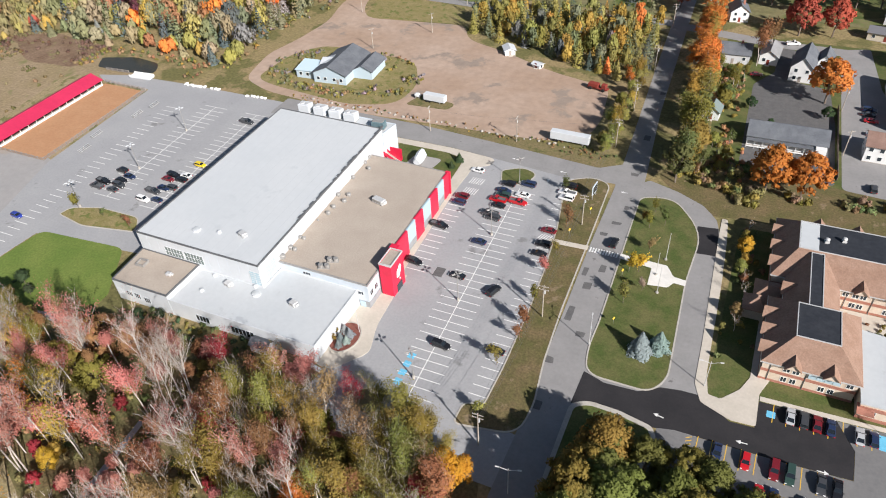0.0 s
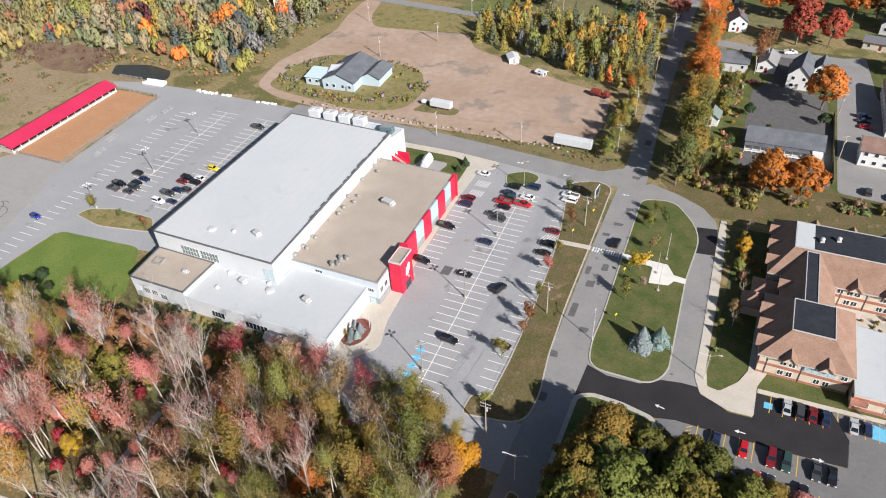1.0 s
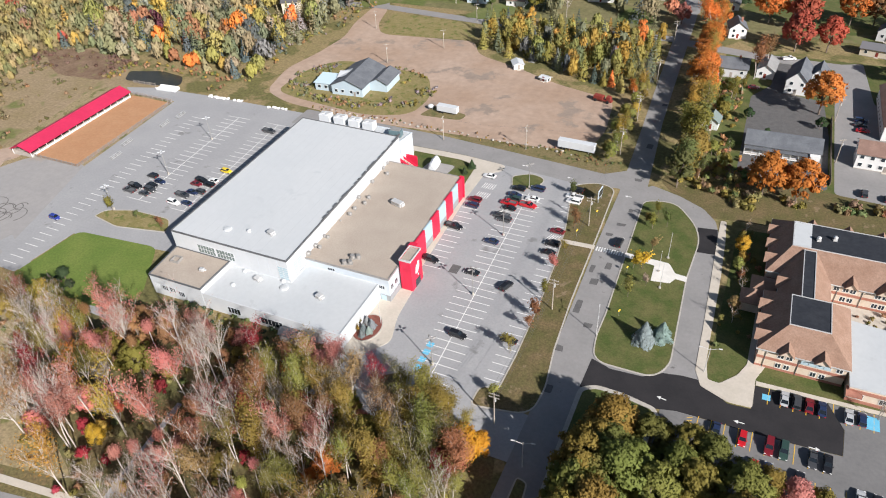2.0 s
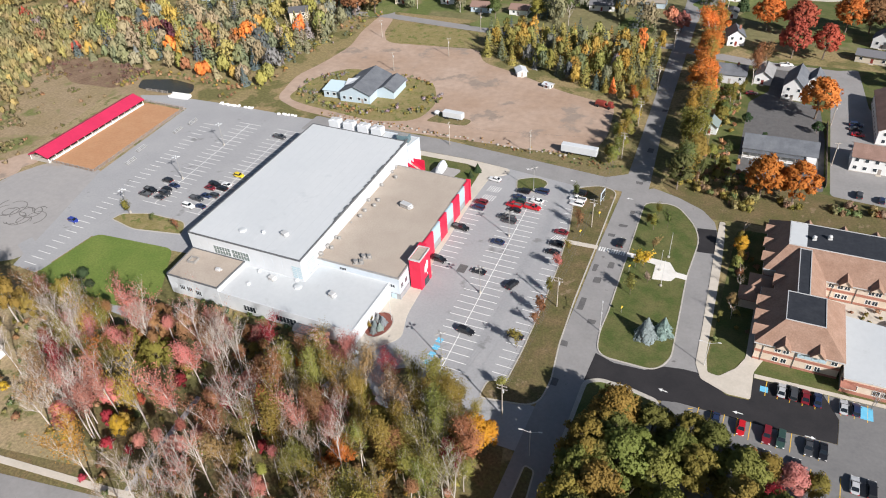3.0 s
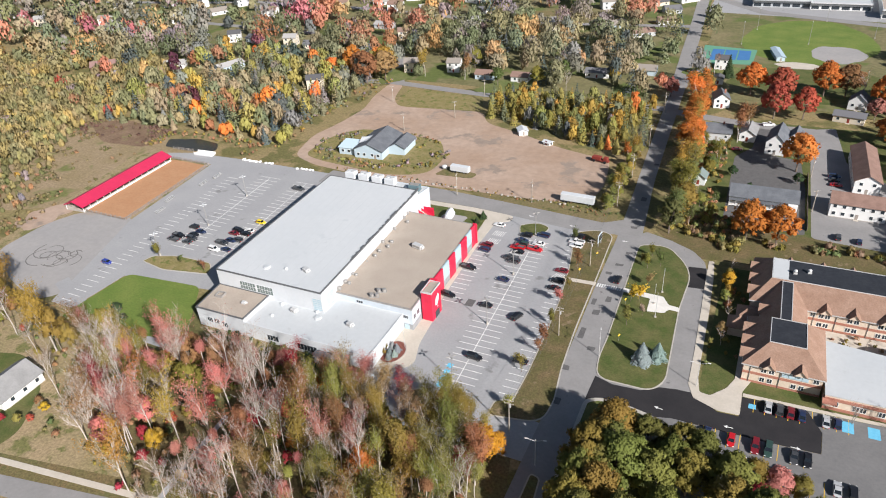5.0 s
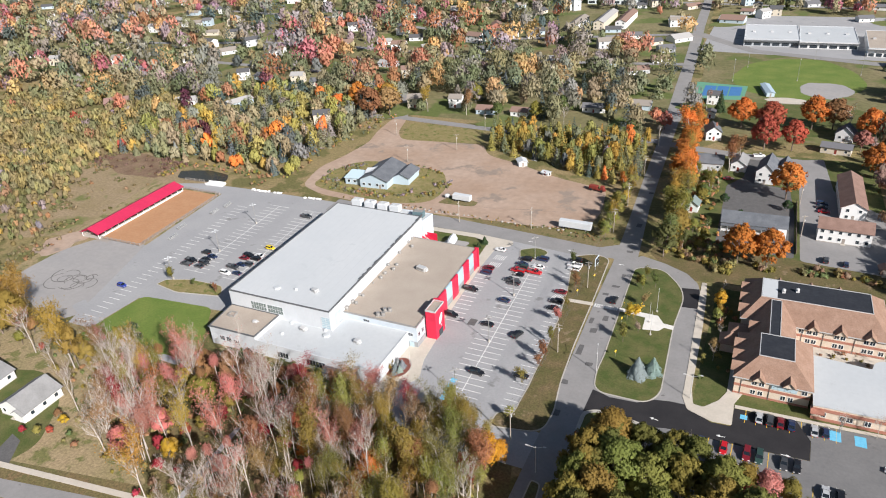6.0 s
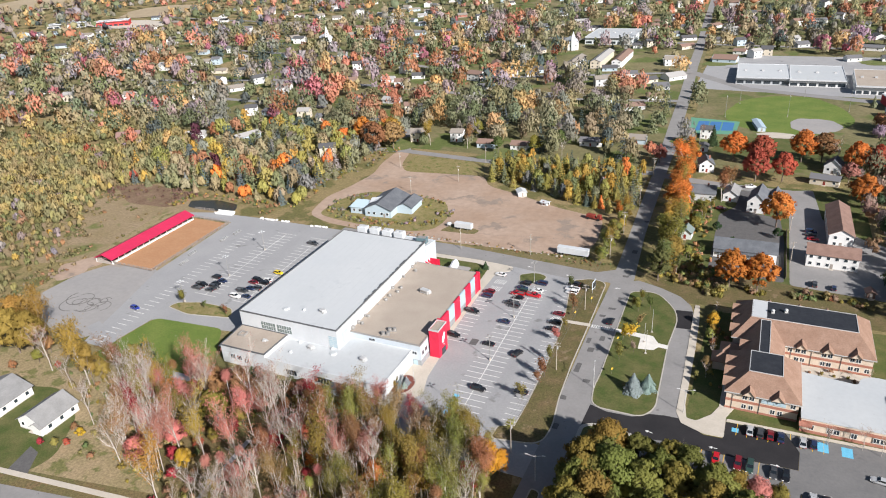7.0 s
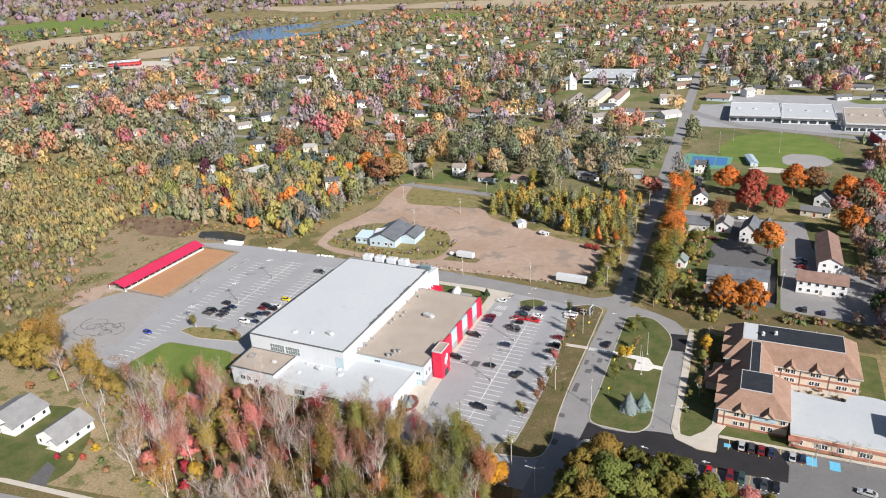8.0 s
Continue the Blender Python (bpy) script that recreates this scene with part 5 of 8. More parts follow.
def box_trailer(x, y, turn, L, label, h=2.7):
    t = thing("box_trailer", x, y, 0.05, turn, label, "trailer")
    part("box", Geo().box(-L / 2, -1.25, 0.9, L / 2, 1.25, 0.9 + h, 0.08), M["clad_white"], t)
    part("chassis", Geo().box(-L / 2 + 0.2, -0.6, 0.6, L / 2 - 0.2, 0.6, 0.9), M["metal_grey"], t)
    for u in (-L / 2 + 1.2, -L / 2 + 2.4):
        for s in (-1.1, 1.1):
            part("wheel", Geo().tube((u, s - 0.15, 0.48), (u, s + 0.15, 0.48), 0.48, 0.48, 12, True), M["tyre"], t)
    part("landing_leg", Geo().box(L / 2 - 2.2, -0.9, 0, L / 2 - 2.0, -0.7, 0.9).box(L / 2 - 2.2, 0.7, 0, L / 2 - 2.0, 0.9, 0.9), M["metal_grey"], t)
    return t


box_trailer(-50.4, 193.9, -2, 13.2, "long white box trailer at the edge of the dirt yard")
box_trailer(-104.8, 205.2, -3, 8.6, "white storage trailer in the weeds", 2.3)
t = thing("oil_tank", -112.6, 206.2, 0.06, 10, "small white storage tank on legs", "tank")
part("vessel", Geo().ball(0, 0, 1.2, 1.3, 0.9, 0.9, 12, 8), M["clad_white"], t)
part("cradle", Geo().box(-0.8, -0.5, 0, -0.6, 0.5, 0.8).box(0.6, -0.5, 0, 0.8, 0.5, 0.8), M["metal_grey"], t)
house(-93.3, 254, 4.2, 5.2, 2.3, 30, WHITE, "clad_white", "small white shed at the edge of the yard", 1, 0.9, "y", False, 9, "", "storage_shed")
house(-78, 245, 3.6, 2.6, 1.5, -20, WHITE, "clad_white", "white camper shell standing on the dirt", 1, 0.5, "x", False, 9, "", "storage_shed")
t = thing("farm_machine", -51, 233.5, 0.06, -12, "rusty red farm machine parked under trees", "machine")
part("frame", Geo().box(-4, -0.9, 0.7, 4, 0.9, 1.2, 0.1), M["rust_red"], t)
part("hopper", Geo().box(-3.6, -1.1, 1.2, 0.4, 1.1, 2.5, 0.15), M["rust_red"], t)
part("cab", Geo().box(1.6, -0.9, 1.2, 3.4, 0.9, 2.8, 0.15), M["rust_red"], t)
for u in (-2.6, 2.4):
    for s in (-1.0, 1.0):
        part("wheel", Geo().tube((u, s - 0.18, 0.62), (u, s + 0.18, 0.62), 0.62, 0.62, 12, True), M["tyre"], t)
t = thing("covered_boat", -92.5, 166.4, 0.1, 96, "white shrink-wrapped boat on the lawn", "boat")
g = Geo()
st = [(-3.4, 1.1, 3.0, 0.9), (-2.4, 1.7, 3.7, 0.6), (0, 1.8, 4.0, 0.4), (2.2, 1.6, 3.7, 0.6), (3.5, 0.7, 2.8, 1.2)]
for u, w, zt, zb in st:
    g.v += [(u, -w * 0.6, zb), (u, -w, 1.5), (u, -w * .55, zt * .85), (u, 0, zt), (u, w * .55, zt * .85), (u, w, 1.5), (u, w * 0.6, zb)]
for i in range(4):
    for j in range(7):
        k = (j + 1) % 7
        g.f.append((i * 7 + j, i * 7 + k, (i + 1) * 7 + k, (i + 1) * 7 + j))
g.f += [tuple(range(6, -1, -1)), tuple(range(28, 35))]
part("cover", g, M["clad_white"], t)
part("cradle", Geo().box(-2.3, -1, 0, -1.9, 1, 0.8).box(1.5, -1, 0, 1.9, 1, 0.8), M["wood_grey"], t)
slab("boat_pad", rounded([(-97, 160), (-88, 160), (-86, 170), (-96, 170)], 2), 0.0, 0.11, "gravel", "gravel pad under the covered boat", "pad")


# ---- parking lines ----
def stripe(lot, mesh_key, x, y, turn, z=0.066):
    ob = new(mesh_key[0], STRIPES[mesh_key])
    ob.matrix_basis = pose(x, y, z, 0, 0, turn)
    ob.parent = lot
    return ob


STRIPES = {}
for key, L, W, m in ((("stall_line", 10.6), 10.7, 0.21, "paint_white"), (("stall_line", 5.3), 5.3, 0.22, "paint_white"), (("stall_line", 4.8), 4.7, 0.2, "paint_white"),
                     (("yellow_line", 5.2), 5.2, 0.14, "paint_yellow"), (("crossing_bar", 1.8), 2.0, 0.42, "paint_white"), (("accessible_mark", 1), 1.7, 1.7, "paint_blue"), (("hatch_bar", 1), 3.4, 0.24, "paint_white")):
    STRIPES[key] = Geo().box(-L / 2, -W / 2, -0.02, L / 2, W / 2, 0.004).mesh(key[0], M[m])
lot1, lot2, lot3 = bpy.data.objects["parking_lot_1"], bpy.data.objects["parking_lot_2"], bpy.data.objects["school_lot"]
LZ = 0.046


def skew(y):
    return -0.0365 * (y - 95)


for i in range(33):
    y = 80.02 + i * 2.62
    if y < 163.5:
        stripe(lot1, ("stall_line", 10.6), -54.75 + skew(y), y, 0, LZ)
    y = 85.5 + i * 2.63
    if y < 171 and not 141 < y < 144.5:
        stripe(lot1, ("stall_line", 4.8), -40.15 - 0.022 * (y - 95) - max(0, y - 125) * 0.045, y, 0, LZ)
for i in range(14):
    y = 118.0 + i * 2.52
    stripe(lot1, ("stall_line", 5.3), -70.9 - 0.037 * (y - 118), y, 0, LZ)
part("centre_line", Geo().prism([(-54.85 + skew(79.4), 79.4), (-54.65 + skew(79.4), 79.4), (-54.65 + skew(163), 163), (-54.85 + skew(163), 163)], 0.02, 0.0455), M["paint_white"], lot1)
for y in (82.2, 84.9, 87.5, 90.1):
    stripe(lot1, ("accessible_mark", 1), -58.8 + skew(y), y + 0.4, -4, LZ)
for y in (156.6, 162.2):
    for k in range(6):
        stripe(lot1, ("hatch_bar", 1), -72.8 + k * 0.75, y, 84, LZ)
for k in range(7):
    stripe(lot1, ("hatch_bar", 1), -44.6 + k * 0.7, 142.6, 70, LZ)
for i in range(34):
    y = 74.68 + i * 2.86
    stripe(lot2, ("stall_line", 5.3), -191.9 - 0.082 * (y - 80.4), y, 0, 0.048)
for i in range(22):
    y = 114.66 + i * 2.86
    stripe(lot2, ("stall_line", 10.6), -180.05 - 0.075 * (y - 140.4), y, 0, 0.048)
    stripe(lot2, ("stall_line", 10.6), -160.6 - 0.075 * (y - 134.4), y, 0, 0.048)
for x0, x1 in ((-178.1, -182.7), (-159.1, -163.7)):
    part("centre_line", Geo().prism([(x0 - .12, 114.6), (x0 + .12, 114.6), (x1 + .12, 174.8), (x1 - .12, 174.8)], 0.02, 0.0475), M["paint_white"], lot2)
road1 = bpy.data.objects["road_1"]
for i in range(11):
    stripe(road1, ("crossing_bar", 1.8), -30.0 + i * 0.72, 142.3, 88, 0.061)
for i in range(5):
    stripe(lot3, ("yellow_line", 5.2), 17.6 + 2.6 * (i + 0.3), 104.0, 88, 0.068)
for i in range(4):
    stripe(bpy.data.objects["school_lot_2"], ("yellow_line", 5.2), 31.4 + 2.6 * i, 104.2, 88, 0.056)
for i in range(10):
    stripe(lot3, ("yellow_line", 5.2), 5.0 + 2.75 * i, 90.0, 88, 0.068)
    stripe(bpy.data.objects["school_lot_2"], ("yellow_line", 5.2), 9.0 + 2.75 * i, 82, 88, 0.056)
for k in range(5):
    ob = stripe(lot3, ("yellow_line", 5.2), 3.4 + 0.0, 88 + k * 0.9, 30, 0.068)
    ob.scale = (0.24, 1, 1)
stripe(lot3, ("accessible_mark", 1), 18.0, 103.4, 0, 0.068)
for x in (34, 39.5):
    ob = stripe(bpy.data.objects["school_lot_2"], ("accessible_mark", 1), x + 5, 104.2, 0, 0.056)
    ob.scale = (1.5, 2.2, 1)
arrow_me = Geo().add([(-1.1, -0.12, 0), (0.2, -0.12, 0), (0.2, -0.5, 0), (1.1, 0, 0), (0.2, 0.5, 0), (0.2, 0.12, 0), (-1.1, 0.12, 0)], [(0, 1, 2, 3, 4, 5, 6)]).mesh("road_arrow", M["paint_white"])
for lot, x, y, tn, z in ((lot3, -3.2, 94.6, 170, 0.068), (lot3, 13.2, 94.2, 180, 0.068), (lot3, 28, 93.0, 0, 0.068), (road1, -27.4, 171.5, 180, 0.061), (lot1, -47.5, 176.0, 180, 0.056), (lot1, -64, 178.2, 175, 0.056), (lot1, -50.4, 170, 90, LZ)):
    ob = new("road_arrow", arrow_me)
    ob.matrix_basis = pose(x, y, z, 0, 0, tn)
    ob.parent = lot
rp = random.Random(11)
for x, y, w, d in ((-28.6, 117, 1.6, 5), (-27, 128, 2.2, 2.6), (-25, 136, 1.6, 3), (-29, 133, 1.4, 3.2), (-24.4, 111, 2, 1.6), (-28.3, 150, 2, 1.6), (-26, 156, 2.4, 1.4), (-29, 101, 2.4, 2), (-25, 164, 1.4, 2), (-27.8, 88, 3, 2.4), (-27, 205, 2, 3), (-28, 238, 2, 2), (-26.4, 182, 2.4, 1.6)):
    pts = [(x + w / 2 * sx * rp.uniform(.8, 1.2), y + d / 2 * sy * rp.uniform(.8, 1.2)) for sx, sy in ((-1, -1), (1, -1), (1, 1), (-1, 1))]
    part("asphalt_patch", Geo().prism(rounded(pts, 0.3, 3), 0.02, 0.0585), M["patch"], road1, "darker asphalt repair patch")
for x, y, w, d in ((-64.6, 119.4, 2.6, 3.6),):
    part("asphalt_patch", Geo().prism([(x - w / 2, y - d / 2), (x + w / 2, y - d / 2), (x + w / 2, y + d / 2), (x - w / 2, y + d / 2)], 0.02, 0.044), M["patch"], lot1, "darker asphalt repair patch")


# ---- cars ----
def car_proto(kind):
    """A parked car with its length along x, front at +x."""
    spec = {"sedan": (4.6, 1.78, 0.92, 1.42), "suv": (4.7, 1.86, 1.08, 1.70), "hatch": (4.1, 1.74, 0.96, 1.50), "pickup": (5.6, 1.92, 1.12, 1.80), "van": (5.0, 1.96, 1.15, 1.78)}[kind]
    L, W, belt, top = spec
    t = thing(kind + "_car" if kind != "pickup" else "pickup_truck", 0, 0)
    h = L / 2
    g = Geo()
    st = [(-h, 0.62, belt * 0.55, belt * 0.86, 0.82), (-h + 0.25, 0.34, belt * 0.5, belt * 0.97, 0.97), (-h * 0.45, 0.28, belt * 0.5, belt, 1.0), (h * 0.35, 0.28, belt * 0.5, belt * 0.98, 1.0), (h * 0.72, 0.3, belt * 0.5, belt * 0.88, 0.98), (h - 0.18, 0.34, belt * 0.5, belt * 0.74, 0.9), (h, 0.42, belt * 0.48, belt * 0.58, 0.74)]
    for x, z0, zm, z1, k in st:
        w = W / 2 * k
        g.v += [(x, -w * 0.92, z0), (x, -w, zm), (x, -w * 0.9, z1), (x, w * 0.9, z1), (x, w, zm), (x, w * 0.92, z0)]
    for i in range(len(st) - 1):
        for j in range(6):
            q = (j + 1) % 6
            g.f.append((i * 6 + j, i * 6 + q, (i + 1) * 6 + q, (i + 1) * 6 + j))
    g.f += [(5, 4, 3, 2, 1, 0), tuple(range(len(st) * 6 - 6, len(st) * 6))]
    if kind == "pickup":
        g.box(-h + 0.1, -W / 2 * 0.9, belt * 0.9, 0.0, -W / 2 * 0.78, belt + 0.2).box(-h + 0.1, W / 2 * 0.78, belt * 0.9, 0.0, W / 2 * 0.9, belt + 0.2).box(-h + 0.06, -W / 2 * 0.9, belt * 0.8, -h + 0.16, W / 2 * 0.9, belt + 0.2)
    part("body", g.mesh("body", M["paint_car"]), None, t)
    c0, c1, r0, r1 = {"sedan": (-h * 0.78, h * 0.42, -h * 0.42, h * 0.06), "suv": (-h * 0.97, h * 0.42, -h * 0.86, h * 0.12), "hatch": (-h * 0.96, h * 0.46, -h * 0.76, h * 0.12), "pickup": (-h * 0.05, h * 0.52, h * 0.0, h * 0.26), "van": (-h * 0.97, h * 0.62, -h * 0.9, h * 0.24)}[kind]
    b, a = W / 2 * 0.9, W / 2 * 0.70
    zt = top - 0.05
    gl = Geo().add([(c0, -b, belt - 0.05), (c1, -b, belt - 0.08), (c1, b, belt - 0.08), (c0, b, belt - 0.05), (r0, -a, zt), (r1, -a, zt), (r1, a, zt), (r0, a, zt)],
                   [(3, 2, 1, 0), (4, 5, 6, 7), (0, 1, 5, 4), (1, 2, 6, 5), (2, 3, 7, 6), (3, 0, 4, 7)])
    part("glasshouse", gl.mesh("glasshouse", M["glass"]), None, t, "dark car windows")
    part("roof_panel", Geo().box(r0 - 0.06, -a - 0.03, zt - 0.03, r1 + 0.06, a + 0.03, top, 0.03).mesh("roof_panel", M["paint_car"]), None, t)
    for u0, u1 in ((c1, r1), (c0, r0)):
        for s in (-1, 1):
            part("pillar", Geo().tube((u0, s * (b - 0.02), belt - 0.05), (u1, s * a, top - 0.03), 0.06, 0.05, 4).mesh("pillar", M["paint_car"]), None, t)
    for u in (-h * 0.60, h * 0.62):
        for s in (-1, 1):
            y = s * (W / 2 - 0.14)
            wh = part("wheel", Geo().tube((u, y - 0.11, 0.33), (u, y + 0.11, 0.33), 0.33, 0.33, 14, True).mesh("wheel", M["tyre"]), None, t)
            part("rim", Geo().tube((u, y + s * 0.10, 0.33), (u, y + s * 0.125, 0.33), 0.21, 0.19, 10, True).mesh("rim", M["rim"]), None, wh)
    for s in (-1, 1):
        part("headlight", Geo().box(h - 0.22, s * W * 0.34 - 0.2, belt * 0.58, h - 0.04, s * W * 0.34 + 0.2, belt * 0.72, 0.03).mesh("headlight", M["lamp_clear"]), None, t)
        part("tail_light", Geo().box(-h - 0.01, s * W * 0.36 - 0.18, belt * 0.66, -h + 0.12, s * W * 0.36 + 0.18, belt * 0.84, 0.03).mesh("tail_light", M["lamp_red"]), None, t)
    if kind == "pickup":
        part("cargo_bed", Geo().box(-h + 0.18, -W / 2 * 0.76, belt * 0.99, -0.1, W / 2 * 0.76, belt + 0.02).mesh("cargo_bed", M["trim_dark"]), None, t, "dark open cargo bed")
    for s in (-1, 1):
        part("mirror", Geo().box(c1 - 0.35, s * (W / 2 + 0.04) - 0.1, belt - 0.02, c1 - 0.2, s * (W / 2 + 0.04) + 0.1, belt + 0.14, 0.03).mesh("mirror", M["paint_car"]), None, t)
    return t


CARS = {k: car_proto(k) for k in ("sedan", "suv", "hatch", "pickup", "van")}
COLOURS = {"black": (0.012, 0.012, 0.014), "dark grey": (0.05, 0.052, 0.056), "red": (0.45, 0.012, 0.018), "dark red": (0.16, 0.012, 0.018), "white": (0.75, 0.75, 0.74), "silver": (0.42, 0.43, 0.44), "dark blue": (0.018, 0.03, 0.075), "blue": (0.03, 0.05, 0.28), "teal": (0.02, 0.16, 0.20), "green": (0.03, 0.06, 0.05), "yellow": (0.75, 0.55, 0.02)}
used_proto = set()


def put_car(kind, colour, x, y, turn, where, z=0.045):
    proto = CARS[kind]
    m = pose(x, y, z + terrain(x, y), 0, 0, turn)
    if kind in used_proto:
        c = copy_thing(proto, m)
    else:
        used_proto.add(kind)
        c = proto
        c.matrix_basis = m
    noun = {"sedan": "saloon car", "suv": "utility car", "hatch": "hatchback car", "pickup": "pickup truck", "van": "minivan"}[kind]
    tagged(c, f"{colour} {noun} {where}", "pickup" if kind == "pickup" else "car", "parked cars")
    for o in c.children_recursive:
        o.color = (*COLOURS[colour], 1)
    return c


IN1 = "parked in a marked stall of the lot"
for kind, colour, x, y, tn in (("suv", "dark red", -72.0, 152.6, 174), ("suv", "dark blue", -71.7, 149.4, 172), ("suv", "black", -61.0, 163.4, 176), ("van", "dark blue", -55.2, 165.2, 176), ("sedan", "dark blue", -61.0, 159.6, -4),
                              ("suv", "green", -60.5, 157.2, 176), ("sedan", "white", -55.0, 159.4, 176), ("pickup", "red", -61.2, 154.6, 176), ("pickup", "red", -55.2, 155.4, -4), ("sedan", "black", -60.2, 152.0, 176),
                              ("pickup", "dark grey", -61.2, 147.4, 176), ("suv", "dark grey", -59.6, 145.8, 176), ("pickup", "black", -72.6, 137.3, -6), ("sedan", "dark blue", -59.3, 134.3, 176), ("suv", "black", -72.4, 120.4, -6),
                              ("sedan", "black", -59.4, 119.3, 176), ("suv", "black", -53.4, 95.6, -4), ("sedan", "black", -41.0, 98.6, 176), ("suv", "black", -42.4, 139.4, 176), ("sedan", "black", -42.4, 135.2, 176)):
    put_car(kind, colour, x, y, tn, IN1)
for kind, colour, x, y, tn in (("sedan", "dark red", -42.8, 145.6, 176), ("pickup", "white", -42.9, 164.8, 176), ("suv", "white", -42.5, 162.2, 176), ("suv", "black", -43.4, 168.6, 176), ("sedan", "white", -74.3 + 1.6, 167.4, 174), ("sedan", "black", -54.2, 76.6, -4)):
    put_car(kind, colour, x, y, tn, IN1)
put_car("suv", "black", -48.4, 117.2, 70, "in a lane of the lot")
put_car("suv", "black", -24.6, 146.5, 86, "on the road at the crossing", 0.06)
IN2 = "parked in the wide lot"
for kind, colour, x, y, tn in (("suv", "black", -183.8, 127.6, 176), ("sedan", "dark blue", -178.6, 125.6, -4), ("sedan", "black", -179.6, 122.9, -4), ("suv", "dark grey", -178.2, 120.4, -4), ("sedan", "dark grey", -178.6, 117.8, 176),
                              ("pickup", "black", -184.8, 120.4, -4), ("pickup", "dark grey", -185.0, 117.6, 176), ("sedan", "dark red", -165.2, 128.8, -4), ("suv", "black", -164.8, 131.2, -4), ("suv", "black", -160.8, 129.8, 176), ("sedan", "dark blue", -163.0, 124.2, -4),
                              ("pickup", "dark grey", -165.0, 121.6, -4), ("suv", "dark grey", -160.8, 125.2, 176), ("suv", "white", -164.8, 117.0, -4), ("sedan", "dark blue", -160.6, 118.2, 176), ("pickup", "dark grey", -163.4, 168.6, -4), ("hatch", "yellow", -160.6, 139.2, -4), ("hatch", "blue", -196.6, 96.4, -4)):
    put_car(kind, colour, x, y, tn, IN2)
put_car("sedan", "white", -161.0, 132.4, 176, IN2)
IN3 = "parked nose-in beside the school"
for i, (kind, colour) in enumerate((("sedan", "silver"), ("suv", "dark grey"), ("sedan", "dark red"), ("sedan", "dark blue"))):
    put_car(kind, colour, 21.6 + i * 2.5, 103.9, 88, IN3, 0.065)
put_car("sedan", "silver", 34.3, 103.8, 88, IN3)
put_car("hatch", "dark blue", 36.8, 104.0, 88, IN3)
for x, kind, colour in ((8.9, "sedan", "dark blue"), (14.2, "hatch", "red"), (19.4, "suv", "dark red"), (22.2, "suv", "green"), (27.6, "sedan", "dark grey"), (30.4, "sedan", "black")):
    put_car(kind, colour, x, 89.6, -92, IN3, 0.065)
for x, kind, colour in ((17.0, "hatch", "red"), (19.6, "sedan", "dark blue"), (25.4, "suv", "black"), (36.2, "sedan", "silver"), (39.2, "suv", "black")):
    put_car(kind, colour, x, 83.4, 88, IN3, 0.065)
put_car("sedan", "silver", 51.0, 95.5, 172, "driving out of the school lot", 0.055)
IN4 = "parked beside white apartment houses"
for x, y, tn, kind, colour in ((39.2, 196.6, 88, "suv", "dark grey"), (45.4, 195.6, 88, "hatch", "dark blue"), (39.6, 238.6, 0, "sedan", "red"), (39.2, 246.4, 0, "suv", "dark blue"), (39.0, 243, 0, "sedan", "dark grey"), (40, 229.6, 0, "sedan", "silver"), (13, 296, 20, "pickup", "white"), (1.8, 263, 10, "sedan", "dark red")):
    put_car(kind, colour, x, y, tn, IN4, 0.05)


# ---- lamps, poles and signs ----
def lot_lamp(x, y, heads=4, h=9.0, turn=20, z=0.04, head="metal_grey", label="tall grey parking-lot lamp with four heads"):
    t = thing("parking_lamp", x, y, z, turn, label, "street lamp", "parking-lot lamps")
    part("base", Geo().tube((0, 0, 0), (0, 0, 0.8), 0.34, 0.32, 12, True), M["kerb"], t, "pale concrete base")
    part("pole", Geo().tube((0, 0, 0.8), (0, 0, h), 0.12, 0.08, 8, True), M["metal_grey"], t)
    for i in range(heads):
        w = 2 * math.pi * i / heads + 0.4
        c, s = math.cos(w), math.sin(w)
        part("arm", Geo().tube((0, 0, h - 0.1), (c * 0.7, s * 0.7, h), 0.05, 0.05, 5), M["metal_grey"], t)
        hd = part("lamp_head", Geo().add([(c * .5 - s * .28, s * .5 + c * .28, h - .05), (c * .5 + s * .28, s * .5 - c * .28, h - .05), (c * 1.35 + s * .22, s * 1.35 - c * .22, h), (c * 1.35 - s * .22, s * 1.35 + c * .22, h), (c * .5 - s * .2, s * .5 + c * .2, h + .14), (c * .5 + s * .2, s * .5 - c * .2, h + .14), (c * 1.35 + s * .16, s * 1.35 - c * .16, h + .12), (c * 1.35 - s * .16, s * 1.35 + c * .16, h + .12)],
                                          [(3, 2, 1, 0), (4, 5, 6, 7), (0, 1, 5, 4), (1, 2, 6, 5), (2, 3, 7, 6), (3, 0, 4, 7)]), M[head], t)
    return t


for x, y in ((-55.7, 111.3), (-55.3, 84.7), (-57.2, 138.8), (-58.2, 165.5), (-181.4, 156.6), (-179.8, 131), (-181.8, 107.4)):
    lot_lamp(x, y, head="metal_grey" if x > -100 else "clad_white")
for x, y, h, tn in ((-26.2, 66.0, 8.5, 10), (-21.6, 108.6, 8, 100), (4.4, 106, 8, 190)):
    t = thing("street_lamp", x, y, 0.1, tn, "slim grey street lamp with two arms", "street lamp")
    part("pole", Geo().tube((0, 0, 0), (0, 0, h), 0.1, 0.07, 8, True), M["metal_light"], t)
    for s in (-1, 1):
        part("arm", Geo().tube((0, 0, h - 0.6), (s * 1.8, 0, h), 0.05, 0.04, 5), M["metal_light"], t)
        part("lamp_head", Geo().box(s * 2.1 - 0.4, -0.14, h - 0.04, s * 2.1 + 0.4, 0.14, h + 0.1, 0.04), M["metal_light"], t)


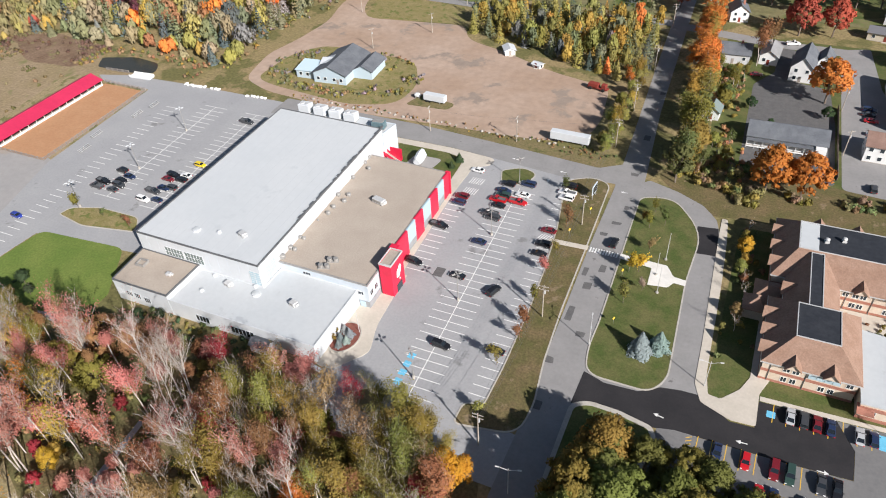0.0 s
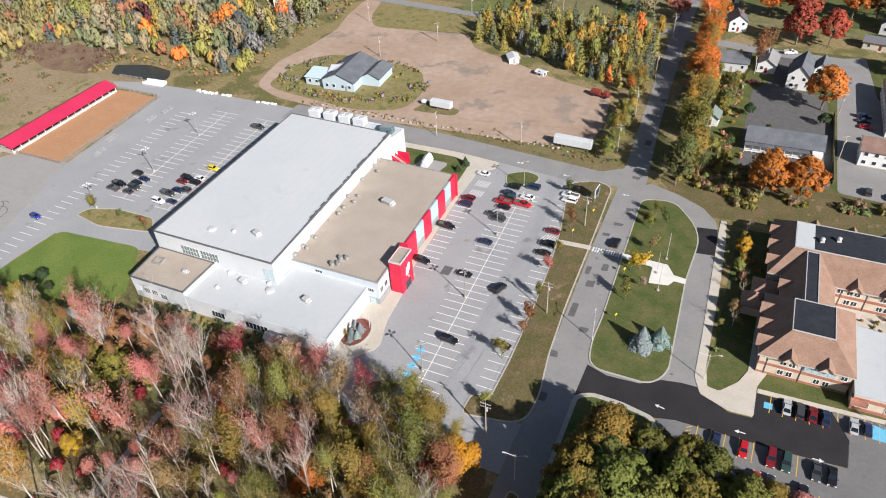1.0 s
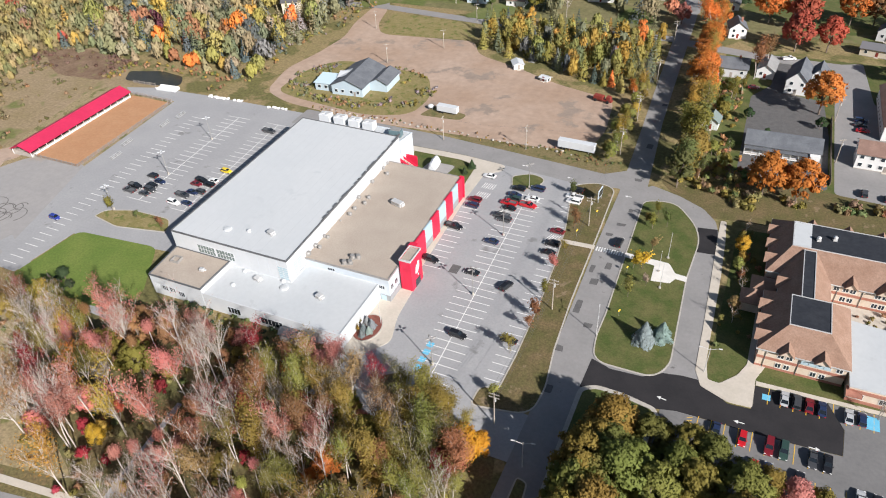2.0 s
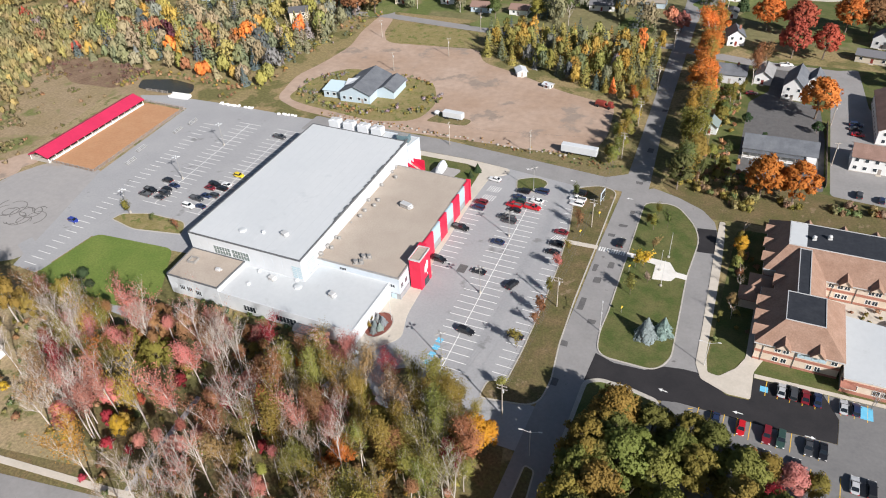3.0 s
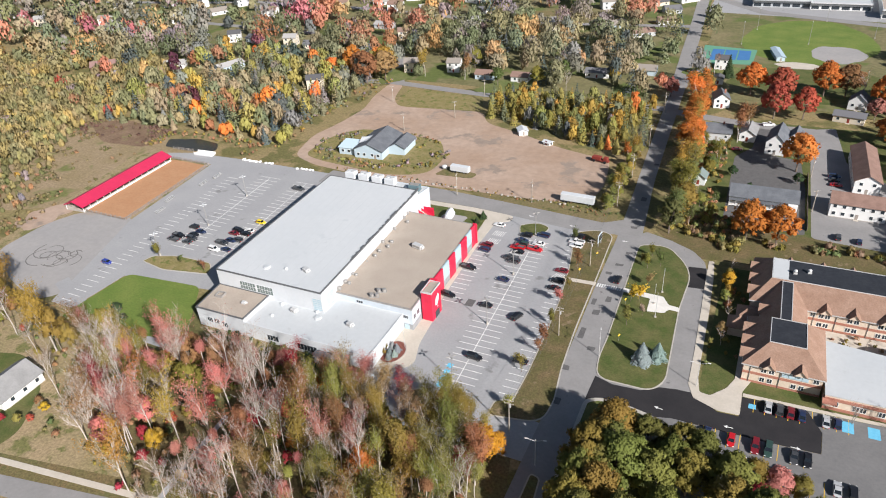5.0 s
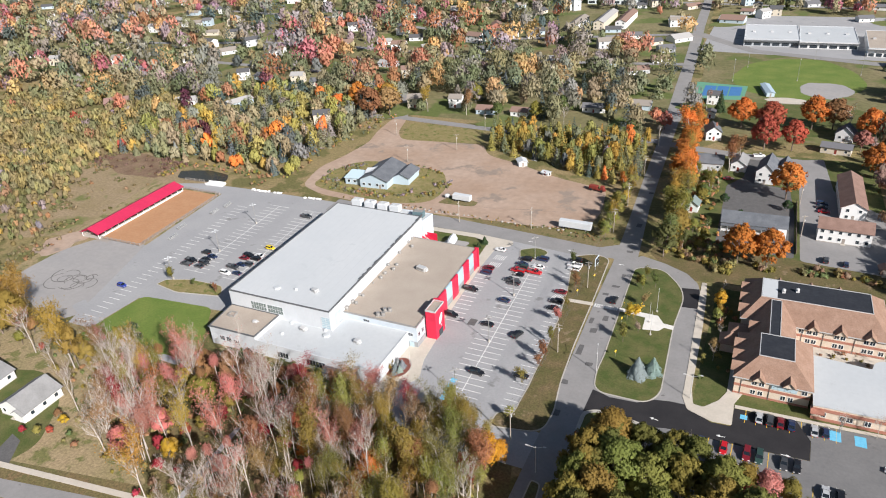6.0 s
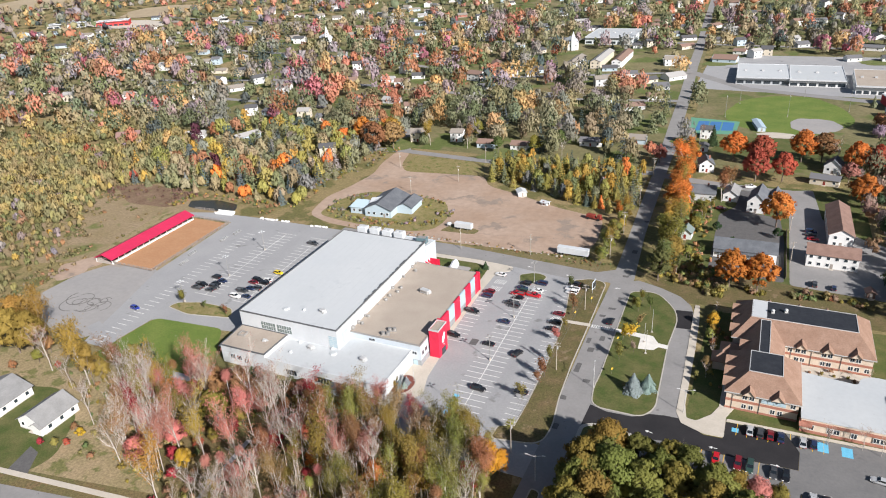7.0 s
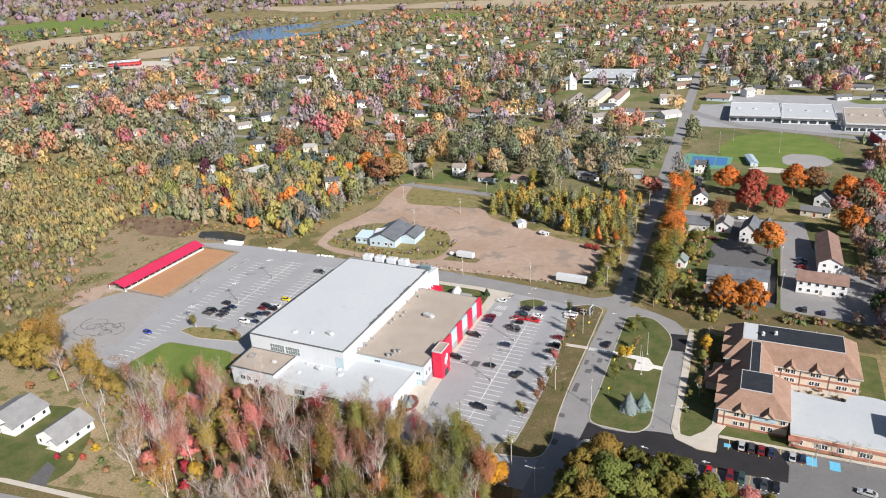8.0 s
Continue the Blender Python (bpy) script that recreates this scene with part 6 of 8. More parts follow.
def utility_pole(x, y, h=10.5, turn=0, arms=1):
    t = thing("utility_pole", x, y, terrain(x, y), turn, "weathered wooden utility pole with crossarm and insulators", "utility pole", "utility poles")
    part("pole", Geo().tube((0, 0, 0), (0, 0, h), 0.16, 0.11, 8, True), M["pole_wood"], t)
    for k in range(arms):
        z = h - 0.5 - k * 1.0
        ca = part("crossarm", Geo().box(-1.2, -0.06, z - 0.06, 1.2, 0.06, z + 0.06), M["pole_wood"], t)
        for u in (-1.1, -0.4, 0.4, 1.1):
            part("insulator", Geo().tube((u, 0, z + 0.06), (u, 0, z + 0.22), 0.05, 0.04, 6, True), M["clad_white"], ca)
    part("transformer", Geo().tube((0.28, 0, h - 2.6), (0.28, 0, h - 1.8), 0.22, 0.22, 10, True), M["metal_light"], t)
    return t


POLES = [(-35.4, 74.0), (-34.4, 113.4), (-35.0, 152), (-35.6, 196), (-35.2, 222), (-34.4, 256), (-35, 300)]
for x, y in POLES:
    utility_pole(x, y, 10.5, 0, 2)
CROSS = [(-97.7, 185.4), (-67.2, 188.6), (-35.6, 196)]
for x, y in CROSS[:2]:
    utility_pole(x, y, 9.6, 90)
for x, y in ((-176, 277), (-133, 264), (-131, 300), (31.2, 214), (30.8, 244), (-150.5, 241), (28, 320)):
    utility_pole(x, y, 9.0, 30)


def cable(pts_a, pts_b, sag=0.9):
    a, b = Vector(pts_a), Vector(pts_b)
    g = Geo()
    last = a
    for i in range(1, 9):
        t = i / 8
        p = a.lerp(b, t)
        p.z -= sag * 4 * t * (1 - t)
        g.tube(last, p, 0.022, 0.022, 3)
        last = p
    return g


for chain, hh, offs in ((POLES, 10.1, (-1.1, -0.4, 0.4, 1.1)), (POLES, 7.6, (0.0,)), (CROSS, 8.8, (0.0,))):
    for (x0, y0), (x1, y1) in zip(chain, chain[1:]):
        for o in offs:
            w = part("overhead_cable", cable((x0 + o, y0, hh), (x1 + o, y1, hh)), M["wire"])
            tagged(w, "thin dark overhead cable between poles", "cable", "overhead cables", "structure")
for x, y in ((-10.6, 145.0), (-10.4, 131.6), (-11.9, 138.2)):
    t = thing("flagpole", x, y, 0.15, 0, "slim white flagpole on the plaza", "flagpole", "flagpoles")
    h = 8.6 if y > 139 or y < 135 else 7
    part("footing", Geo().tube((0, 0, 0), (0, 0, 0.3), 0.4, 0.36, 10, True), M["kerb"], t)
    part("mast", Geo().tube((0, 0, 0.3), (0, 0, h), 0.075, 0.045, 8), M["metal_light"], t)
    part("finial", Geo().ball(0, 0, h + 0.08, 0.1, 0.1, 0.1, 8, 5), M["metal_light"], t)
t = thing("flagpole", -73.6, 92.4, 0.25, 0, "slim white flagpole in the round bed", "flagpole", "flagpoles")
part("mast", Geo().tube((0, 0, 0), (0, 0, 8), 0.075, 0.045, 8), M["metal_light"], t)
part("finial", Geo().ball(0, 0, 8.08, 0.1, 0.1, 0.1, 8, 5), M["metal_light"], t)
t = thing("notice_sign", -35.2, 166, 0.15, 84, "grey twin-post notice board on the verge", "sign")
part("post", Geo().box(-1.5, -0.1, 0, -1.3, 0.1, 3.2), M["metal_grey"], t)
part("post", Geo().box(1.3, -0.1, 0, 1.5, 0.1, 3.2), M["metal_grey"], t)
sb = part("board", Geo().box(-1.9, -0.14, 1.6, 1.9, 0.14, 4.6, 0.05), M["clad_grey"], t)
part("board_face", Geo().box(-1.6, -0.18, 1.9, 1.6, -0.145, 4.3), M["pane"], sb)
for x, y in ((-34, 157.5), (-19.8, 134.6), (-18, 117), (-37, 146)):
    t = thing("road_sign", x, y, 0.1, 60, "small yellow warning sign on a post", "sign", "yellow warning signs")
    part("post", Geo().tube((0, 0, 0), (0, 0, 2.4), 0.03, 0.03, 5), M["metal_grey"], t)
    part("plate", Geo().add([(-.5, -.02, 2.1), (0, -.02, 1.6), (.5, -.02, 2.1), (0, -.02, 2.6), (-.5, .02, 2.1), (0, .02, 1.6), (.5, .02, 2.1), (0, .02, 2.6)], [(0, 1, 2, 3), (7, 6, 5, 4), (0, 4, 5, 1), (1, 5, 6, 2), (2, 6, 7, 3), (3, 7, 4, 0)]), M["paint_yellow"], t)
t = thing("delivery_pallet", -77.4, 78.6, 0.06, -12, "white folded tables on a trolley by the pavement", "trolley")
part("table_stack", Geo().box(-1.6, -0.5, 0.35, 1.6, 0.5, 0.9, 0.05), M["clad_white"], t)
part("trolley", Geo().box(-1.5, -0.45, 0.12, 1.5, 0.45, 0.33), M["metal_grey"], t)
lot3 = bpy.data.objects["school_lot_3"]
for i in range(9):
    stripe(lot3, ("stall_line", 5.3), 88, 122 + i * 2.7, 0, 0.056)
t = thing("rear_shed", -92.5, 79.2, 0.0, 0, "small dark shed against the entrance wing", "shed")
part("wall", Geo().box(-2.4, -1.4, 0, 2.4, 1.4, 2.4), M["clad_white"], t)
part("roof", gable(-2.4, -1.4, 2.4, 1.4, 2.4, 0.9, "x", 0.3), M["shingle_grey"], t)
hf = thing("board_fence", 29.6, 198.5, 0, 90, "dark weathered board fence between two lots", "fence")
for i in range(24):
    part("board", Geo().box(i * 1.95, -0.06, 0.0, i * 1.95 + 1.88, 0.06, 1.8), M["bark_dark"], hf)
part("rail", Geo().box(0, 0.06, 0.5, 46.8, 0.14, 0.62).box(0, 0.06, 1.4, 46.8, 0.14, 1.52), M["bark_dark"], hf)

# ---- trees ----
def quad_mesh(name, verts, quads, material, tint=None, soft=None):
    me = bpy.data.meshes.new(name)
    n, k = len(verts), len(quads)
    me.vertices.add(n)
    me.vertices.foreach_set("co", np.asarray(verts, np.float32).ravel())
    m = len(quads[0])
    me.loops.add(m * k)
    me.loops.foreach_set("vertex_index", np.asarray(quads, np.int32).ravel())
    me.polygons.add(k)
    me.polygons.foreach_set("loop_start", np.arange(0, m * k, m, dtype=np.int32))
    me.materials.append(material)
    if tint is not None:
        at = me.attributes.new("tint", "FLOAT_COLOR", "FACE")
        at.data.foreach_set("color", np.asarray(tint, np.float32).ravel())
    me.update(calc_edges=True)
    if soft is not None:
        me.normals_split_custom_set_from_vertices(soft)
    return me


def rounded_normals(v, outward, share):
    """Leaf normals turned part of the way towards the outside of the crown, so that the crown shades as one round mass."""
    f = v.reshape(-1, 3, 3)
    n = np.cross(f[:, 1] - f[:, 0], f[:, 2] - f[:, 0])
    n /= np.linalg.norm(n, axis=1, keepdims=True) + 1e-9
    o = outward / (np.linalg.norm(outward, axis=1, keepdims=True) + 1e-9)
    turned = (n * o).sum(1) < 0
    f[turned] = f[turned][:, ::-1]
    n[turned] *= -1
    m = n * (1 - share) + o * share
    m /= np.linalg.norm(m, axis=1, keepdims=True) + 1e-9
    return np.repeat(m, 3, axis=0)


def cards(rg, centre, normal, size, loose=0.55):
    """Small bent leaf clumps: one uneven three-cornered card at each centre."""
    n = len(centre)
    nn = normal + rg.normal(0, loose, (n, 3))
    nn /= np.linalg.norm(nn, axis=1, keepdims=True) + 1e-9
    a = np.cross(nn, rg.normal(0, 1, (n, 3)))
    a /= np.linalg.norm(a, axis=1, keepdims=True) + 1e-9
    b = np.cross(nn, a)
    s = size[:, None]
    v = np.empty((n, 3, 3))
    for k, (u, w) in enumerate(((-1.1, -0.75), (1.15, -0.6), (0.0, 1.25))):
        j = rg.uniform(0.6, 1.25, (n, 2))
        v[:, k] = centre + a * s * (u * j[:, :1]) + b * s * (w * j[:, 1:]) + nn * s * rg.uniform(-0.35, 0.35, (n, 1))
    return v.reshape(-1, 3)


BALLS = {}


def ball(level):
    """Unit ball of 20 or 80 faces."""
    if level not in BALLS:
        bm = bmesh.new()
        bmesh.ops.create_icosphere(bm, subdivisions=level, radius=1.0)
        bm.verts.ensure_lookup_table()
        v = np.array([q.co for q in bm.verts])
        f = np.array([[q.index for q in face.verts] for face in bm.faces])
        bm.free()
        BALLS[level] = v, f
    return BALLS[level]


def lobed_crown(rg, n, r, h, lobes, size, level=1, upright=1.0, inner=0.66):
    """A crown of radius r and height h from height 0: boughs as lumps of foliage, each with n / lobes leaf clumps on it.
    Gives corners (three a face) and shading normals. With level 0 it is leaf clumps alone."""
    k = np.arange(lobes) + 0.5
    w = 2.399963 * k + rg.uniform(0, 6.28)
    up = np.clip(1.0 - 1.75 * k / lobes + rg.uniform(-0.2, 0.2, lobes), -0.8, 1.0)
    side = np.sqrt(1 - up ** 2 * 0.98) * np.clip(1 - 0.35 * up, 0, 1.1)
    rad = r * np.clip(1.3 / math.sqrt(lobes), 0.2, 0.6) * rg.uniform(0.6, 1.35, lobes)
    reach = rg.uniform(0.6, 1.2, lobes)
    cs = np.stack((np.cos(w) * side * (r - rad) * reach, np.sin(w) * side * (r - rad) * reach, 0.5 * h + up * (0.5 * h - rad * 0.7) * rg.uniform(0.8, 1.05, lobes)), 1)
    pick = rg.choice(lobes, n, p=rad ** 2 / (rad ** 2).sum())
    d = rg.normal(0, 1, (n, 3))
    d /= np.linalg.norm(d, axis=1, keepdims=True)
    d[:, 2] = np.where(d[:, 2] < -0.5, -d[:, 2], d[:, 2])
    p = cs[pick] + d * (rad[pick] * rg.uniform(0.68, 1.22, n))[:, None]
    v = cards(rg, p, d, rg.uniform(0.45, 1.6, n) * size, 0.5)
    if upright != 1.0:
        v = (v.reshape(-1, 3, 3) - p[:, None]) * np.array((0.75, 0.75, upright)) + p[:, None]
        v = v.reshape(-1, 3)
    mid = np.array((0, 0, 0.38 * h))
    o = p - mid
    o /= np.linalg.norm(o, axis=1, keepdims=True) + 1e-6
    nn = rounded_normals(v, 0.3 * d + 0.9 * o, 0.6)
    if not level:
        return v, nn
    bv, bf = ball(level)
    lump = 1 + 0.16 * np.sin(rg.uniform(0, 6.28, (lobes, 1)) + 3.7 * bv[:, 0] + 2.9 * bv[:, 2]) * np.sin(rg.uniform(0, 6.28, (lobes, 1)) + 3.1 * bv[:, 1])
    hull = (cs[:, None] + bv[None] * (rad[:, None] * inner * lump)[:, :, None])[:, bf].reshape(-1, 3)
    hn = np.broadcast_to(bv[bf], (lobes,) + bv[bf].shape).reshape(-1, 3)
    ho = hull - mid
    ho = ho / (np.linalg.norm(ho, axis=1, keepdims=True) + 1e-6)
    hn = 0.22 * hn + 0.9 * ho
    hn /= np.linalg.norm(hn, axis=1, keepdims=True) + 1e-6
    return np.concatenate((v, hull)), np.concatenate((nn, hn))


def broadleaf(seed, h, r, base, n, size, lobes=9, inner=0.7):
    rg = np.random.RandomState(seed)
    v, nn = lobed_crown(rg, n, r, h - base, lobes, size, 1, 1.0, inner)
    v[:, 2] += base
    return v, np.arange(len(v)).reshape(-1, 3), nn


def conifer(seed, h, r, base, n, size):
    rg = np.random.RandomState(seed)
    t = rg.uniform(0, 1, n) ** 1.35
    tier = np.floor(t * 11) / 11 + rg.uniform(0, 0.05, n)
    w = rg.uniform(0, 2 * math.pi, n)
    rr = r * (1 - tier) * rg.uniform(0.55, 1.06, n) * (1 + 0.16 * np.sin(5 * w + 9 * tier))
    z = base + (h - base) * tier - 0.22 * rr
    p = np.stack((rr * np.cos(w), rr * np.sin(w), z), 1)
    d = np.stack((np.cos(w), np.sin(w), np.full(n, 0.75)), 1)
    v = cards(rg, p, d * 1.4, rg.uniform(0.6, 1.2, n) * size * (1.1 - 0.6 * tier))
    return v, np.arange(3 * n).reshape(-1, 3)


def bare_frame(seed, h, spread, limbs, stems=1, twigs=5, thick=0.15, levels=3):
    """Trunk, limbs and twigs; also the twig ends, where leaves sit."""
    rg = random.Random(seed)
    g = Geo()
    tips = []

    def grow(p, d, length, r, depth):
        bends = 3 if depth < 2 else 1
        q = Vector(p)
        dd = Vector(d)
        for i in range(bends):
            e = q + dd * (length / bends)
            r1 = r * (1 - 0.3 * (i + 1) / bends) if depth < 2 else r * 0.5
            g.tube(q, e, r * (1 - 0.3 * i / bends), r1, 5 if depth == 0 else 3)
            if depth < levels:
                cnt = (limbs if depth == 0 else twigs if depth == 1 else 3)
                for k in range(cnt):
                    if depth == 0 and i == 0:
                        continue
                    if rg.random() < (0.55 if depth == 0 else 0.62 if depth == 1 else 0.8):
                        w = rg.uniform(0, 6.283)
                        side = Vector((math.cos(w), math.sin(w), rg.uniform(0.35, 1.2)))
                        nd = (dd * rg.uniform(0.35, 0.9) + side * spread).normalized()
                        f = rg.random()
                        grow(q.lerp(e, f), nd, length * rg.uniform(0.34, 0.58), max(0.017, r1 * rg.uniform(0.32, 0.55)), depth + 1)
            q = e
            dd = (dd + Vector((rg.uniform(-.16, .16), rg.uniform(-.16, .16), rg.uniform(0, .12)))).normalized()
        tips.append(tuple(q))

    for s in range(stems):
        w = rg.uniform(0, 6.283)
        lean = Vector((math.cos(w) * 0.13 * (stems > 1 or 0.4), math.sin(w) * 0.13 * (stems > 1 or 0.4), 1)).normalized()
        grow((0.3 * math.cos(w) * (stems > 1), 0.3 * math.sin(w) * (stems > 1), -0.1), lean, h * rg.uniform(0.78, 0.95), thick, 0)
    return g, np.array(tips)


PROTO = {}


def tips_crown(rg, tips, n, loose, lo, hi, up=0.0):
    p = tips[rg.choice(len(tips), n)] + rg.normal(0, loose, (n, 3))
    v = cards(rg, p, rg.normal(0, 1, (n, 3)) + np.array((0, 0, up)), rg.uniform(lo, hi, n))
    return v, np.arange(3 * n).reshape(-1, 3), rounded_normals(v, p - np.median(p, axis=0) * np.array((1, 1, 0.9)), 0.5)


def tree_proto(kind, i, coarse=False):
    """Trunk mesh and crown mesh; small or far trees get fewer, larger leaf clumps."""
    key = (kind, i, coarse)
    if key in PROTO:
        return PROTO[key]
    seed = 100 + 17 * i + {"bare": 1, "sparse": 2, "maple": 3, "oak": 4, "spruce": 5, "poplar": 6, "sapling": 7, "pine": 8}[kind]
    rg = np.random.RandomState(seed)
    q, w = (0.45, 1.45) if coarse else (1.0, 1.0)
    bark = "bark_pale" if kind in ("bare", "sparse", "poplar") else "bark_dark"
    if kind == "bare":
        g, tips = bare_frame(seed, 12.5, 0.58, 6, 1 + (i % 3) // 2, 8, 0.15, 2 if coarse else 3)
        crown = tips_crown(rg, tips, int(520 * q), 0.3, 0.05 * w, 0.12 * w)
    elif kind == "sparse":
        g, tips = bare_frame(seed, 12.5, 0.58, 5, 1, 7, 0.15, 2 if coarse else 3)
        crown = tips_crown(rg, tips, int(2500 * q), 0.5, 0.075 * w, 0.165 * w, 0.6)
    elif kind == "maple":
        g, tips = bare_frame(seed, 9.5, 0.7, 4, 1, 4, 0.2, 2)
        crown = broadleaf(seed, 11.5, 4.3, 2.2, int(3000 * q), 0.175 * w, 15, 0.7)
    elif kind == "oak":
        g, tips = bare_frame(seed, 9.0, 0.9, 5, 1, 3, 0.26, 2)
        crown = broadleaf(seed, 12.0, 5.0, 2.4, int(5400 * q), 0.19 * w, 48, 0.64)
    elif kind == "poplar":
        g, tips = bare_frame(seed, 13, 0.3, 4, 1, 4, 0.16, 2 if coarse else 3)
        crown = tips_crown(rg, tips, int(4000 * q), 0.7, 0.09 * w, 0.18 * w, 0.6)
    elif kind == "spruce":
        g = Geo().tube((0, 0, -0.1), (0, 0, 6.2), 0.16, 0.03, 6)
        crown = conifer(seed, 6.2, 3.0, 0.2, 3400, 0.24)
    elif kind == "pine":
        g = Geo().tube((0, 0, -0.1), (0, 0, 12), 0.2, 0.03, 6)
        crown = conifer(seed, 12.5, 3.1, 1.0, 2000, 0.4)
    else:
        g, tips = bare_frame(seed, 4.6, 0.5, 4, 1, 4, 0.07)
        crown = tips_crown(rg, tips, 620, 0.35, 0.1, 0.22)
    PROTO[key] = (g.mesh("trunk", M[bark]), quad_mesh("crown", crown[0], crown[1], M["leaf"], None, crown[2] if len(crown) > 2 else None))
    return PROTO[key]


TINT = {"amber": (0.60, 0.27, 0.03), "olive": (0.215, 0.18, 0.043), "yellow-green": (0.25, 0.235, 0.065), "green": (0.12, 0.15, 0.05), "dark green": (0.05, 0.078, 0.036), "orange": (0.55, 0.19, 0.045), "red": (0.40, 0.095, 0.06), "rust": (0.29, 0.145, 0.07), "pink-red": (0.47, 0.185, 0.155), "yellow": (0.52, 0.34, 0.04), "brown": (0.31, 0.19, 0.09), "dusky": (0.31, 0.215, 0.165), "crimson": (0.33, 0.04, 0.05), "blue-green": (0.27, 0.31, 0.31), "gold": (0.39, 0.25, 0.055), "oak green": (0.148, 0.155, 0.042), "oak olive": (0.235, 0.187, 0.045), "oak gold": (0.30, 0.20, 0.05)}
KIND = {"bare": ("bare_tree", "leafless pale-barked tree with a few {} leaves", "tree"), "sparse": ("birch_tree", "thin pale-trunked tree with sparse {} leaves", "tree"), "maple": ("maple_tree", "maple tree in {} autumn leaf", "tree"),
        "oak": ("oak_tree", "broad oak with a dense {} crown", "tree"), "poplar": ("poplar_tree", "tall poplar with airy {} leaves", "tree"), "spruce": ("spruce_tree", "conical spruce with {} needles", "tree"), "pine": ("pine_tree", "tall pine with {} needles", "tree"), "sapling": ("young_tree", "young planted tree with thin {} leaves", "tree")}


def tree(kind, x, y, s, tint, rng, group, variants=4, z=None, tall=1.0):
    trunk, crown = tree_proto(kind, rng.randrange(variants), s < 0.55 or y > 180)
    nm, lab, cat = KIND[kind]
    t = thing(nm, x, y, terrain(x, y) if z is None else z, rng.uniform(0, 360), lab.format(tint), cat, group)
    t.scale = (s * rng.uniform(.9, 1.1), s * rng.uniform(.9, 1.1), s * tall)
    new_t = part("trunk", trunk, None, t)
    c = part("crown", crown, None, t)
    r, g, b = TINT[tint]
    k = rng.uniform(0.8, 1.2)
    c.color = (min(1, r * k * rng.uniform(.9, 1.1)), g * k * rng.uniform(.9, 1.1), b * k, 1)
    return t


def weighted(rng, table):
    return rng.choices([a for a, _ in table], [b for _, b in table])[0]


# the bare woods in front of the arena
rw = random.Random(21)


def wood_edge(x):
    return 60 if x < -140 else 68.5 if x < -114 else 71 if x < -82 else 74 if x < -66 else 73 if x < -44 else 66.5


yy = 20.0
while yy < 79:
    xx = -166 + rw.uniform(0, 4)
    while xx < -33:
        x, y = xx + rw.uniform(-2.3, 2.3), yy + rw.uniform(-2.1, 2.1)
        xx += 4.6
        gap = wood_edge(x) - y
        if gap < 0 or (x < -143 and y < 47) or (x < -150) or (x < -132 and y < 34) or (x < -118 and y < 27) or (x > -37 and y > 62):
            continue
        if abs(x + 101.6 + (y - 22) * 0.12) < 3.4 and y < 50 or (-130 < x < -104 and y < 39 and rw.random() < 0.6):
            continue
        if rw.random() < (0.16 if x > -100 else 0.36 if y < 42 else 0.18):
            continue
        u = (x + 158) / 125
        if u < 0.62:
            kind = weighted(rw, [("bare", 5.2), ("sparse", 5.0), ("maple", 2.8)])
            tint = weighted(rw, [("pink-red", 4.6), ("rust", 3.2), ("olive", 1.6), ("crimson", 1.2), ("red", 1.0), ("brown", 1.4), ("gold", 1.0), ("orange", .9), ("oak olive", 2)]) if kind != "bare" else weighted(rw, [("dusky", 4), ("pink-red", 4), ("brown", 2)])
            s = rw.uniform(0.8, 1.1) if kind != "maple" else rw.uniform(0.36, 0.74)
        elif u < 0.8:
            kind = weighted(rw, [("bare", 4.6), ("sparse", 4), ("maple", 2.6), ("poplar", 1.0)])
            tint = weighted(rw, [("brown", 2), ("rust", 3), ("oak olive", 2.6), ("yellow-green", 1), ("orange", 1), ("crimson", .8), ("pink-red", 3)])
            s = rw.uniform(0.72, 1.02) if kind != "maple" else rw.uniform(0.45, 0.75)
        else:
            kind = weighted(rw, [("poplar", 1.6), ("sparse", 6), ("maple", .6), ("bare", 1.2)])
            tint = weighted(rw, [("oak olive", 5), ("yellow-green", 3.4), ("rust", 1.4), ("gold", 1.6), ("brown", 1)])
            s = rw.uniform(0.75, 1.05) if kind != "maple" else rw.uniform(0.55, 0.8)
        if tint == "crimson" and kind == "maple":
            s = min(s, 0.44)
        tree(kind, x, y, s * (0.78 if gap < 7 else 1), tint, rw, "trees of the front woods", tall=1.0 if kind == "maple" else 1.15 if gap < 7 else 1.3 if u > 0.8 else 1.42)
    yy += 4.6
for x, y, s, tint, kind in ((-37.5, 62, 1.05, "amber", "maple"), (-35.2, 65, 0.7, "amber", "maple"), (-39.5, 57, 0.8, "crimson", "maple"), (-43, 67, 1.0, "oak olive", "poplar"), (-48, 69, 1.05, "yellow-green", "poplar"), (-46, 63, 1.05, "oak olive", "poplar"), (-51, 64, 1.0, "oak olive", "poplar"), (-41, 62, 1.0, "yellow-green", "poplar"), (-41, 58, 0.7, "pink-red", "maple"), (-121, 42, 0.85, "pink-red", "maple"), (-127, 33, 0.8, "pink-red", "maple"), (-108, 62, 0.6, "pink-red", "maple"), (-131, 69, 0.6, "rust", "oak"), (-104, 72, 0.5, "rust", "oak")):
    tree(kind, x, y, s, tint, rw, "trees of the front woods")
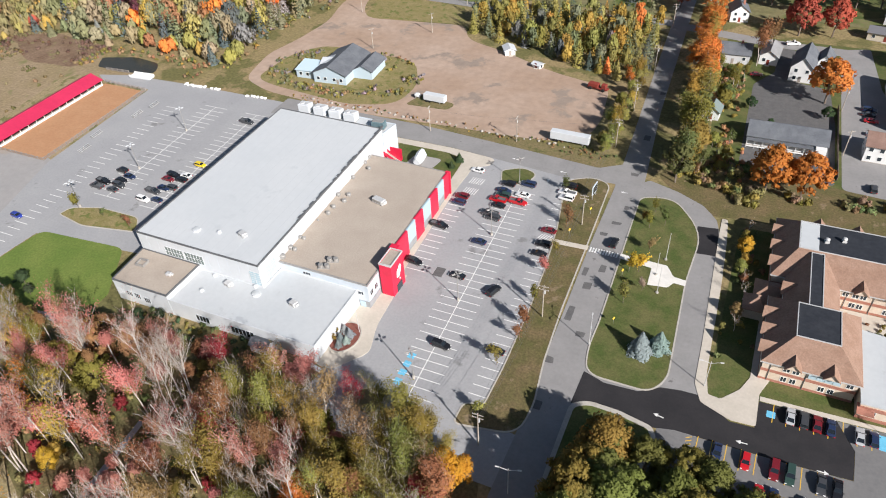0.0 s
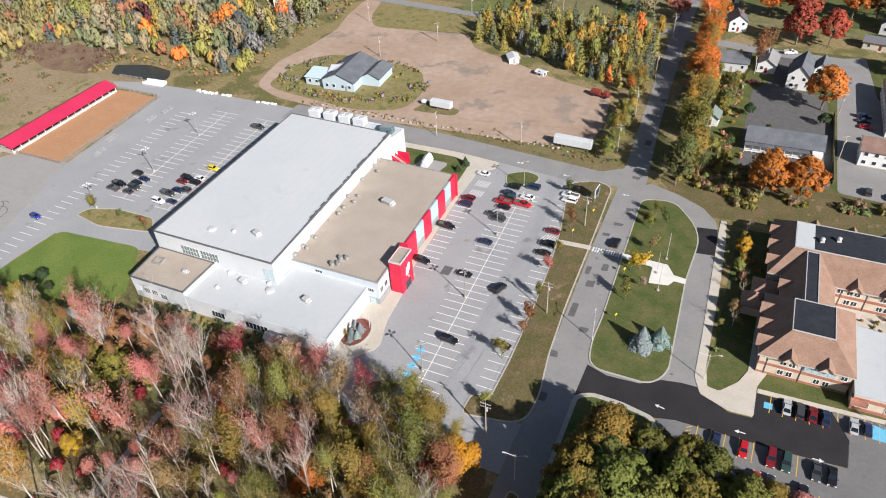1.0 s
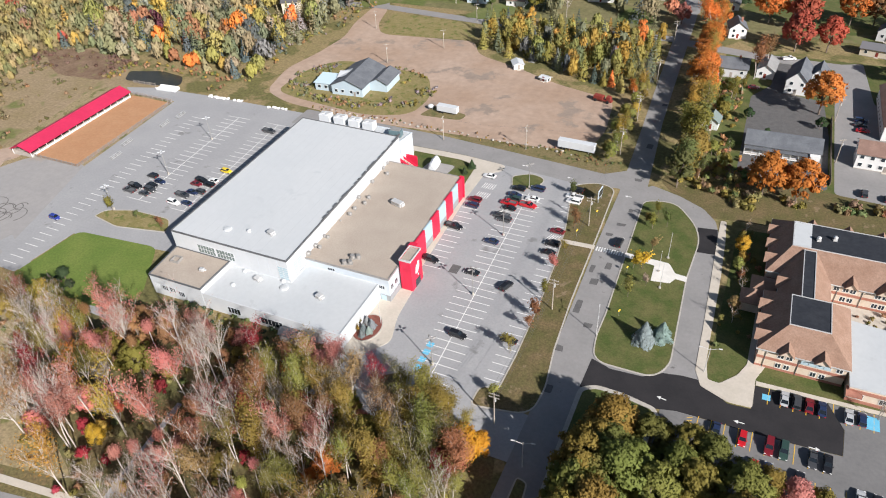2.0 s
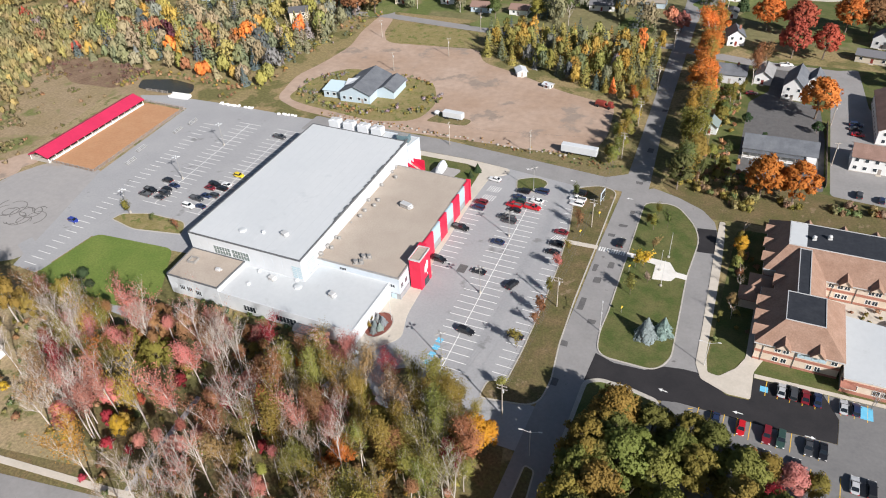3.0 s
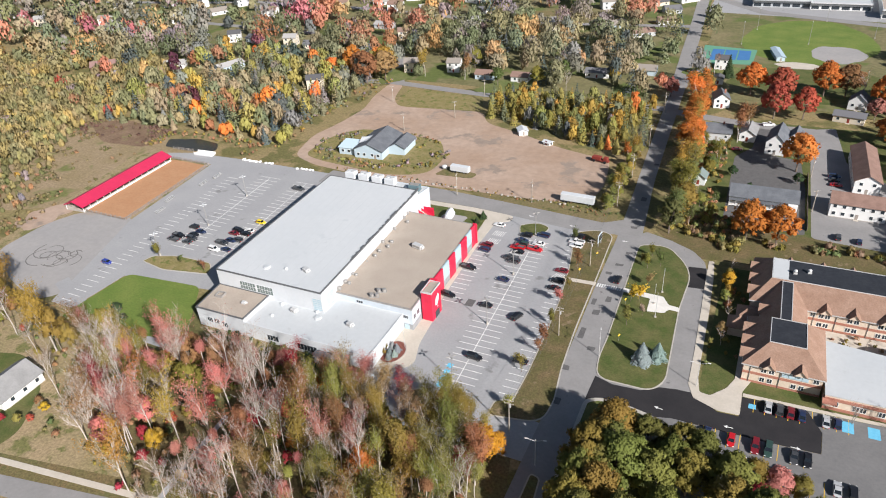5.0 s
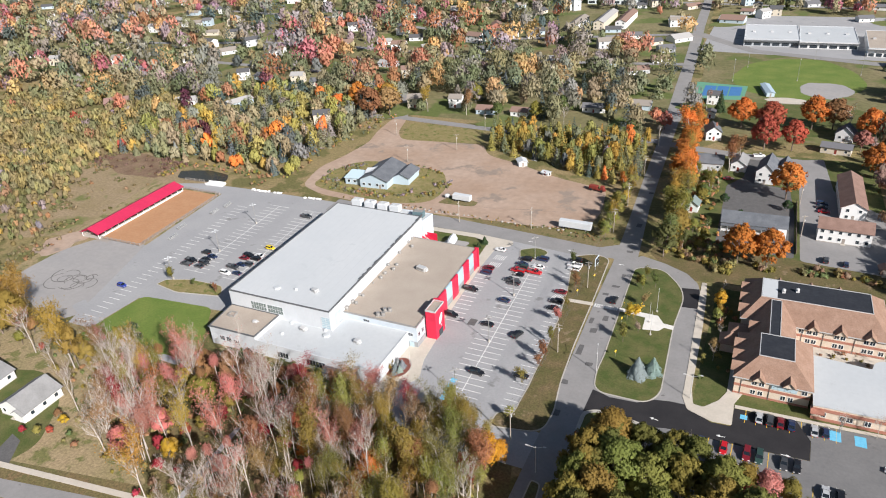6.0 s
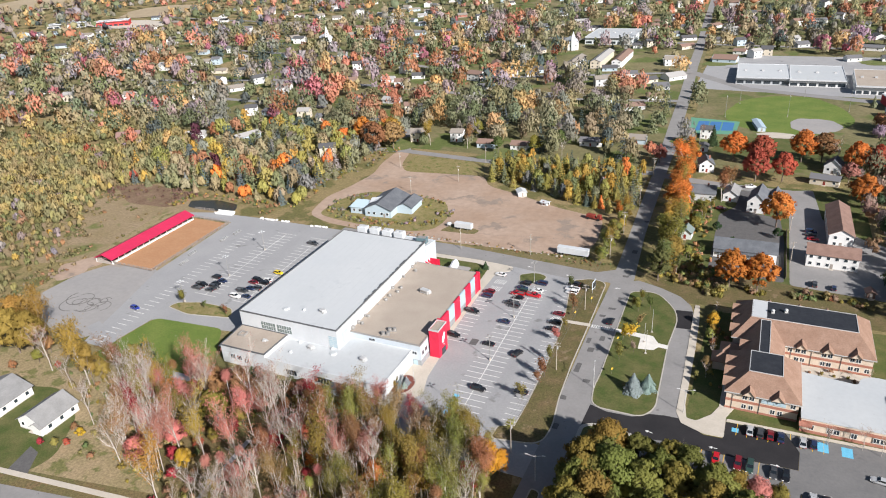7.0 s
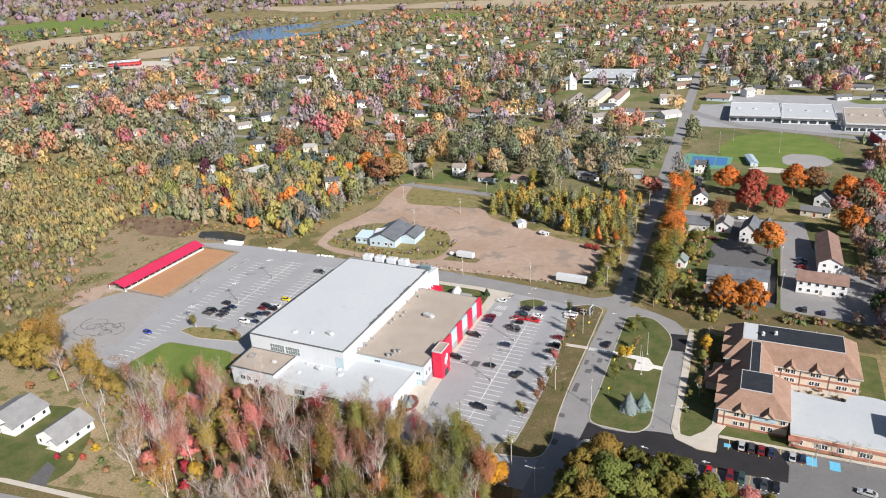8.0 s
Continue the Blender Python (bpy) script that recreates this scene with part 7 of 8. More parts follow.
for x, y, s, tint, kind, tall in ((-205, 60, 1.3, "oak gold", "oak", 1.15), (-212, 59, 1.25, "oak gold", "oak", 1.2), (-217, 65, 1.3, "oak gold", "oak", 1.2), (-208, 66, 1.2, "oak gold", "poplar", 1.3), (-201, 63, 0.6, "rust", "maple", 1.0), (-223, 60, 1.1, "oak olive", "oak", 1.1), (-226, 66, 1.0, "rust", "oak", 1.0), (-233, 58, 1.0, "olive", "oak", 1.0), (-199, 57, 0.5, "olive", "maple", 1.0), (-204, 51, 0.35, "rust", "maple", 1.0), (-189, 57, 0.3, "red", "maple", 1.0),
                                  (-170.8, 54, 1.35, "oak gold", "poplar", 1.25), (-170, 55, 0.9, "oak gold", "maple", 1.5), (-167, 57, 0.7, "oak olive", "maple", 1.2), (-190.8, 55.5, 1.0, "pink-red", "bare", 1.3), (-175.5, 51, 0.85, "dusky", "bare", 1.1), (-153.4, 40.6, 0.95, "dusky", "bare", 1.25), (-157, 62, 1.0, "oak olive", "oak", 1.15), (-162, 59, 0.95, "rust", "sparse", 1.2), (-165, 62, 0.8, "pink-red", "sparse", 1.2), (-152, 63, 0.7, "brown", "oak", 1.0), (-146, 60, 0.6, "gold", "maple", 1.0), (-155.5, 51.5, 0.5, "rust", "maple", 1.1), (-144.9, 50, 1.05, "dusky", "bare", 1.5), (-140, 51, 1.0, "dusky", "bare", 1.4), (-149, 53, 0.95, "dusky", "bare", 1.35), (-148, 57, 0.95, "pink-red", "bare", 1.3), (-138, 56, 1.0, "oak olive", "sparse", 1.2), (-135, 62, 0.9, "pink-red", "sparse", 1.2), (-137.5, 43, 1.05, "dusky", "bare", 1.4), (-132.4, 31.6, 1.1, "dusky", "bare", 1.3), (-131, 33, 0.95, "dusky", "bare", 1.35), (-120, 33, 1.1, "pink-red", "bare", 1.5), (-118.5, 33.5, 1.05, "pink-red", "sparse", 1.45), (-118, 37, 0.42, "crimson", "maple", 1.3), (-123.5, 30.3, 0.32, "yellow", "maple", 1.1), (-115.7, 44, 0.36, "red", "maple", 1.2), (-113.5, 32, 0.36, "crimson", "maple", 1.1),
                                  (-160, 28.2, 0.26, "crimson", "maple", 1.0), (-155.2, 29.4, 0.3, "yellow-green", "maple", 1.0), (-151.7, 35, 0.32, "yellow", "maple", 1.0), (-156, 36.5, 0.28, "rust", "maple", 1.0), (-152.5, 31, 0.24, "red", "maple", 1.0)):
    tree(kind, x, y, s, tint, rw, "trees beside the bungalows", tall=tall)
# broad brown and olive crowns along the wood's far edge
for x, y, s, tint, kind in ((-118.5, 66.5, 0.86, "brown", "oak"), (-125.5, 62.5, 0.86, "rust", "oak"), (-131, 55, 0.8, "oak olive", "oak"), (-119, 55, 0.86, "oak olive", "oak"), (-109, 68, 0.8, "pink-red", "maple"), (-99, 70.5, 0.7, "pink-red", "maple"), (-112, 66, 0.7, "rust", "oak"), (-73.5, 56, 0.9, "rust", "oak"), (-61.5, 48.5, 0.75, "orange", "maple"), (-50, 51.5, 0.95, "oak gold", "oak"), (-125.5, 37.5, 0.95, "pink-red", "maple"), (-113.5, 36, 0.55, "yellow", "maple"), (-95, 51.5, 0.5, "crimson", "maple"), (-86.5, 49.5, 0.62, "pink-red", "maple"), (-80, 44.5, 0.38, "crimson", "maple"), (-64, 45, 0.5, "orange", "maple"), (-78, 50, 0.5, "rust", "oak"), (-92, 62, 0.75, "rust", "maple"), (-66, 63, 0.7, "oak olive", "oak"), (-58, 57, 0.8, "oak olive", "oak")):
    tree(kind, x, y, s, tint, rw, "broad trees of the front woods", tall=1.15)
for x, y, s in ((-168, 75, 0.55), (-163, 72.5, 0.4), (-140, 72, 0.42), (-128.5, 76.5, 0.4), (-123, 78.3, 0.36)):
    tree("maple", x, y, s, "dark green", rw, "dark shrubs below the lawn", tall=0.7)
# oaks beside the drive; the southernmost are unseen, added to shade the road
ro = random.Random(8)
for x, y in ((-13.5, 79.0), (-15.5, 72), (-16.8, 66), (-17, 59), (-17, 52), (-17, 45), (-16, 38), (-15, 58), (-15.5, 50), (-14.5, 42), (-10.5, 78.5), (-3.5, 79.5), (3.5, 80), (-13.5, 72.5), (-5, 72), (2, 73), (9, 78), (-14.5, 65), (-8, 66), (-1, 65), (7, 70), (14, 73.5), (15, 65), (-11, 57), (3, 58), (-13, 49), (-5, 51), (10, 56), (21, 62)):
    # stretched taller below y 67 to lengthen the shade on the road
    tree("oak", (x + 2.8 if x < -12.5 else x) + ro.uniform(-.8, .8), y + ro.uniform(-.8, .8), ro.uniform(0.9, 1.14), weighted(ro, [("oak olive", 4), ("oak green", 5), ("oak gold", .4)]), ro, "oaks beside the drive", tall=1.3 if y < 67 else 1.0)
for x, y, s, tint in ((15.5, 77, 0.66, "olive"), (19.6, 77.5, 0.76, "oak olive"), (24, 76.5, 0.82, "pink-red"), (28.5, 77, 0.72, "olive"), (32, 72, 0.72, "yellow-green"), (20.5, 70, 0.8, "crimson")):
    tree("maple", x, y, s, tint, ro, "trees in the school lot")
# island and verge
ri = random.Random(9)
for x, y, s in ((-10.4, 110.6, 1.12), (-6.6, 113.4, 0.92)):
    tree("spruce", x, y, s, "blue-green", ri, "blue spruces on the island")
for x, y, s, tint in ((-13.5, 159.4, 1.1, "green"), (-18.6, 137.0, 1.25, "yellow"), (-16.2, 137.8, 1.15, "yellow"), (-17.4, 125, 1.1, "yellow-green"), (-17.2, 157, 0.9, "olive"), (-19.6, 158.6, 0.8, "olive"), (-17, 165, 0.9, "olive"), (-14, 131, 0.8, "dusky"), (-15.2, 147, 0.9, "brown"), (-38.6, 149.4, 1.1, "rust"), (-38.4, 128.4, 1.1, "pink-red"), (-36.6, 108.4, 1.2, "rust"), (-39.4, 95, 1.0, "olive"), (-38.2, 81, 0.9, "yellow-green"), (-43.6, 166.6, 1, "green"), (-38, 137, .8, "olive"), (-37.4, 117, 1.0, "olive"), (-37, 104, .9, "rust"), (-181.4, 106.4, 1.15, "olive"), (-170.4, 106, .55, "green"), (-158.6, 104.6, .7, "rust")):
    tree("sapling", x, y, s, tint, ri, "young trees on verge and island", 3, 0.12)
for x, y, s, tint in ((7.6, 153.5, 0.56, "yellow"), (8.2, 149, 0.4, "gold"), (7.4, 146, 0.4, "yellow-green"), (8.6, 142, .34, "rust"), (8, 130, .4, "brown"), (7.4, 160.5, .3, "olive")):
    tree("maple", x, y, s, tint, ri, "trees along the school")
for x, y, s in ((8.6, 141, 0.42), (9.2, 136.5, 0.4), (8.4, 125, 0.45), (7.8, 163, .42), (40, 105.8, 0.5), (48, 106.6, 0.55), (52, 105.6, .5), (44, 136, .35), (52, 138, .35)):
    tree("bare", x, y, s, "brown", ri, "bare trees along the school")
for x, y, s in ((-77.0, 91.4, 0.42), (-75.2, 90.6, 0.46), (-76.6, 88.6, 0.44), (-74.9, 88.4, 0.38), (-76.0, 86.6, .36)):
    tree("spruce", x, y, s, "blue-green", ri, "dwarf spruces in the round bed", 4, 0.24)
tree("sapling", -78.3, 89.6, 0.5, "olive", ri, "shrubs in the round bed", 3, 0.24)
tree("sapling", -77.6, 87.4, 0.42, "gold", ri, "shrubs in the round bed", 3, 0.24)
tree("spruce", -80.6, 171, 0.55, "dark green", ri, "conifers behind the arena")
tree("spruce", -81.6, 166.8, 0.42, "dark green", ri, "conifers behind the arena")
# maples by the row house and along the streets
for x, y, s, tint, kind in ((10.6, 185.5, 1.3, "orange", "oak"), (20.2, 186, 1.25, "orange", "oak"), (25.4, 248, 1.4, "orange", "oak"), (14.5, 306, 1.45, "red", "oak"), (27, 308, 1.3, "red", "oak"), (2, 338, 1.4, "orange", "oak"), (60.4, 284, 1.3, "orange", "oak"), (70, 328, 1.45, "red", "oak"), (61, 331, 1.45, "orange", "oak"), (36, 344, 1.5, "orange", "oak"), (46, 346, 1.4, "rust", "oak"), (53, 340, 1.1, "rust", "bare"), (16, 333, 1.4, "red", "oak"), (-11, 364, 1.05, "dark green", "pine"), (-18, 362, 0.95, "rust", "bare"), (57, 316, 0.9, "pink-red", "oak"), (1.2, 272, 1.15, "rust", "poplar"), (5, 281, 1.0, "rust", "poplar"), (-35.6, 324, 0.85, "pink-red", "oak"), (-198, 309, 1.5, "brown", "oak"), (-206, 301, 1.55, "rust", "oak"), (-222, 314, 1.5, "orange", "oak"), (-213, 308, 1.45, "rust", "oak"), (-203, 318, 1.5, "gold", "oak"), (-231, 303, 1.2, "orange", "maple"), (-178, 322, 1.1, "gold", "poplar"), (-152, 322, 1.0, "brown", "poplar"), (-130, 318, 0.95, "green", "maple"), (-108, 322, 1.0, "olive", "maple"), (-96, 334, 1.1, "green", "maple"), (-68, 335, 0.95, "gold", "maple"), (-90, 318, 0.8, "dusky", "bare"), (-155, 345, 1.2, "olive", "maple"), (9, 224.5, 0.32, "dark green", "maple"), (2, 236, 0.4, "dark green", "oak"), (26, 236, 0.4, "dark green", "oak")):
    tree(kind, x, y, s, tint, ri, "street maples")
# trees between the road row and the houses
rn_ = random.Random(71)
for i in range(40):
    x, y = rn_.uniform(-13, -1.5), 186 + i * 2.8
    if -15 < x < -4 and 206 < y < 233 or y > 262 and x > -12:
        continue
    tree(weighted(rn_, [("maple", 3), ("poplar", 2), ("bare", 1)]), x, y, rn_.uniform(0.35, 0.7), weighted(rn_, [("olive", 4), ("green", 3), ("brown", 2), ("yellow-green", 2), ("rust", 1)]), rn_, "trees between road and houses")
# the row of trees along the road
rr_ = random.Random(31)
for i in range(54):
    y = 182 + i * 2.75
    x = -12.0 - 0.06 * (y - 182) + rr_.uniform(-2.4, 2.4)
    tint = weighted(rr_, [("green", 3 if y < 215 else 1.5), ("yellow-green", 3), ("olive", 1.5), ("orange", .2 + (y > 206) * 1.6 + (y > 240) * 4), ("gold", 1.5), ("oak olive", 1.5)])
    tree(weighted(rr_, [("maple", 3), ("poplar", 2)]), x, y, rr_.uniform(0.72, 1.05) * (1.15 if y > 240 else 1.22 if y < 205 else 1.0), tint, rr_, "trees along the road")
for i in range(30):
    kd = weighted(rr_, [("maple", 3), ("poplar", 2)])
    tree(kd, -38.4 + rr_.uniform(-2.4, 2.2), 190 + i * 2.1, rr_.uniform(0.36, 0.58) if kd == "maple" else rr_.uniform(0.46, 0.66), weighted(rr_, [("yellow-green", 4), ("oak olive", 2), ("gold", 1.5), ("orange", .8 if i > 18 else 0.05)]), rr_, "young poplars beside the dirt yard")


# ---- joined far woods, scrub and hedges ----
def cover(name, spots, label, category="trees", leaf="leaf_far", bright=1.0, lobes=3, upright=1.35, level=1):
    """Many trees or shrubs as one mesh, each a lumpy mass of foliage with loose leaf clumps on it.
    spots: (x, y, height, radius, tint, clumps, clump size, cone)."""
    vs, cs, ns = [], [], []
    for i, (x, y, h, r, tint, n, size, cone) in enumerate(spots):
        rg = np.random.RandomState((i * 7919 + len(spots)) % 100003)
        if cone:
            v, _ = conifer(i + 5, h, r, 0.4, n, size)
            c3 = v.reshape(-1, 3, 3).mean(1)
            nn = rounded_normals(v, np.stack((c3[:, 0], c3[:, 1], np.full(len(c3), 0.5 * r)), 1), 0.8)
        else:
            base = h * 0.04
            v, nn = lobed_crown(rg, n, r, h - base, lobes, size, level, upright)
            v[:, :2] *= 1 + 0.18 * rg.uniform(-1, 1, 2)
            v[:, 2] += base
        vs.append(v + np.array((x, y, terrain(x, y))))
        ns.append(nn)
        j = rg.uniform(0.86, 1.16) * bright
        # blue is pushed up in each tint, standing in for distance haze
        c = np.array([tint[0] * j * rg.uniform(.9, 1.12), tint[1] * j, tint[2] * j * rg.uniform(1.02, 1.3), 1.0])
        cc = np.tile(c, (len(v) // 3, 1))
        cc[:, :3] *= rg.uniform(0.86, 1.14, (len(cc), 1))
        cs.append(cc)
    V, C = np.concatenate(vs), np.concatenate(cs)
    me = quad_mesh(name, V, np.arange(len(V)).reshape(-1, 3), M[leaf], C, np.concatenate(ns))
    return tagged(part(name, me, None), label, category, kind="stuff")


# ---- streets, fields and buildings farther off ----
def main_road_x(y):
    return -33.5 if y < 340 else -33.8 - (y - 340) * 0.055 if y < 600 else -48 - (y - 600) * 0.05


ribbon("road_4", [(-33.8, 340), (-38, 418), (-40, 460), (-44, 529), (-48, 598), (-52, 696), (-60, 843), (-67, 991), (-80, 1250)], 8.5, 0.12, "road", "grey main street running into the town", "road")
ribbon("street_1", [(-215, 305), (-188, 307), (-150, 303), (-123, 300.5), (-80, 303), (-34, 305)], 6.5, 0.07, "road", "quiet grey residential street", "road")
ribbon("street_2", [(-33, 303), (-3, 296.5), (12, 294.5), (40, 293)], 7, 0.07, "road", "quiet grey residential street", "road")
ribbon("street_3", [(-188, 307), (-215, 360), (-290, 395), (-420, 400)], 6.5, 0.09, "road", "quiet grey residential street", "road")
ribbon("street_4", [(-560, 430), (-420, 470), (-300, 470), (-170, 455), (-40, 470)], 7, 0.3, "road", "quiet grey residential street", "road")
ribbon("street_5", [(-45, 571), (0, 520), (77, 495), (140, 480)], 10, 0.12, "road", "grey street beside the shopping centre", "road")
ribbon("street_6", [(-740, 640), (-560, 590), (-360, 575), (-210, 520), (-45, 571)], 7, 0.35, "road", "quiet grey residential street", "road")
ribbon("street_7", [(-900, 760), (-600, 790), (-300, 720), (-50, 700), (160, 690)], 7, 0.4, "road", "quiet grey residential street", "road")
draped("mall_lot", (-38, 515), (125, 500), (140, 660), (-36, 650), 12, 10, 0.08, "asphalt", "grey asphalt lot of the shopping centre", "parking lot")
draped("town_ground", (-620, 318), (-30, 312), (-60, 1100), (-1000, 1100), 30, 30, 0.05, "town_grass", "patchy green and straw-coloured grass between houses", "ground")
draped("town_ground", (-24, 322), (150, 322), (320, 1100), (-54, 1100), 12, 30, 0.05, "town_grass", "patchy green and straw-coloured grass between houses", "ground")
draped_blob("ball_field", 29, 448, 37, 54, 0, 0.11, "turf", "bright green mown ball field", "field", 3, 0.08)
draped_blob("ball_infield", 45, 421, 14, 19, 0, 0.14, "gravel", "pale gravel infield of the ball field", "field", 4, 0.12)
draped_blob("gravel_pad", 24, 394, 12, 6, 0, 0.12, "concrete", "pale gravel strip behind the ball field", "ground", 5, 0.1)
draped("tennis_court", (-28, 386), (0, 390), (1, 421), (-30, 426), 2, 2, 0.13, "tennis_green", "green and blue tennis courts", "tennis court")
for k in range(3):
    x = -24.2 + k * 7.6
    draped("court_surface", (x, 394 + k * 1.6), (x + 6.9, 395.5 + k * 1.6), (x + 6.9, 418), (x, 418), 1, 1, 0.16, "tennis_blue", "blue tennis court surface", "tennis court")
draped_blob("park_grass", 30, 362, 42, 26, 0, 0.07, "lawn", "shaded green park grass", "lawn", 6)
draped_blob("open_lot", -135, 478, 36, 20, 10, 0.1, "dry_grass", "open dry grass lot", "lawn", 7)
draped_blob("open_lot", -290, 402, 14, 26, 10, 0.1, "lawn", "green clearing among houses", "lawn", 8)
draped_blob("meadow", -276, 160, 50, 52, 20, 0.015, "tan_grass", "dry tan meadow beside the barn", "meadow", 9, 0.25)
draped_blob("weed_patch", -292, 197, 33, 11, -8, 0.022, "brown_weeds", "dark brown patch of dead weeds", "meadow", 19, 0.3)
draped_blob("garden_lawn", -403, 254, 15, 10, 20, 0.6, "garden", "green garden lawn behind the brick house", "lawn", 20)
draped_blob("garden_lawn", -291, 217, 9, 7, 0, 0.04, "garden", "small green lawn among the pines", "lawn", 21)
draped_blob("bare_ground", -252, 116, 8, 13, -25, 0.018, "dirt", "bare reddish ground beside the barn", "ground", 10, 0.35)
draped_blob("lake", -908, 1185, 92, 205, -10, 0.9, lake_water, "blue lagoon among far woods", "lake", 12, 0.16)
draped("farm_field", (-1290, 820), (-1345, 1150), (-1640, 1230), (-1560, 930), 8, 8, 1.0, "turf", "bright green far farm field", "field")
draped("farm_field", (-760, 1350), (-560, 1330), (-560, 1500), (-730, 1500), 6, 6, 1.0, "turf", "green far farm field", "field")
draped_blob("farm_field", -40, 1580, 170, 110, 0, 1.0, "stubble", "dun stubble field in the distance", "field", 13)
draped_blob("farm_field", -1180, 860, 70, 190, 12, 1.0, "stubble", "pale sandy track and fields", "field", 14)
draped_blob("farm_field", -900, 820, 50, 75, 10, 0.9, "stubble", "brown bare field among woods", "field", 15)
draped_blob("farm_field", -700, 1750, 260, 130, 0, 1.2, "stubble", "dun marsh meadow in the distance", "field", 16)
draped_blob("farm_field", -1150, 1700, 230, 120, 20, 1.2, "stubble", "dun marsh meadow in the distance", "field", 17)
draped_blob("farm_yard", -850, 690, 60, 40, 10, 0.9, "concrete", "pale paved yard round far farm sheds", "yard", 18)


def flat_block(name, x, y, w, d, h, turn, wall, roof, label, bays=6, category="building"):
    t = thing(name, x, y, terrain(x, y), turn, label, category)
    part("wall", Geo().box(-w / 2, -d / 2, -0.5, w / 2, d / 2, h), M["wall_tint"], t, "", wall)
    part("roof", Geo().box(-w / 2 + 0.3, -d / 2 + 0.3, h - 0.1, w / 2 - 0.3, d / 2 - 0.3, h + 0.05), M[roof], t)
    part("parapet", parapet([(-w / 2, -d / 2), (w / 2, -d / 2), (w / 2, d / 2), (-w / 2, d / 2)], h, 0.4, 0.35), M["clad_white"], t)
    part("fascia", Geo().box(-w / 2 - 0.5, -d / 2 - 1.6, h - 1.3, w / 2 + 0.5, -d / 2, h - 0.7), M["trim_dark"], t)
    for i in range(bays):
        u = -w / 2 + w * (i + 0.5) / bays
        part("shop_window", Geo().box(u - w / bays * 0.38, -d / 2 - 0.06, 0.4, u + w / bays * 0.38, -d / 2 + 0.02, 2.7), M["pane"], t)
    for i in range(max(2, bays // 2)):
        u = -w / 2 + w * (i + 0.5) / max(2, bays // 2)
        part("roof_vent", Geo().box(u - 1, -1, h, u + 1, 1, h + 1.1, 0.1), M["metal_light"], t)
    return t


flat_block("shopping_centre", 9.5, 565, 39, 56, 5, 2, (0.42, 0.44, 0.46), "membrane", "long low shopping centre with a white roof")
flat_block("shopping_centre", 49, 564, 39, 58, 5, 0, WHITE, "membrane_grey", "low white shopping building with a pale roof")
flat_block("shopping_centre", 88, 546, 28, 62, 6, -2, WHITE, "gravel_roof", "white store with a tan flat roof")
flat_block("club_house", 96, 438, 14, 40, 5, 10, (0.42, 0.55, 0.66), "membrane_grey", "pale blue hall beside the ball field")
flat_block("town_school", -143, 715, 50, 60, 7, 0, (0.62, 0.66, 0.68), "membrane_grey", "large pale hall with a light roof")
flat_block("red_store", 95, 481, 12, 26, 6, 10, (0.48, 0.05, 0.06), "membrane_grey", "red fronted store by the lot")
flat_block("farm_hall", -858, 680, 44, 24, 7, 40, (0.55, 0.06, 0.06), "membrane", "far red and white farm hall")
flat_block("farm_hall", -905, 640, 50, 16, 6, 40, GREY_W, "shingle_grey", "long grey far farm shed")

house_spots = []


def far_house(x, y, w, d, h, turn, wall, roof, label, floors=1, along="x", simple=True, group="houses of the town"):
    house_spots.append((x, y, max(w, d) * 0.62))
    t = house(x, y, w, d, h, turn, wall, roof, label, floors, None, along, False, 3.4, group, "house", not simple)
    if simple:
        for fl in range(floors):
            z = h * (fl + 0.55) / floors
            for s in (-1, 1) if math.hypot(x, y + 70) < 450 else (-1,):
                for k in (-0.28, 0.25):
                    part("window", Geo().box(k * w - 0.6, s * d / 2 - 0.06, z - 0.6, k * w + 0.6, s * d / 2 + 0.06, z + 0.6), M["pane"], t)
    return t


ROOFS = [((0.15, 0.15, 0.16), "dark grey"), ((0.24, 0.16, 0.13), "brown"), ((0.36, 0.35, 0.34), "pale grey"), ((0.10, 0.10, 0.105), "black"), ((0.27, 0.24, 0.21), "tan")]
WALLS = [(WHITE, "white"), (WHITE, "white"), (WHITE, "white"), (WHITE, "white"), (CREAM, "cream"), (PALE_BLUE, "pale blue"), (GREY_W, "grey"), ((0.36, 0.16, 0.12), "brick red")]
rh = random.Random(77)
NEAR_ROW = [(-191, 331, 9, 9, 20), (-165, 337, 8, 8, 10), (-141, 329, 12, 8, 4), (-120, 330, 10, 8, 0), (-80, 348, 13, 8, 6), (-54, 360, 10, 9, 0), (-233, 287, 10, 8, 30), (-312, 304, 18, 8, 70), (-352, 297, 13, 9, 30)]
NEAR_ROW2 = [(-393, 283, 15, 10, 40), (-336, 365, 16, 9, -10), (-15, 353, 5, 6, 0), (-16, 380, 7, 7, 0), (46.5, 312, 13, 7, -10), (77, 295, 10, 9, -20), (-62, 475, 12, 9, 20), (-58, 545, 17, 12, 45), (-66, 612, 18, 12, -8)]
MID_ROW = [(-23, 622, 20, 14, -8), (-6, 674, 8, 10, 0), (10, 657, 10, 10, 0), (-201, 530, 20, 9, 8), (-179, 548, 12, 10, 30), (-543, 515, 24, 10, 30), (-130, 600, 9, 60, 0), (-112, 604, 9, 56, 0), (-150, 580, 9, 40, 0)]
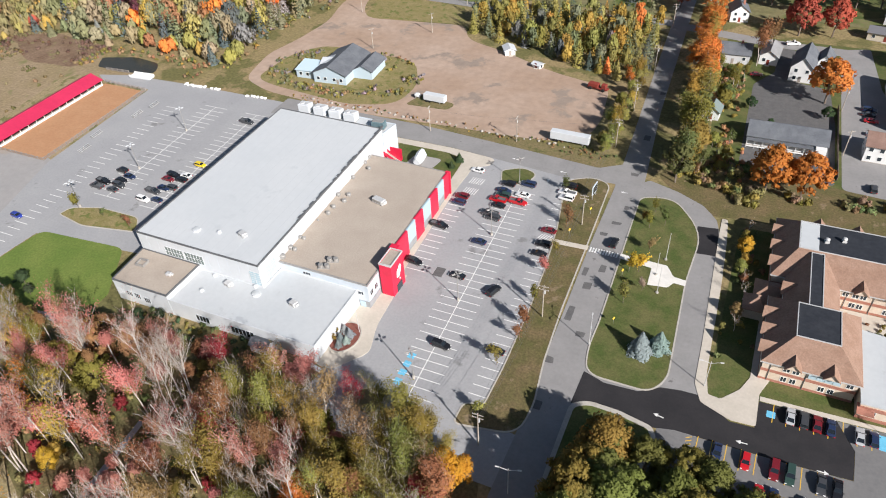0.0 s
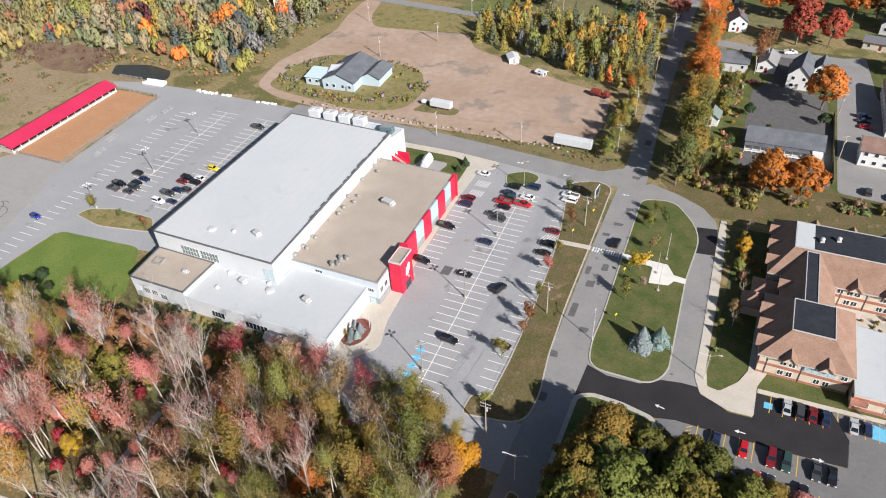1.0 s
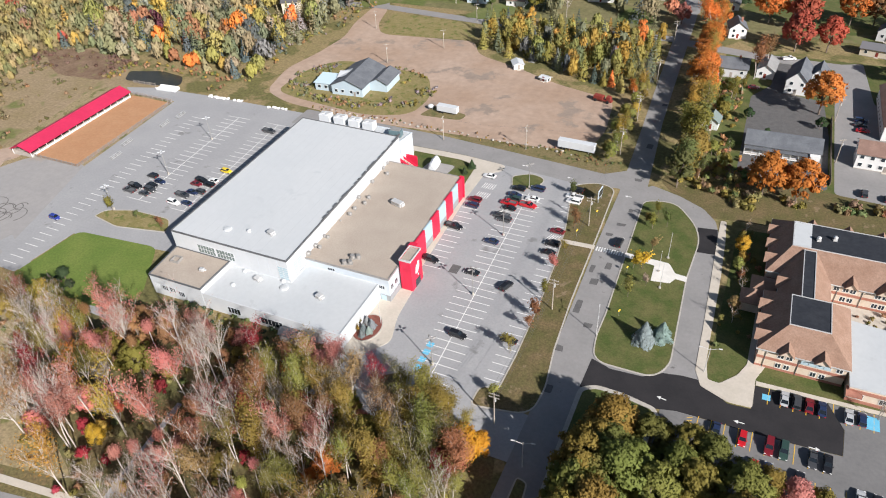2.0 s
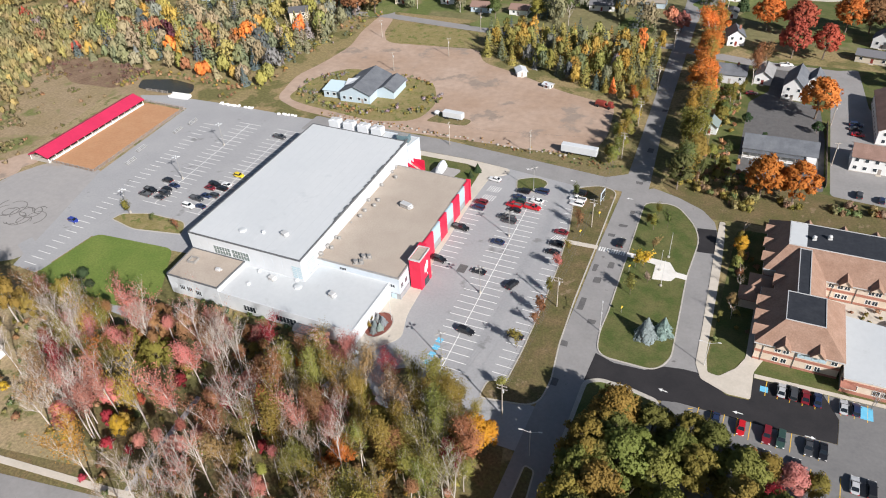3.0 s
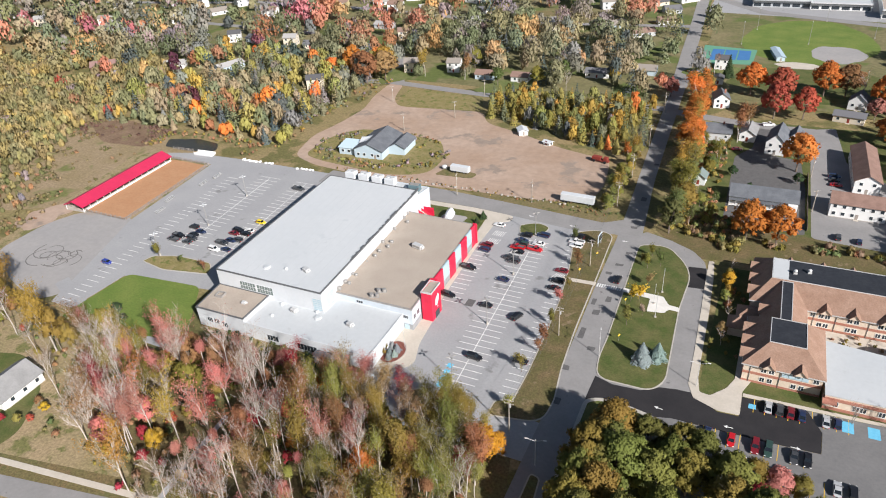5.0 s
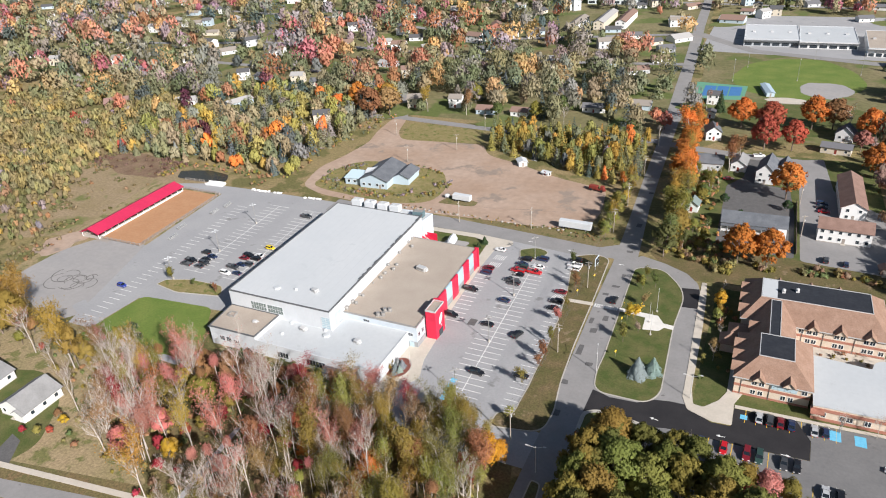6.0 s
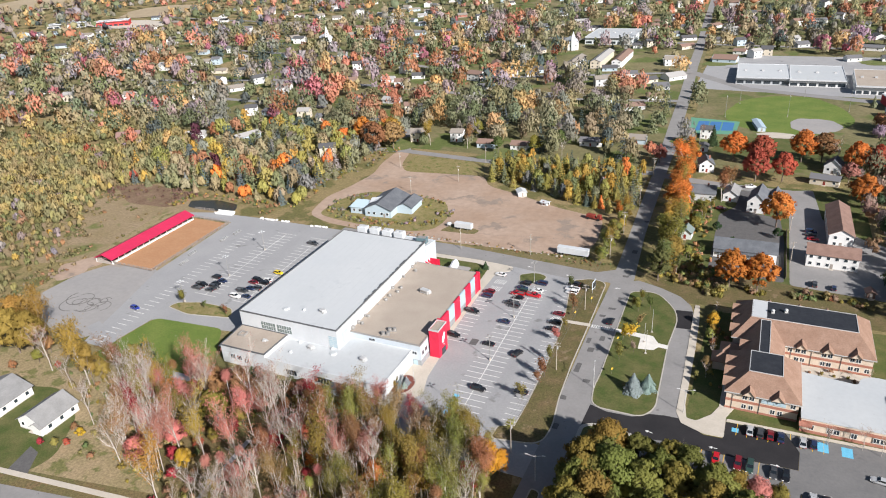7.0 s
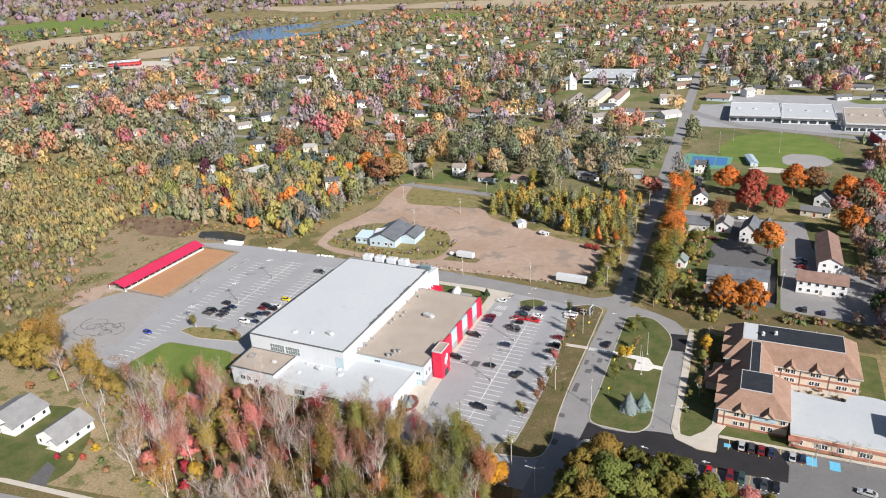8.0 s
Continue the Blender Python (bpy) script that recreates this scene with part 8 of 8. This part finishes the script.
WEST_ROW = [(-901, 564, 17), (-882, 572, 17), (-869, 583, 13), (-813, 591, 15), (-791, 595, 10), (-748, 524, 9), (-725, 487, 12), (-727, 451, 9), (-737, 562, 9), (-636, 534, 9), (-568, 520, 19), (-570, 459, 13), (-561, 474, 9), (-528, 516, 9), (-601, 465, 12), (-687, 631, 10), (-745, 764, 13), (-794, 666, 11), (-778, 673, 11), (-605, 356, 10), (-588, 357, 9), (-545, 345, 9), (-486, 303, 10), (-460, 316, 9), (-360, 297, 9), (-448, 378, 9), (-442, 392, 9), (-495, 366, 9)]
CHURCH_ROW = [(-726, 759, 12), (-687, 738, 9), (-578, 670, 9), (-555, 573, 10), (-401, 568, 9), (-415, 638, 10), (-427, 681, 9), (-383, 643, 9), (-380, 711, 15), (-712, 975, 21), (-647, 956, 10), (-591, 964, 16), (-480, 894, 18), (-521, 516, 9), (-357, 525, 9), (-338, 528, 9), (-299, 483, 12), (-355, 359, 9), (-370, 393, 9), (-305, 360, 9), (-287, 358, 9), (-231, 394, 9)]
SCHOOL_ROW = [(-258, 628, 9), (-210, 524, 14), (-178, 530, 11), (-227, 639, 9), (-221, 679, 11), (-189, 690, 12), (-116, 563, 13), (-95, 544, 13), (-75, 525, 11), (-66, 462, 11), (-111, 669, 9), (-100, 677, 9), (-77, 606, 13), (-204, 474, 9), (-178, 866, 14), (-153, 853, 16), (-370, 983, 9), (-226, 987, 13), (-182, 970, 18), (-259, 741, 9)]
STREET_ROW = [(-64, 672, 16), (-77, 784, 11), (-30, 614, 14), (-35, 711, 9), (-16, 695, 9), (-13, 654, 11), (0, 640, 10), (-38, 928, 10), (-4, 788, 14), (79, 862, 9), (78, 765, 15), (100, 817, 13), (98, 687, 18), (79, 637, 12), (107, 641, 12), (-69, 594, 9)]
TOWN = [row_ for part_ in (NEAR_ROW, NEAR_ROW2, MID_ROW) for row_ in part_]
TOWN += [(x, y + 4, w, 8.5, rh.choice((10, 25, -15, 40, 15)) + rh.uniform(-8, 8)) for part_ in (WEST_ROW, CHURCH_ROW, SCHOOL_ROW, STREET_ROW) for x, y, w in part_]
for x, y, w, d, tn in TOWN:
    if any(math.hypot(x - a, y - b) < 13 for a, b, _ in house_spots):
        continue
    wl, wn_ = rh.choice(WALLS[:6])
    rf, rn = rh.choice(ROOFS)
    fl = 2 if w < 11 and rh.random() < 0.6 else 1
    far_house(x, y, w, d, 2.9 * fl + 0.3, tn, wl, rf, f"{wn_} town house with a {rn} gable roof among trees", fl, "x" if w >= d else "y", y > 400 or x < -400)
far_house(-399, 280, 16, 11, 3.6, 40, (0.30, 0.17, 0.13), (0.27, 0.17, 0.15), "brick house with a broad reddish-brown roof", 1, "x", False)
house(12.5, 410, 4.5, 20, 2.6, 12, (0.40, 0.50, 0.56), (0.34, 0.43, 0.50), "low dugout shelter with a pale blue metal roof", 1, 0.6, "y", False, 9, "", "dugout_shelter")
for x, y in ((-9, 432), (29, 440), (66, 462), (-2, 470), (40, 500)):
    lot_lamp(x, y, 2, 14, 70, terrain(x, y), "metal_light", "tall pale floodlight mast beside the ball field")
# church with a steeple
ch = far_house(-466, 640, 14, 34, 8, 38, WHITE, (0.6, 0.62, 0.64), "white church with a steep pale roof", 1, "y")
part("steeple", Geo().box(-2.4, -20, 0, 2.4, -15.4, 13).add([(-2.8, -20.4, 13), (2.8, -20.4, 13), (2.8, -15, 13), (-2.8, -15, 13), (0, -17.7, 24)], [(0, 1, 4), (1, 2, 4), (2, 3, 4), (3, 0, 4)]), M["clad_white"], ch)
ch = far_house(-176, 662, 11, 26, 8, 20, WHITE, (0.5, 0.52, 0.54), "white chapel with a steep grey roof", 1, "y")
part("steeple", Geo().box(-2, -15, 0, 2, -11.4, 12).add([(-2.3, -15.3, 12), (2.3, -15.3, 12), (2.3, -11, 12), (-2.3, -11, 12), (0, -13.2, 19)], [(0, 1, 4), (1, 2, 4), (2, 3, 4), (3, 0, 4)]), M["clad_white"], ch)

NO_TREES = [(-40, 125, 505, 655), (-26, 78, 405, 512), (-28, 10, 386, 430), (-175, -98, 458, 500), (-300, -276, 378, 426), (14, 44, 392, 405), (-172, -112, 682, 752), (86, 108, 428, 520)]


def in_view(x, y):
    w = math.degrees(math.atan2(y + 70, x - 10))
    return 78 < w < 153


def open_ground(x, y, margin=0.0):
    """Whether a far tree may stand here."""
    if abs(x - main_road_x(y)) < 8 and y < 1300:
        return False
    for x0, x1, y0, y1 in NO_TREES:
        if x0 - 2 < x < x1 + 2 and y0 - 2 < y < y1 + 2:
            return False
    for hx, hy, r in house_spots:
        if abs(x - hx + 0.3 * (hx / max(hy, 1)) * (y - hy)) < r + 3 and -r - 25 < y - hy < r + 2:
            return False
    for cx, cy, rx, ry in ((-905, 1180, 96, 208), (-40, 1580, 175, 115), (-1180, 860, 75, 195), (-900, 820, 52, 78), (-700, 1750, 260, 130), (-1150, 1700, 230, 120), (-850, 690, 62, 46), (-656, 1425, 110, 85), (-1450, 1030, 150, 170), (20, 372, 30, 14)):
        if ((x - cx) / rx) ** 2 + ((y - cy) / ry) ** 2 < 1:
            return False
    for k in range(1, 3):
        if ((x - 24 * k + 905) / 90) ** 2 + ((y + 24 * k - 1180) / 195) ** 2 < 1:
            return False
    return True


# more houses, in loose rows across the town
tried = 0
while len(house_spots) < 330 and tried < 9000:
    tried += 1
    y = rh.uniform(420, 1300)
    x = rh.uniform(-950, 230)
    dd = math.hypot(x - 10, y + 70)
    if not in_view(x, y) or dd > 1350 or (dd > 800 and rh.random() < 0.4) or not open_ground(x, y):
        continue
    if any(math.hypot(x - a, y - b) < 24 for a, b, _ in house_spots) or (x < -560 and y > 900):
        continue
    wl, wn_ = rh.choice(WALLS)
    rf, rn = rh.choice(ROOFS)
    fl = 2 if rh.random() < 0.35 else 1
    far_house(x, y, rh.uniform(11, 17), rh.uniform(8, 10.5), 2.9 * fl + 0.3, rh.choice((20, 25, 110, 30, 60, -10)) + rh.uniform(-8, 8), wl, rf, f"{wn_} town house with a {rn} gable roof among trees", fl)
for x, y, w, d in [(hx - 4, hy - 9, rh.uniform(12, 20), rh.uniform(7, 12)) for hx, hy, _ in house_spots[::3] if hy > 300]:
    draped_blob("garden_lawn", x, y, w, d, rh.uniform(0, 90), 0.16, "garden", "small green garden lawn", "lawn", int(x * y) % 997)

# tree tints with haze mixed in: extra blue, less saturation
T_GREEN, T_OLIVE, T_GREY, T_ORANGE, T_ROSE, T_AMBER, T_BARE, T_DEEP, T_MAUVE = (0.165, 0.175, 0.085), (0.255, 0.22, 0.115), (0.215, 0.205, 0.155), (0.41, 0.185, 0.11), (0.35, 0.13, 0.13), (0.41, 0.275, 0.115), (0.27, 0.22, 0.195), (0.085, 0.105, 0.085), (0.27, 0.19, 0.19)
PAL_TOWN = [(T_GREEN, 8), (T_OLIVE, 9), (T_GREY, 2.4), (T_DEEP, 3), (T_ORANGE, 2), (T_ROSE, .8), (T_AMBER, 2.2), (T_BARE, 2), (T_MAUVE, .5), (TINT["rust"], 1.6)]
PAL_WARM = [(T_ORANGE, 3.4), (T_ROSE, 1.6), (T_AMBER, 2.2), (T_OLIVE, 4), (T_BARE, 2.4), (T_GREEN, 2), (TINT["rust"], 2.4), (T_MAUVE, 1)]
PAL_COOL = [(T_GREEN, 8), (T_OLIVE, 6), (T_GREY, 3), (T_DEEP, 4), (T_BARE, 2.4), (T_ORANGE, .5), (T_AMBER, .7)]
rf_ = random.Random(55)
mid, far, very = [], [], []
for band, (d0, d1, step) in enumerate(((300, 560, 10.0), (560, 980, 12.4), (980, 1750, 18.5))):
    yv = 150.0
    while yv < 1800:
        xv = -1500.0
        while xv < 260:
            x, y = xv + rf_.uniform(-.7, .7) * step, yv + rf_.uniform(-.7, .7) * step
            xv += step
            dd = math.hypot(x - 10, y + 70)
            if not d0 <= dd < d1 or not in_view(x, y):
                continue
            if y < 309 + (8 if x > -200 else 0) and x > -198:
                continue
            if -470 < x < -198 and y < 330 and not (y > 262 and x < -342):
                continue
            if not open_ground(x, y):
                continue
            clump = noise.noise((x * 0.012, y * 0.012, 3.1))
            if rf_.random() < 0.16 - clump * 0.25:
                continue
            grove = noise.noise((x * 0.02, y * 0.02, 9.4))
            pal = PAL_COOL if -210 < x < -24 and y < 470 else PAL_WARM if grove > 0.16 else PAL_COOL if grove < -0.12 else PAL_TOWN
            tint = weighted(random.Random(int(x // 26) * 131 + int(y // 22) * 17 + 5), pal) if rf_.random() < 0.45 else weighted(rf_, pal)
            cone = rf_.random() < (0.8 if tint == T_DEEP else 0.2 if tint == T_GREEN else 0)
            h = rf_.choice((8, 12, 15, 18, 20)) * rf_.uniform(0.85, 1.15) * (1.1 if cone else 1)
            r = h * (0.25 if cone else rf_.uniform(0.26, 0.34) if rf_.random() < 0.3 else rf_.uniform(0.36, 0.5))
            if x > -24 and y < 402 and not (x > 66 and y < 350):
                continue
            if band == 0:
                mid.append((x, y, h, r * 1.08, tint, 320 if cone else 540, 0.56, cone))
            elif band == 1:
                far.append((x, y, h, r * 1.1, tint, 90 if cone else 140, 1.1, cone))
            else:
                very.append((x, y, h, r * 1.4, tint, 16, 1.7, False))
        yv += step
cover("town_trees", mid, "mixed autumn trees between the town's houses", lobes=11, upright=1.5, bright=1.25, level=0)
cover("far_trees", far, "mixed autumn trees of the far town", lobes=6, upright=1.3, bright=1.3, level=0)
cover("distant_woods", very, "distant autumn woods in colours muted for haze", lobes=1, bright=1.2)
horizon = []
yv = -200.0
PAL_H = [(T_BARE, 5), (T_OLIVE, 3), (T_MAUVE, 3), (T_GREY, 3), (T_GREEN, 1)]
while yv < 4700:
    xv = -4600.0
    step = 42
    while xv < 900:
        x, y = xv + rf_.uniform(-.5, .5) * step, yv + rf_.uniform(-.5, .5) * step
        xv += step
        dd = math.hypot(x - 10, y + 70)
        if 1750 <= dd < 4300 and in_view(x, y) and open_ground(x, y) and noise.noise((x * 0.0025, y * 0.0025, 7.7)) > -0.18:
            horizon.append((x, y, rf_.uniform(9, 14), rf_.uniform(18, 27), weighted(rf_, PAL_H), 6, 3.4, False))
    yv += step
cover("horizon_woods", horizon, "brown and olive woods towards the horizon", lobes=1)


def scatter(rng, x0, x1, y0, y1, step, keep, make):
    out = []
    y = y0
    while y < y1:
        x = x0
        while x < x1:
            px, py = x + rng.uniform(-.5, .5) * step, y + rng.uniform(-.5, .5) * step
            if keep(px, py):
                out.append(make(px, py))
            x += step
        y += step
    return out


rb = random.Random(99)
# trees beyond the pond and the gravel track
PAL_P = [(T_GREEN, 7), (T_DEEP, 3.4), (T_GREY, 2), (T_OLIVE, 5), (TINT["orange"], 1.3), (TINT["gold"], 1.2), (TINT["yellow-green"], 4), (TINT["rust"], .9), ((0.08, 0.03, 0.035), .3)]


def pond_keep(x, y):
    lim = 203 if x < -212 else 199
    return y > lim + 4 and (x < -200 - max(0, y - 260) * 0.1 or y > 312) and rb.random() < 0.85 and open_ground(x, y) and not (x > -200)


def pond_make(x, y):
    tint = weighted(rb, PAL_P)
    cone = rb.random() < (0.8 if tint in (T_DEEP, T_GREY) else 0.45 if tint in (T_GREEN, T_OLIVE) else 0.1)
    h = rb.uniform(8.5, 15) * (0.62 if y < 219 else 1)
    return (x, y, h, h * (0.3 if cone else rb.uniform(0.32, 0.45)), tint, 400 if cone else 560, 0.46, cone)


cover("pond_woods", scatter(rb, -335, -196, 203, 332, 6.4, pond_keep, pond_make), "green pines and orange maples beyond the pond", lobes=12, upright=1.8, bright=1.4, level=0)
# copse between yard and street
PAL_C = [(T_GREEN, 5), (TINT["yellow-green"], 6), (T_DEEP, 2), (T_GREY, .6), (TINT["gold"], 2.4), (TINT["orange"], .5), (TINT["olive"], 3)]


def copse_make(x, y):
    tint = weighted(rb, PAL_C)
    cone = rb.random() < (0.8 if tint == T_DEEP else 0.55)
    h = rb.uniform(7, 12) * (0.7 if y < 250 else 1) * (1.15 if cone else 1)
    return (x, y, h, h * (0.26 if cone else rb.uniform(0.24, 0.34)), tint, 420 if cone else 480, 0.36, cone)


cover("yard_copse", scatter(rb, -119, -38, 242, 298, 4.6, lambda x, y: y > 268 - (x + 119) * 0.36 + 2 and rb.random() < 0.9 and not (-100 < x < -88 and y < 262), copse_make), "green and yellow copse beside the dirt yard", lobes=9, upright=2.0, bright=1.25, level=0)
# scrub on the left of the barn
PAL_S = [((0.285, 0.24, 0.095), 8), ((0.24, 0.205, 0.088), 7), ((0.34, 0.27, 0.09), 3), ((0.19, 0.18, 0.075), 3), (T_BARE, .4), (TINT["rust"], .25), (TINT["red"], .08)]
PAL_L = [((0.21, 0.175, 0.075), 6), ((0.16, 0.155, 0.06), 6), (TINT["brown"], 2), (T_BARE, 1.0), ((0.28, 0.235, 0.085), 2), (TINT["gold"], .3)]


def thicket_edge(y):
    """How far east the thicket beside the meadow reaches."""
    line = [(15, -224), (60, -244), (94, -260), (125, -275), (149, -292), (168, -307), (199, -328), (214, -308), (240, -300), (262, -330), (300, -350)]
    for (a, xa), (b, xb) in zip(line, line[1:]):
        if a <= y <= b:
            return xa + (xb - xa) * (y - a) / (b - a) + 7 * noise.noise((y * .09, 4.2, 1.0))
    return -340


def scrub_keep(x, y):
    if not -490 < x < thicket_edge(y) or math.hypot(x + 403, y - 256) < 16 or math.hypot(x + 399, y - 280) < 13:
        return False
    if y < 130 and rb.random() < 0.12:
        return False
    return noise.noise((x * .03, y * .03, 6)) > -0.42 and rb.random() < 0.95


def scrub_make(x, y):
    tall = y > 150 + 12 * noise.noise((x * .03, 3, 3))
    depth = min(1.0, 0.55 + (thicket_edge(y) - x) * 0.02)
    if tall:
        h = rb.uniform(5, 9.5) * depth
        return (x, y, h, h * rb.uniform(0.38, 0.52), weighted(rb, PAL_S), 170, 0.44, False)
    h = rb.uniform(2.2, 5.2) * depth
    return (x, y, h, h * rb.uniform(0.42, 0.6), weighted(rb, PAL_L), 120, 0.34, False)


cover("meadow_scrub", scatter(rb, -470, -225, 15, 300, 4.7, scrub_keep, scrub_make), "dense yellow and olive thicket over the rough meadow", "scrub", lobes=6, upright=2.2, bright=1.18, level=0)
PAL_M = [((0.20, 0.165, 0.075), 5), ((0.15, 0.145, 0.055), 4), ((0.27, 0.215, 0.11), 3), (TINT["brown"], 1)]
PAL_R = [((0.15, 0.09, 0.06), 5), ((0.20, 0.13, 0.085), 4), ((0.20, 0.165, 0.07), 2)]


def low_keep(x, y):
    if not ((x + 292) / 36) ** 2 + ((y - 197) / 13) ** 2 < 1 and thicket_edge(y) + 16 < x and rb.random() < 0.8:
        return False
    if x < thicket_edge(y) - 2 or x > -252 - max(0, y - 100) * 0.12 or y > 205 and x > -275:
        return False
    return noise.noise((x * .06, y * .06, 6)) > 0.12 or rb.random() < 0.1


def low_make(x, y):
    reeds = ((x + 292) / 34) ** 2 + ((y - 197) / 11) ** 2 < 1
    h = rb.uniform(0.5, 1.2) * (2.4 if rb.random() < 0.05 else 1)
    return (x, y, h, rb.uniform(0.8, 1.6), weighted(rb, PAL_R if reeds else PAL_M), 22, 0.22, False)


cover("meadow_brush", scatter(rb, -345, -240, 15, 212, 2.3, low_keep, low_make), "low olive-brown brush on the meadow beside the barn", "scrub", lobes=3)
# undergrowth of the front woods
PAL_U = [(TINT["olive"], 6), (TINT["brown"], 3), ((0.24, 0.20, 0.07), 4), (TINT["rust"], 1.2), (TINT["green"], 2.0), (TINT["crimson"], .5), (TINT["gold"], .3)]
cover("undergrowth", scatter(rb, -175, -34, 20, 77, 3.3, lambda x, y: rb.random() < 0.8 and y > (31 - (x + 175) * 0.12 if x < -110 else 22) and y < (76.5 if x < -82 else 69 if x < -68 else 63) and not (x < -152 and y < 48) and abs(x + 101.6 + (y - 22) * 0.12) > 1.6 and not (x < -118 and y < 36 and rb.random() < 0.6) and not (-150 < x < -82 and y > 71) and not (x <= -146 and y > 60),
                             lambda x, y: (lambda h: (x, y, h, h * 0.6, weighted(rb, PAL_U), 75, 0.2, False))(rb.uniform(0.7, 2.6))), "brown, red and green undergrowth below the woods", "undergrowth", "bush")
# hedges and scrub strips
PAL_B = [(TINT["brown"], 4), (TINT["olive"], 3), (TINT["green"], 2.4), (TINT["rust"], 2), (TINT["gold"], 1)]


def bush(lo, hi, n=95, size=0.3, pal=PAL_B, k=0.6):
    def make(x, y):
        h = rb.uniform(lo, hi)
        return (x, y, h, h * k, weighted(rb, pal), n, size, False)
    return make


PAL_K = [(TINT["olive"], 5), ((0.22, 0.15, 0.08), 5), ((0.25, 0.21, 0.08), 3), (TINT["rust"], .2), (TINT["green"], 3)]
cover("bank_scrub", scatter(rb, -8, 62, 172, 200, 2.0, lambda x, y: rb.random() < 0.75 and noise.noise((x * .13, y * .13, 5)) > (-0.1 if x < 9 else 0.0 if 180 < y < 188 else 0.3) and y > 176 + max(0, 4 - x) * 0.8 and (y < 190 or x < 9) and x < 58, bush(0.6, 2.0, 80, 0.3, PAL_K, 1.05)), "brown and olive scrub on the bank behind the school", "scrub", "bush", bright=1.1, lobes=3)
cover("side_woods", scatter(rb, 60, 102, 177, 262, 4.6, lambda x, y: rb.random() < 0.85 and x > 61 + 6 * noise.noise((y * .08, 2, 2)) and not (x < 66 and y > 232), bush(6, 12, 230, 0.36, [(T_BARE, 5), (TINT["brown"], 4), (TINT["dark green"], 2), (TINT["green"], 2), (TINT["rust"], 1)], 0.36)), "tangled leafless and evergreen trees beside the houses", "trees")
cover("roadside_scrub", scatter(rb, -13, 3.5, 183, 268, 2.6, lambda x, y: rb.random() < 0.7 and x < (3.5 if y < 208 else -1) and not (-13.5 < x < -5 and 213 < y < 231), bush(0.7, 2.6, 60, 0.26)), "brown and olive scrub behind the road trees", "scrub", "bush", bright=1.3)
PAL_Y = [(TINT["olive"], 4), (T_GREEN, 4), (TINT["yellow-green"], 3), (TINT["brown"], 2), (T_BARE, 2), (TINT["gold"], .4)]
cover("yard_weeds", scatter(rb, -184, -117, 194, 238, 1.45, lambda x, y: rb.random() < 0.62 and noise.noise((x * .09, y * .09, 3)) > (-0.35 if y < 208 and x < -140 else 0.02) and not (-169 < x < -134 and 203 < y < 231) and y > 200 - (x + 182) * 0.09 and ((x + 150) / 34) ** 2 + ((y - 216) / 22) ** 2 < 1, bush(0.35, 1.3, 30, 0.2, PAL_Y, 1.0)), "tall weeds and low shrubs round the yard building", "weeds", "bush", lobes=2, upright=1.6)
cover("track_weeds", scatter(rb, -235, -186, 205, 312, 2.6, lambda x, y: rb.random() < 0.5 and x < -199 - (y - 205) * 0.02 + (9 if y > 262 else 0) and x > -212 - (y - 205) * 0.05 and noise.noise((x * .08, y * .08, 1)) > -0.15, bush(0.5, 2.2, 36, 0.2, PAL_Y, 0.7)), "rough weeds and saplings beside the gravel track", "weeds", "bush", lobes=2, upright=1.6)
cover("verge_weeds", scatter(rb, -160, -33, 187, 195, 1.8, lambda x, y: rb.random() < 0.5 and y > 190.3 - max(0, x + 100) * 0.07 and y < 193.6 - max(0, x + 100) * 0.012, bush(0.3, 0.9, 24, 0.16)), "dry weeds along the road verge", "weeds", "bush")
cover("pond_reeds", scatter(rb, -268, -206, 187, 206, 2.0, lambda x, y: rb.random() < 0.6 and (y > 200.5 or x < -262 or (y > 198 and x > -224) or x > -212 and y > 190), bush(0.7, 2.2, 34, 0.2)), "reeds and weeds round the pond", "reeds", "bush")
cover("office_shrubs", scatter(rb, -127, -80, 75.5, 80.5, 1.9, lambda x, y: rb.random() < 0.75, bush(0.7, 2.0, 55, 0.18, [(TINT["green"], 3), (TINT["dark green"], 3), (TINT["olive"], 2)])), "dark green shrubs below the office windows", "shrubs", "bush")
cover("courtyard_shrubs", scatter(rb, 30, 57, 133, 141, 2.0, lambda x, y: rb.random() < 0.6 and x > 29.5, bush(0.5, 1.7, 45, 0.18)), "clipped shrubs in the school courtyard", "shrubs", "bush")
cover("wall_shrubs", scatter(rb, 6.5, 13, 107, 165, 2.6, lambda x, y: rb.random() < 0.45 and not 128 < y < 142 and not y < 112, bush(0.6, 2.2, 50, 0.2)), "brown shrubs along the school wall", "shrubs", "bush")
cover("house_shrubs", scatter(rb, -198, -150, 22, 58, 3.0, lambda x, y: rb.random() < 0.16 and y > 42 and not (-201 < x < -161 and y < 47), bush(0.5, 2.2, 45, 0.22, [(TINT["rust"], 2), (TINT["gold"], 2), (TINT["green"], 2), (TINT["crimson"], 1)])), "shrubs and weeds round the bungalows", "shrubs", "bush")
PAL_D = [(TINT["dusky"], 4), (TINT["brown"], 3), (TINT["dark green"], 2), (TINT["rust"], 1)]
cover("lot_hedge", scatter(rb, 60, 100, 264, 330, 6.5, lambda x, y: rb.random() < 0.8 and x > 58 + (y > 225) * 2 and not (62 < x < 76 and 232 < y < 240), bush(6, 10, 200, 0.42, PAL_D, 0.45)), "dark leafless and evergreen trees behind the houses", "trees")
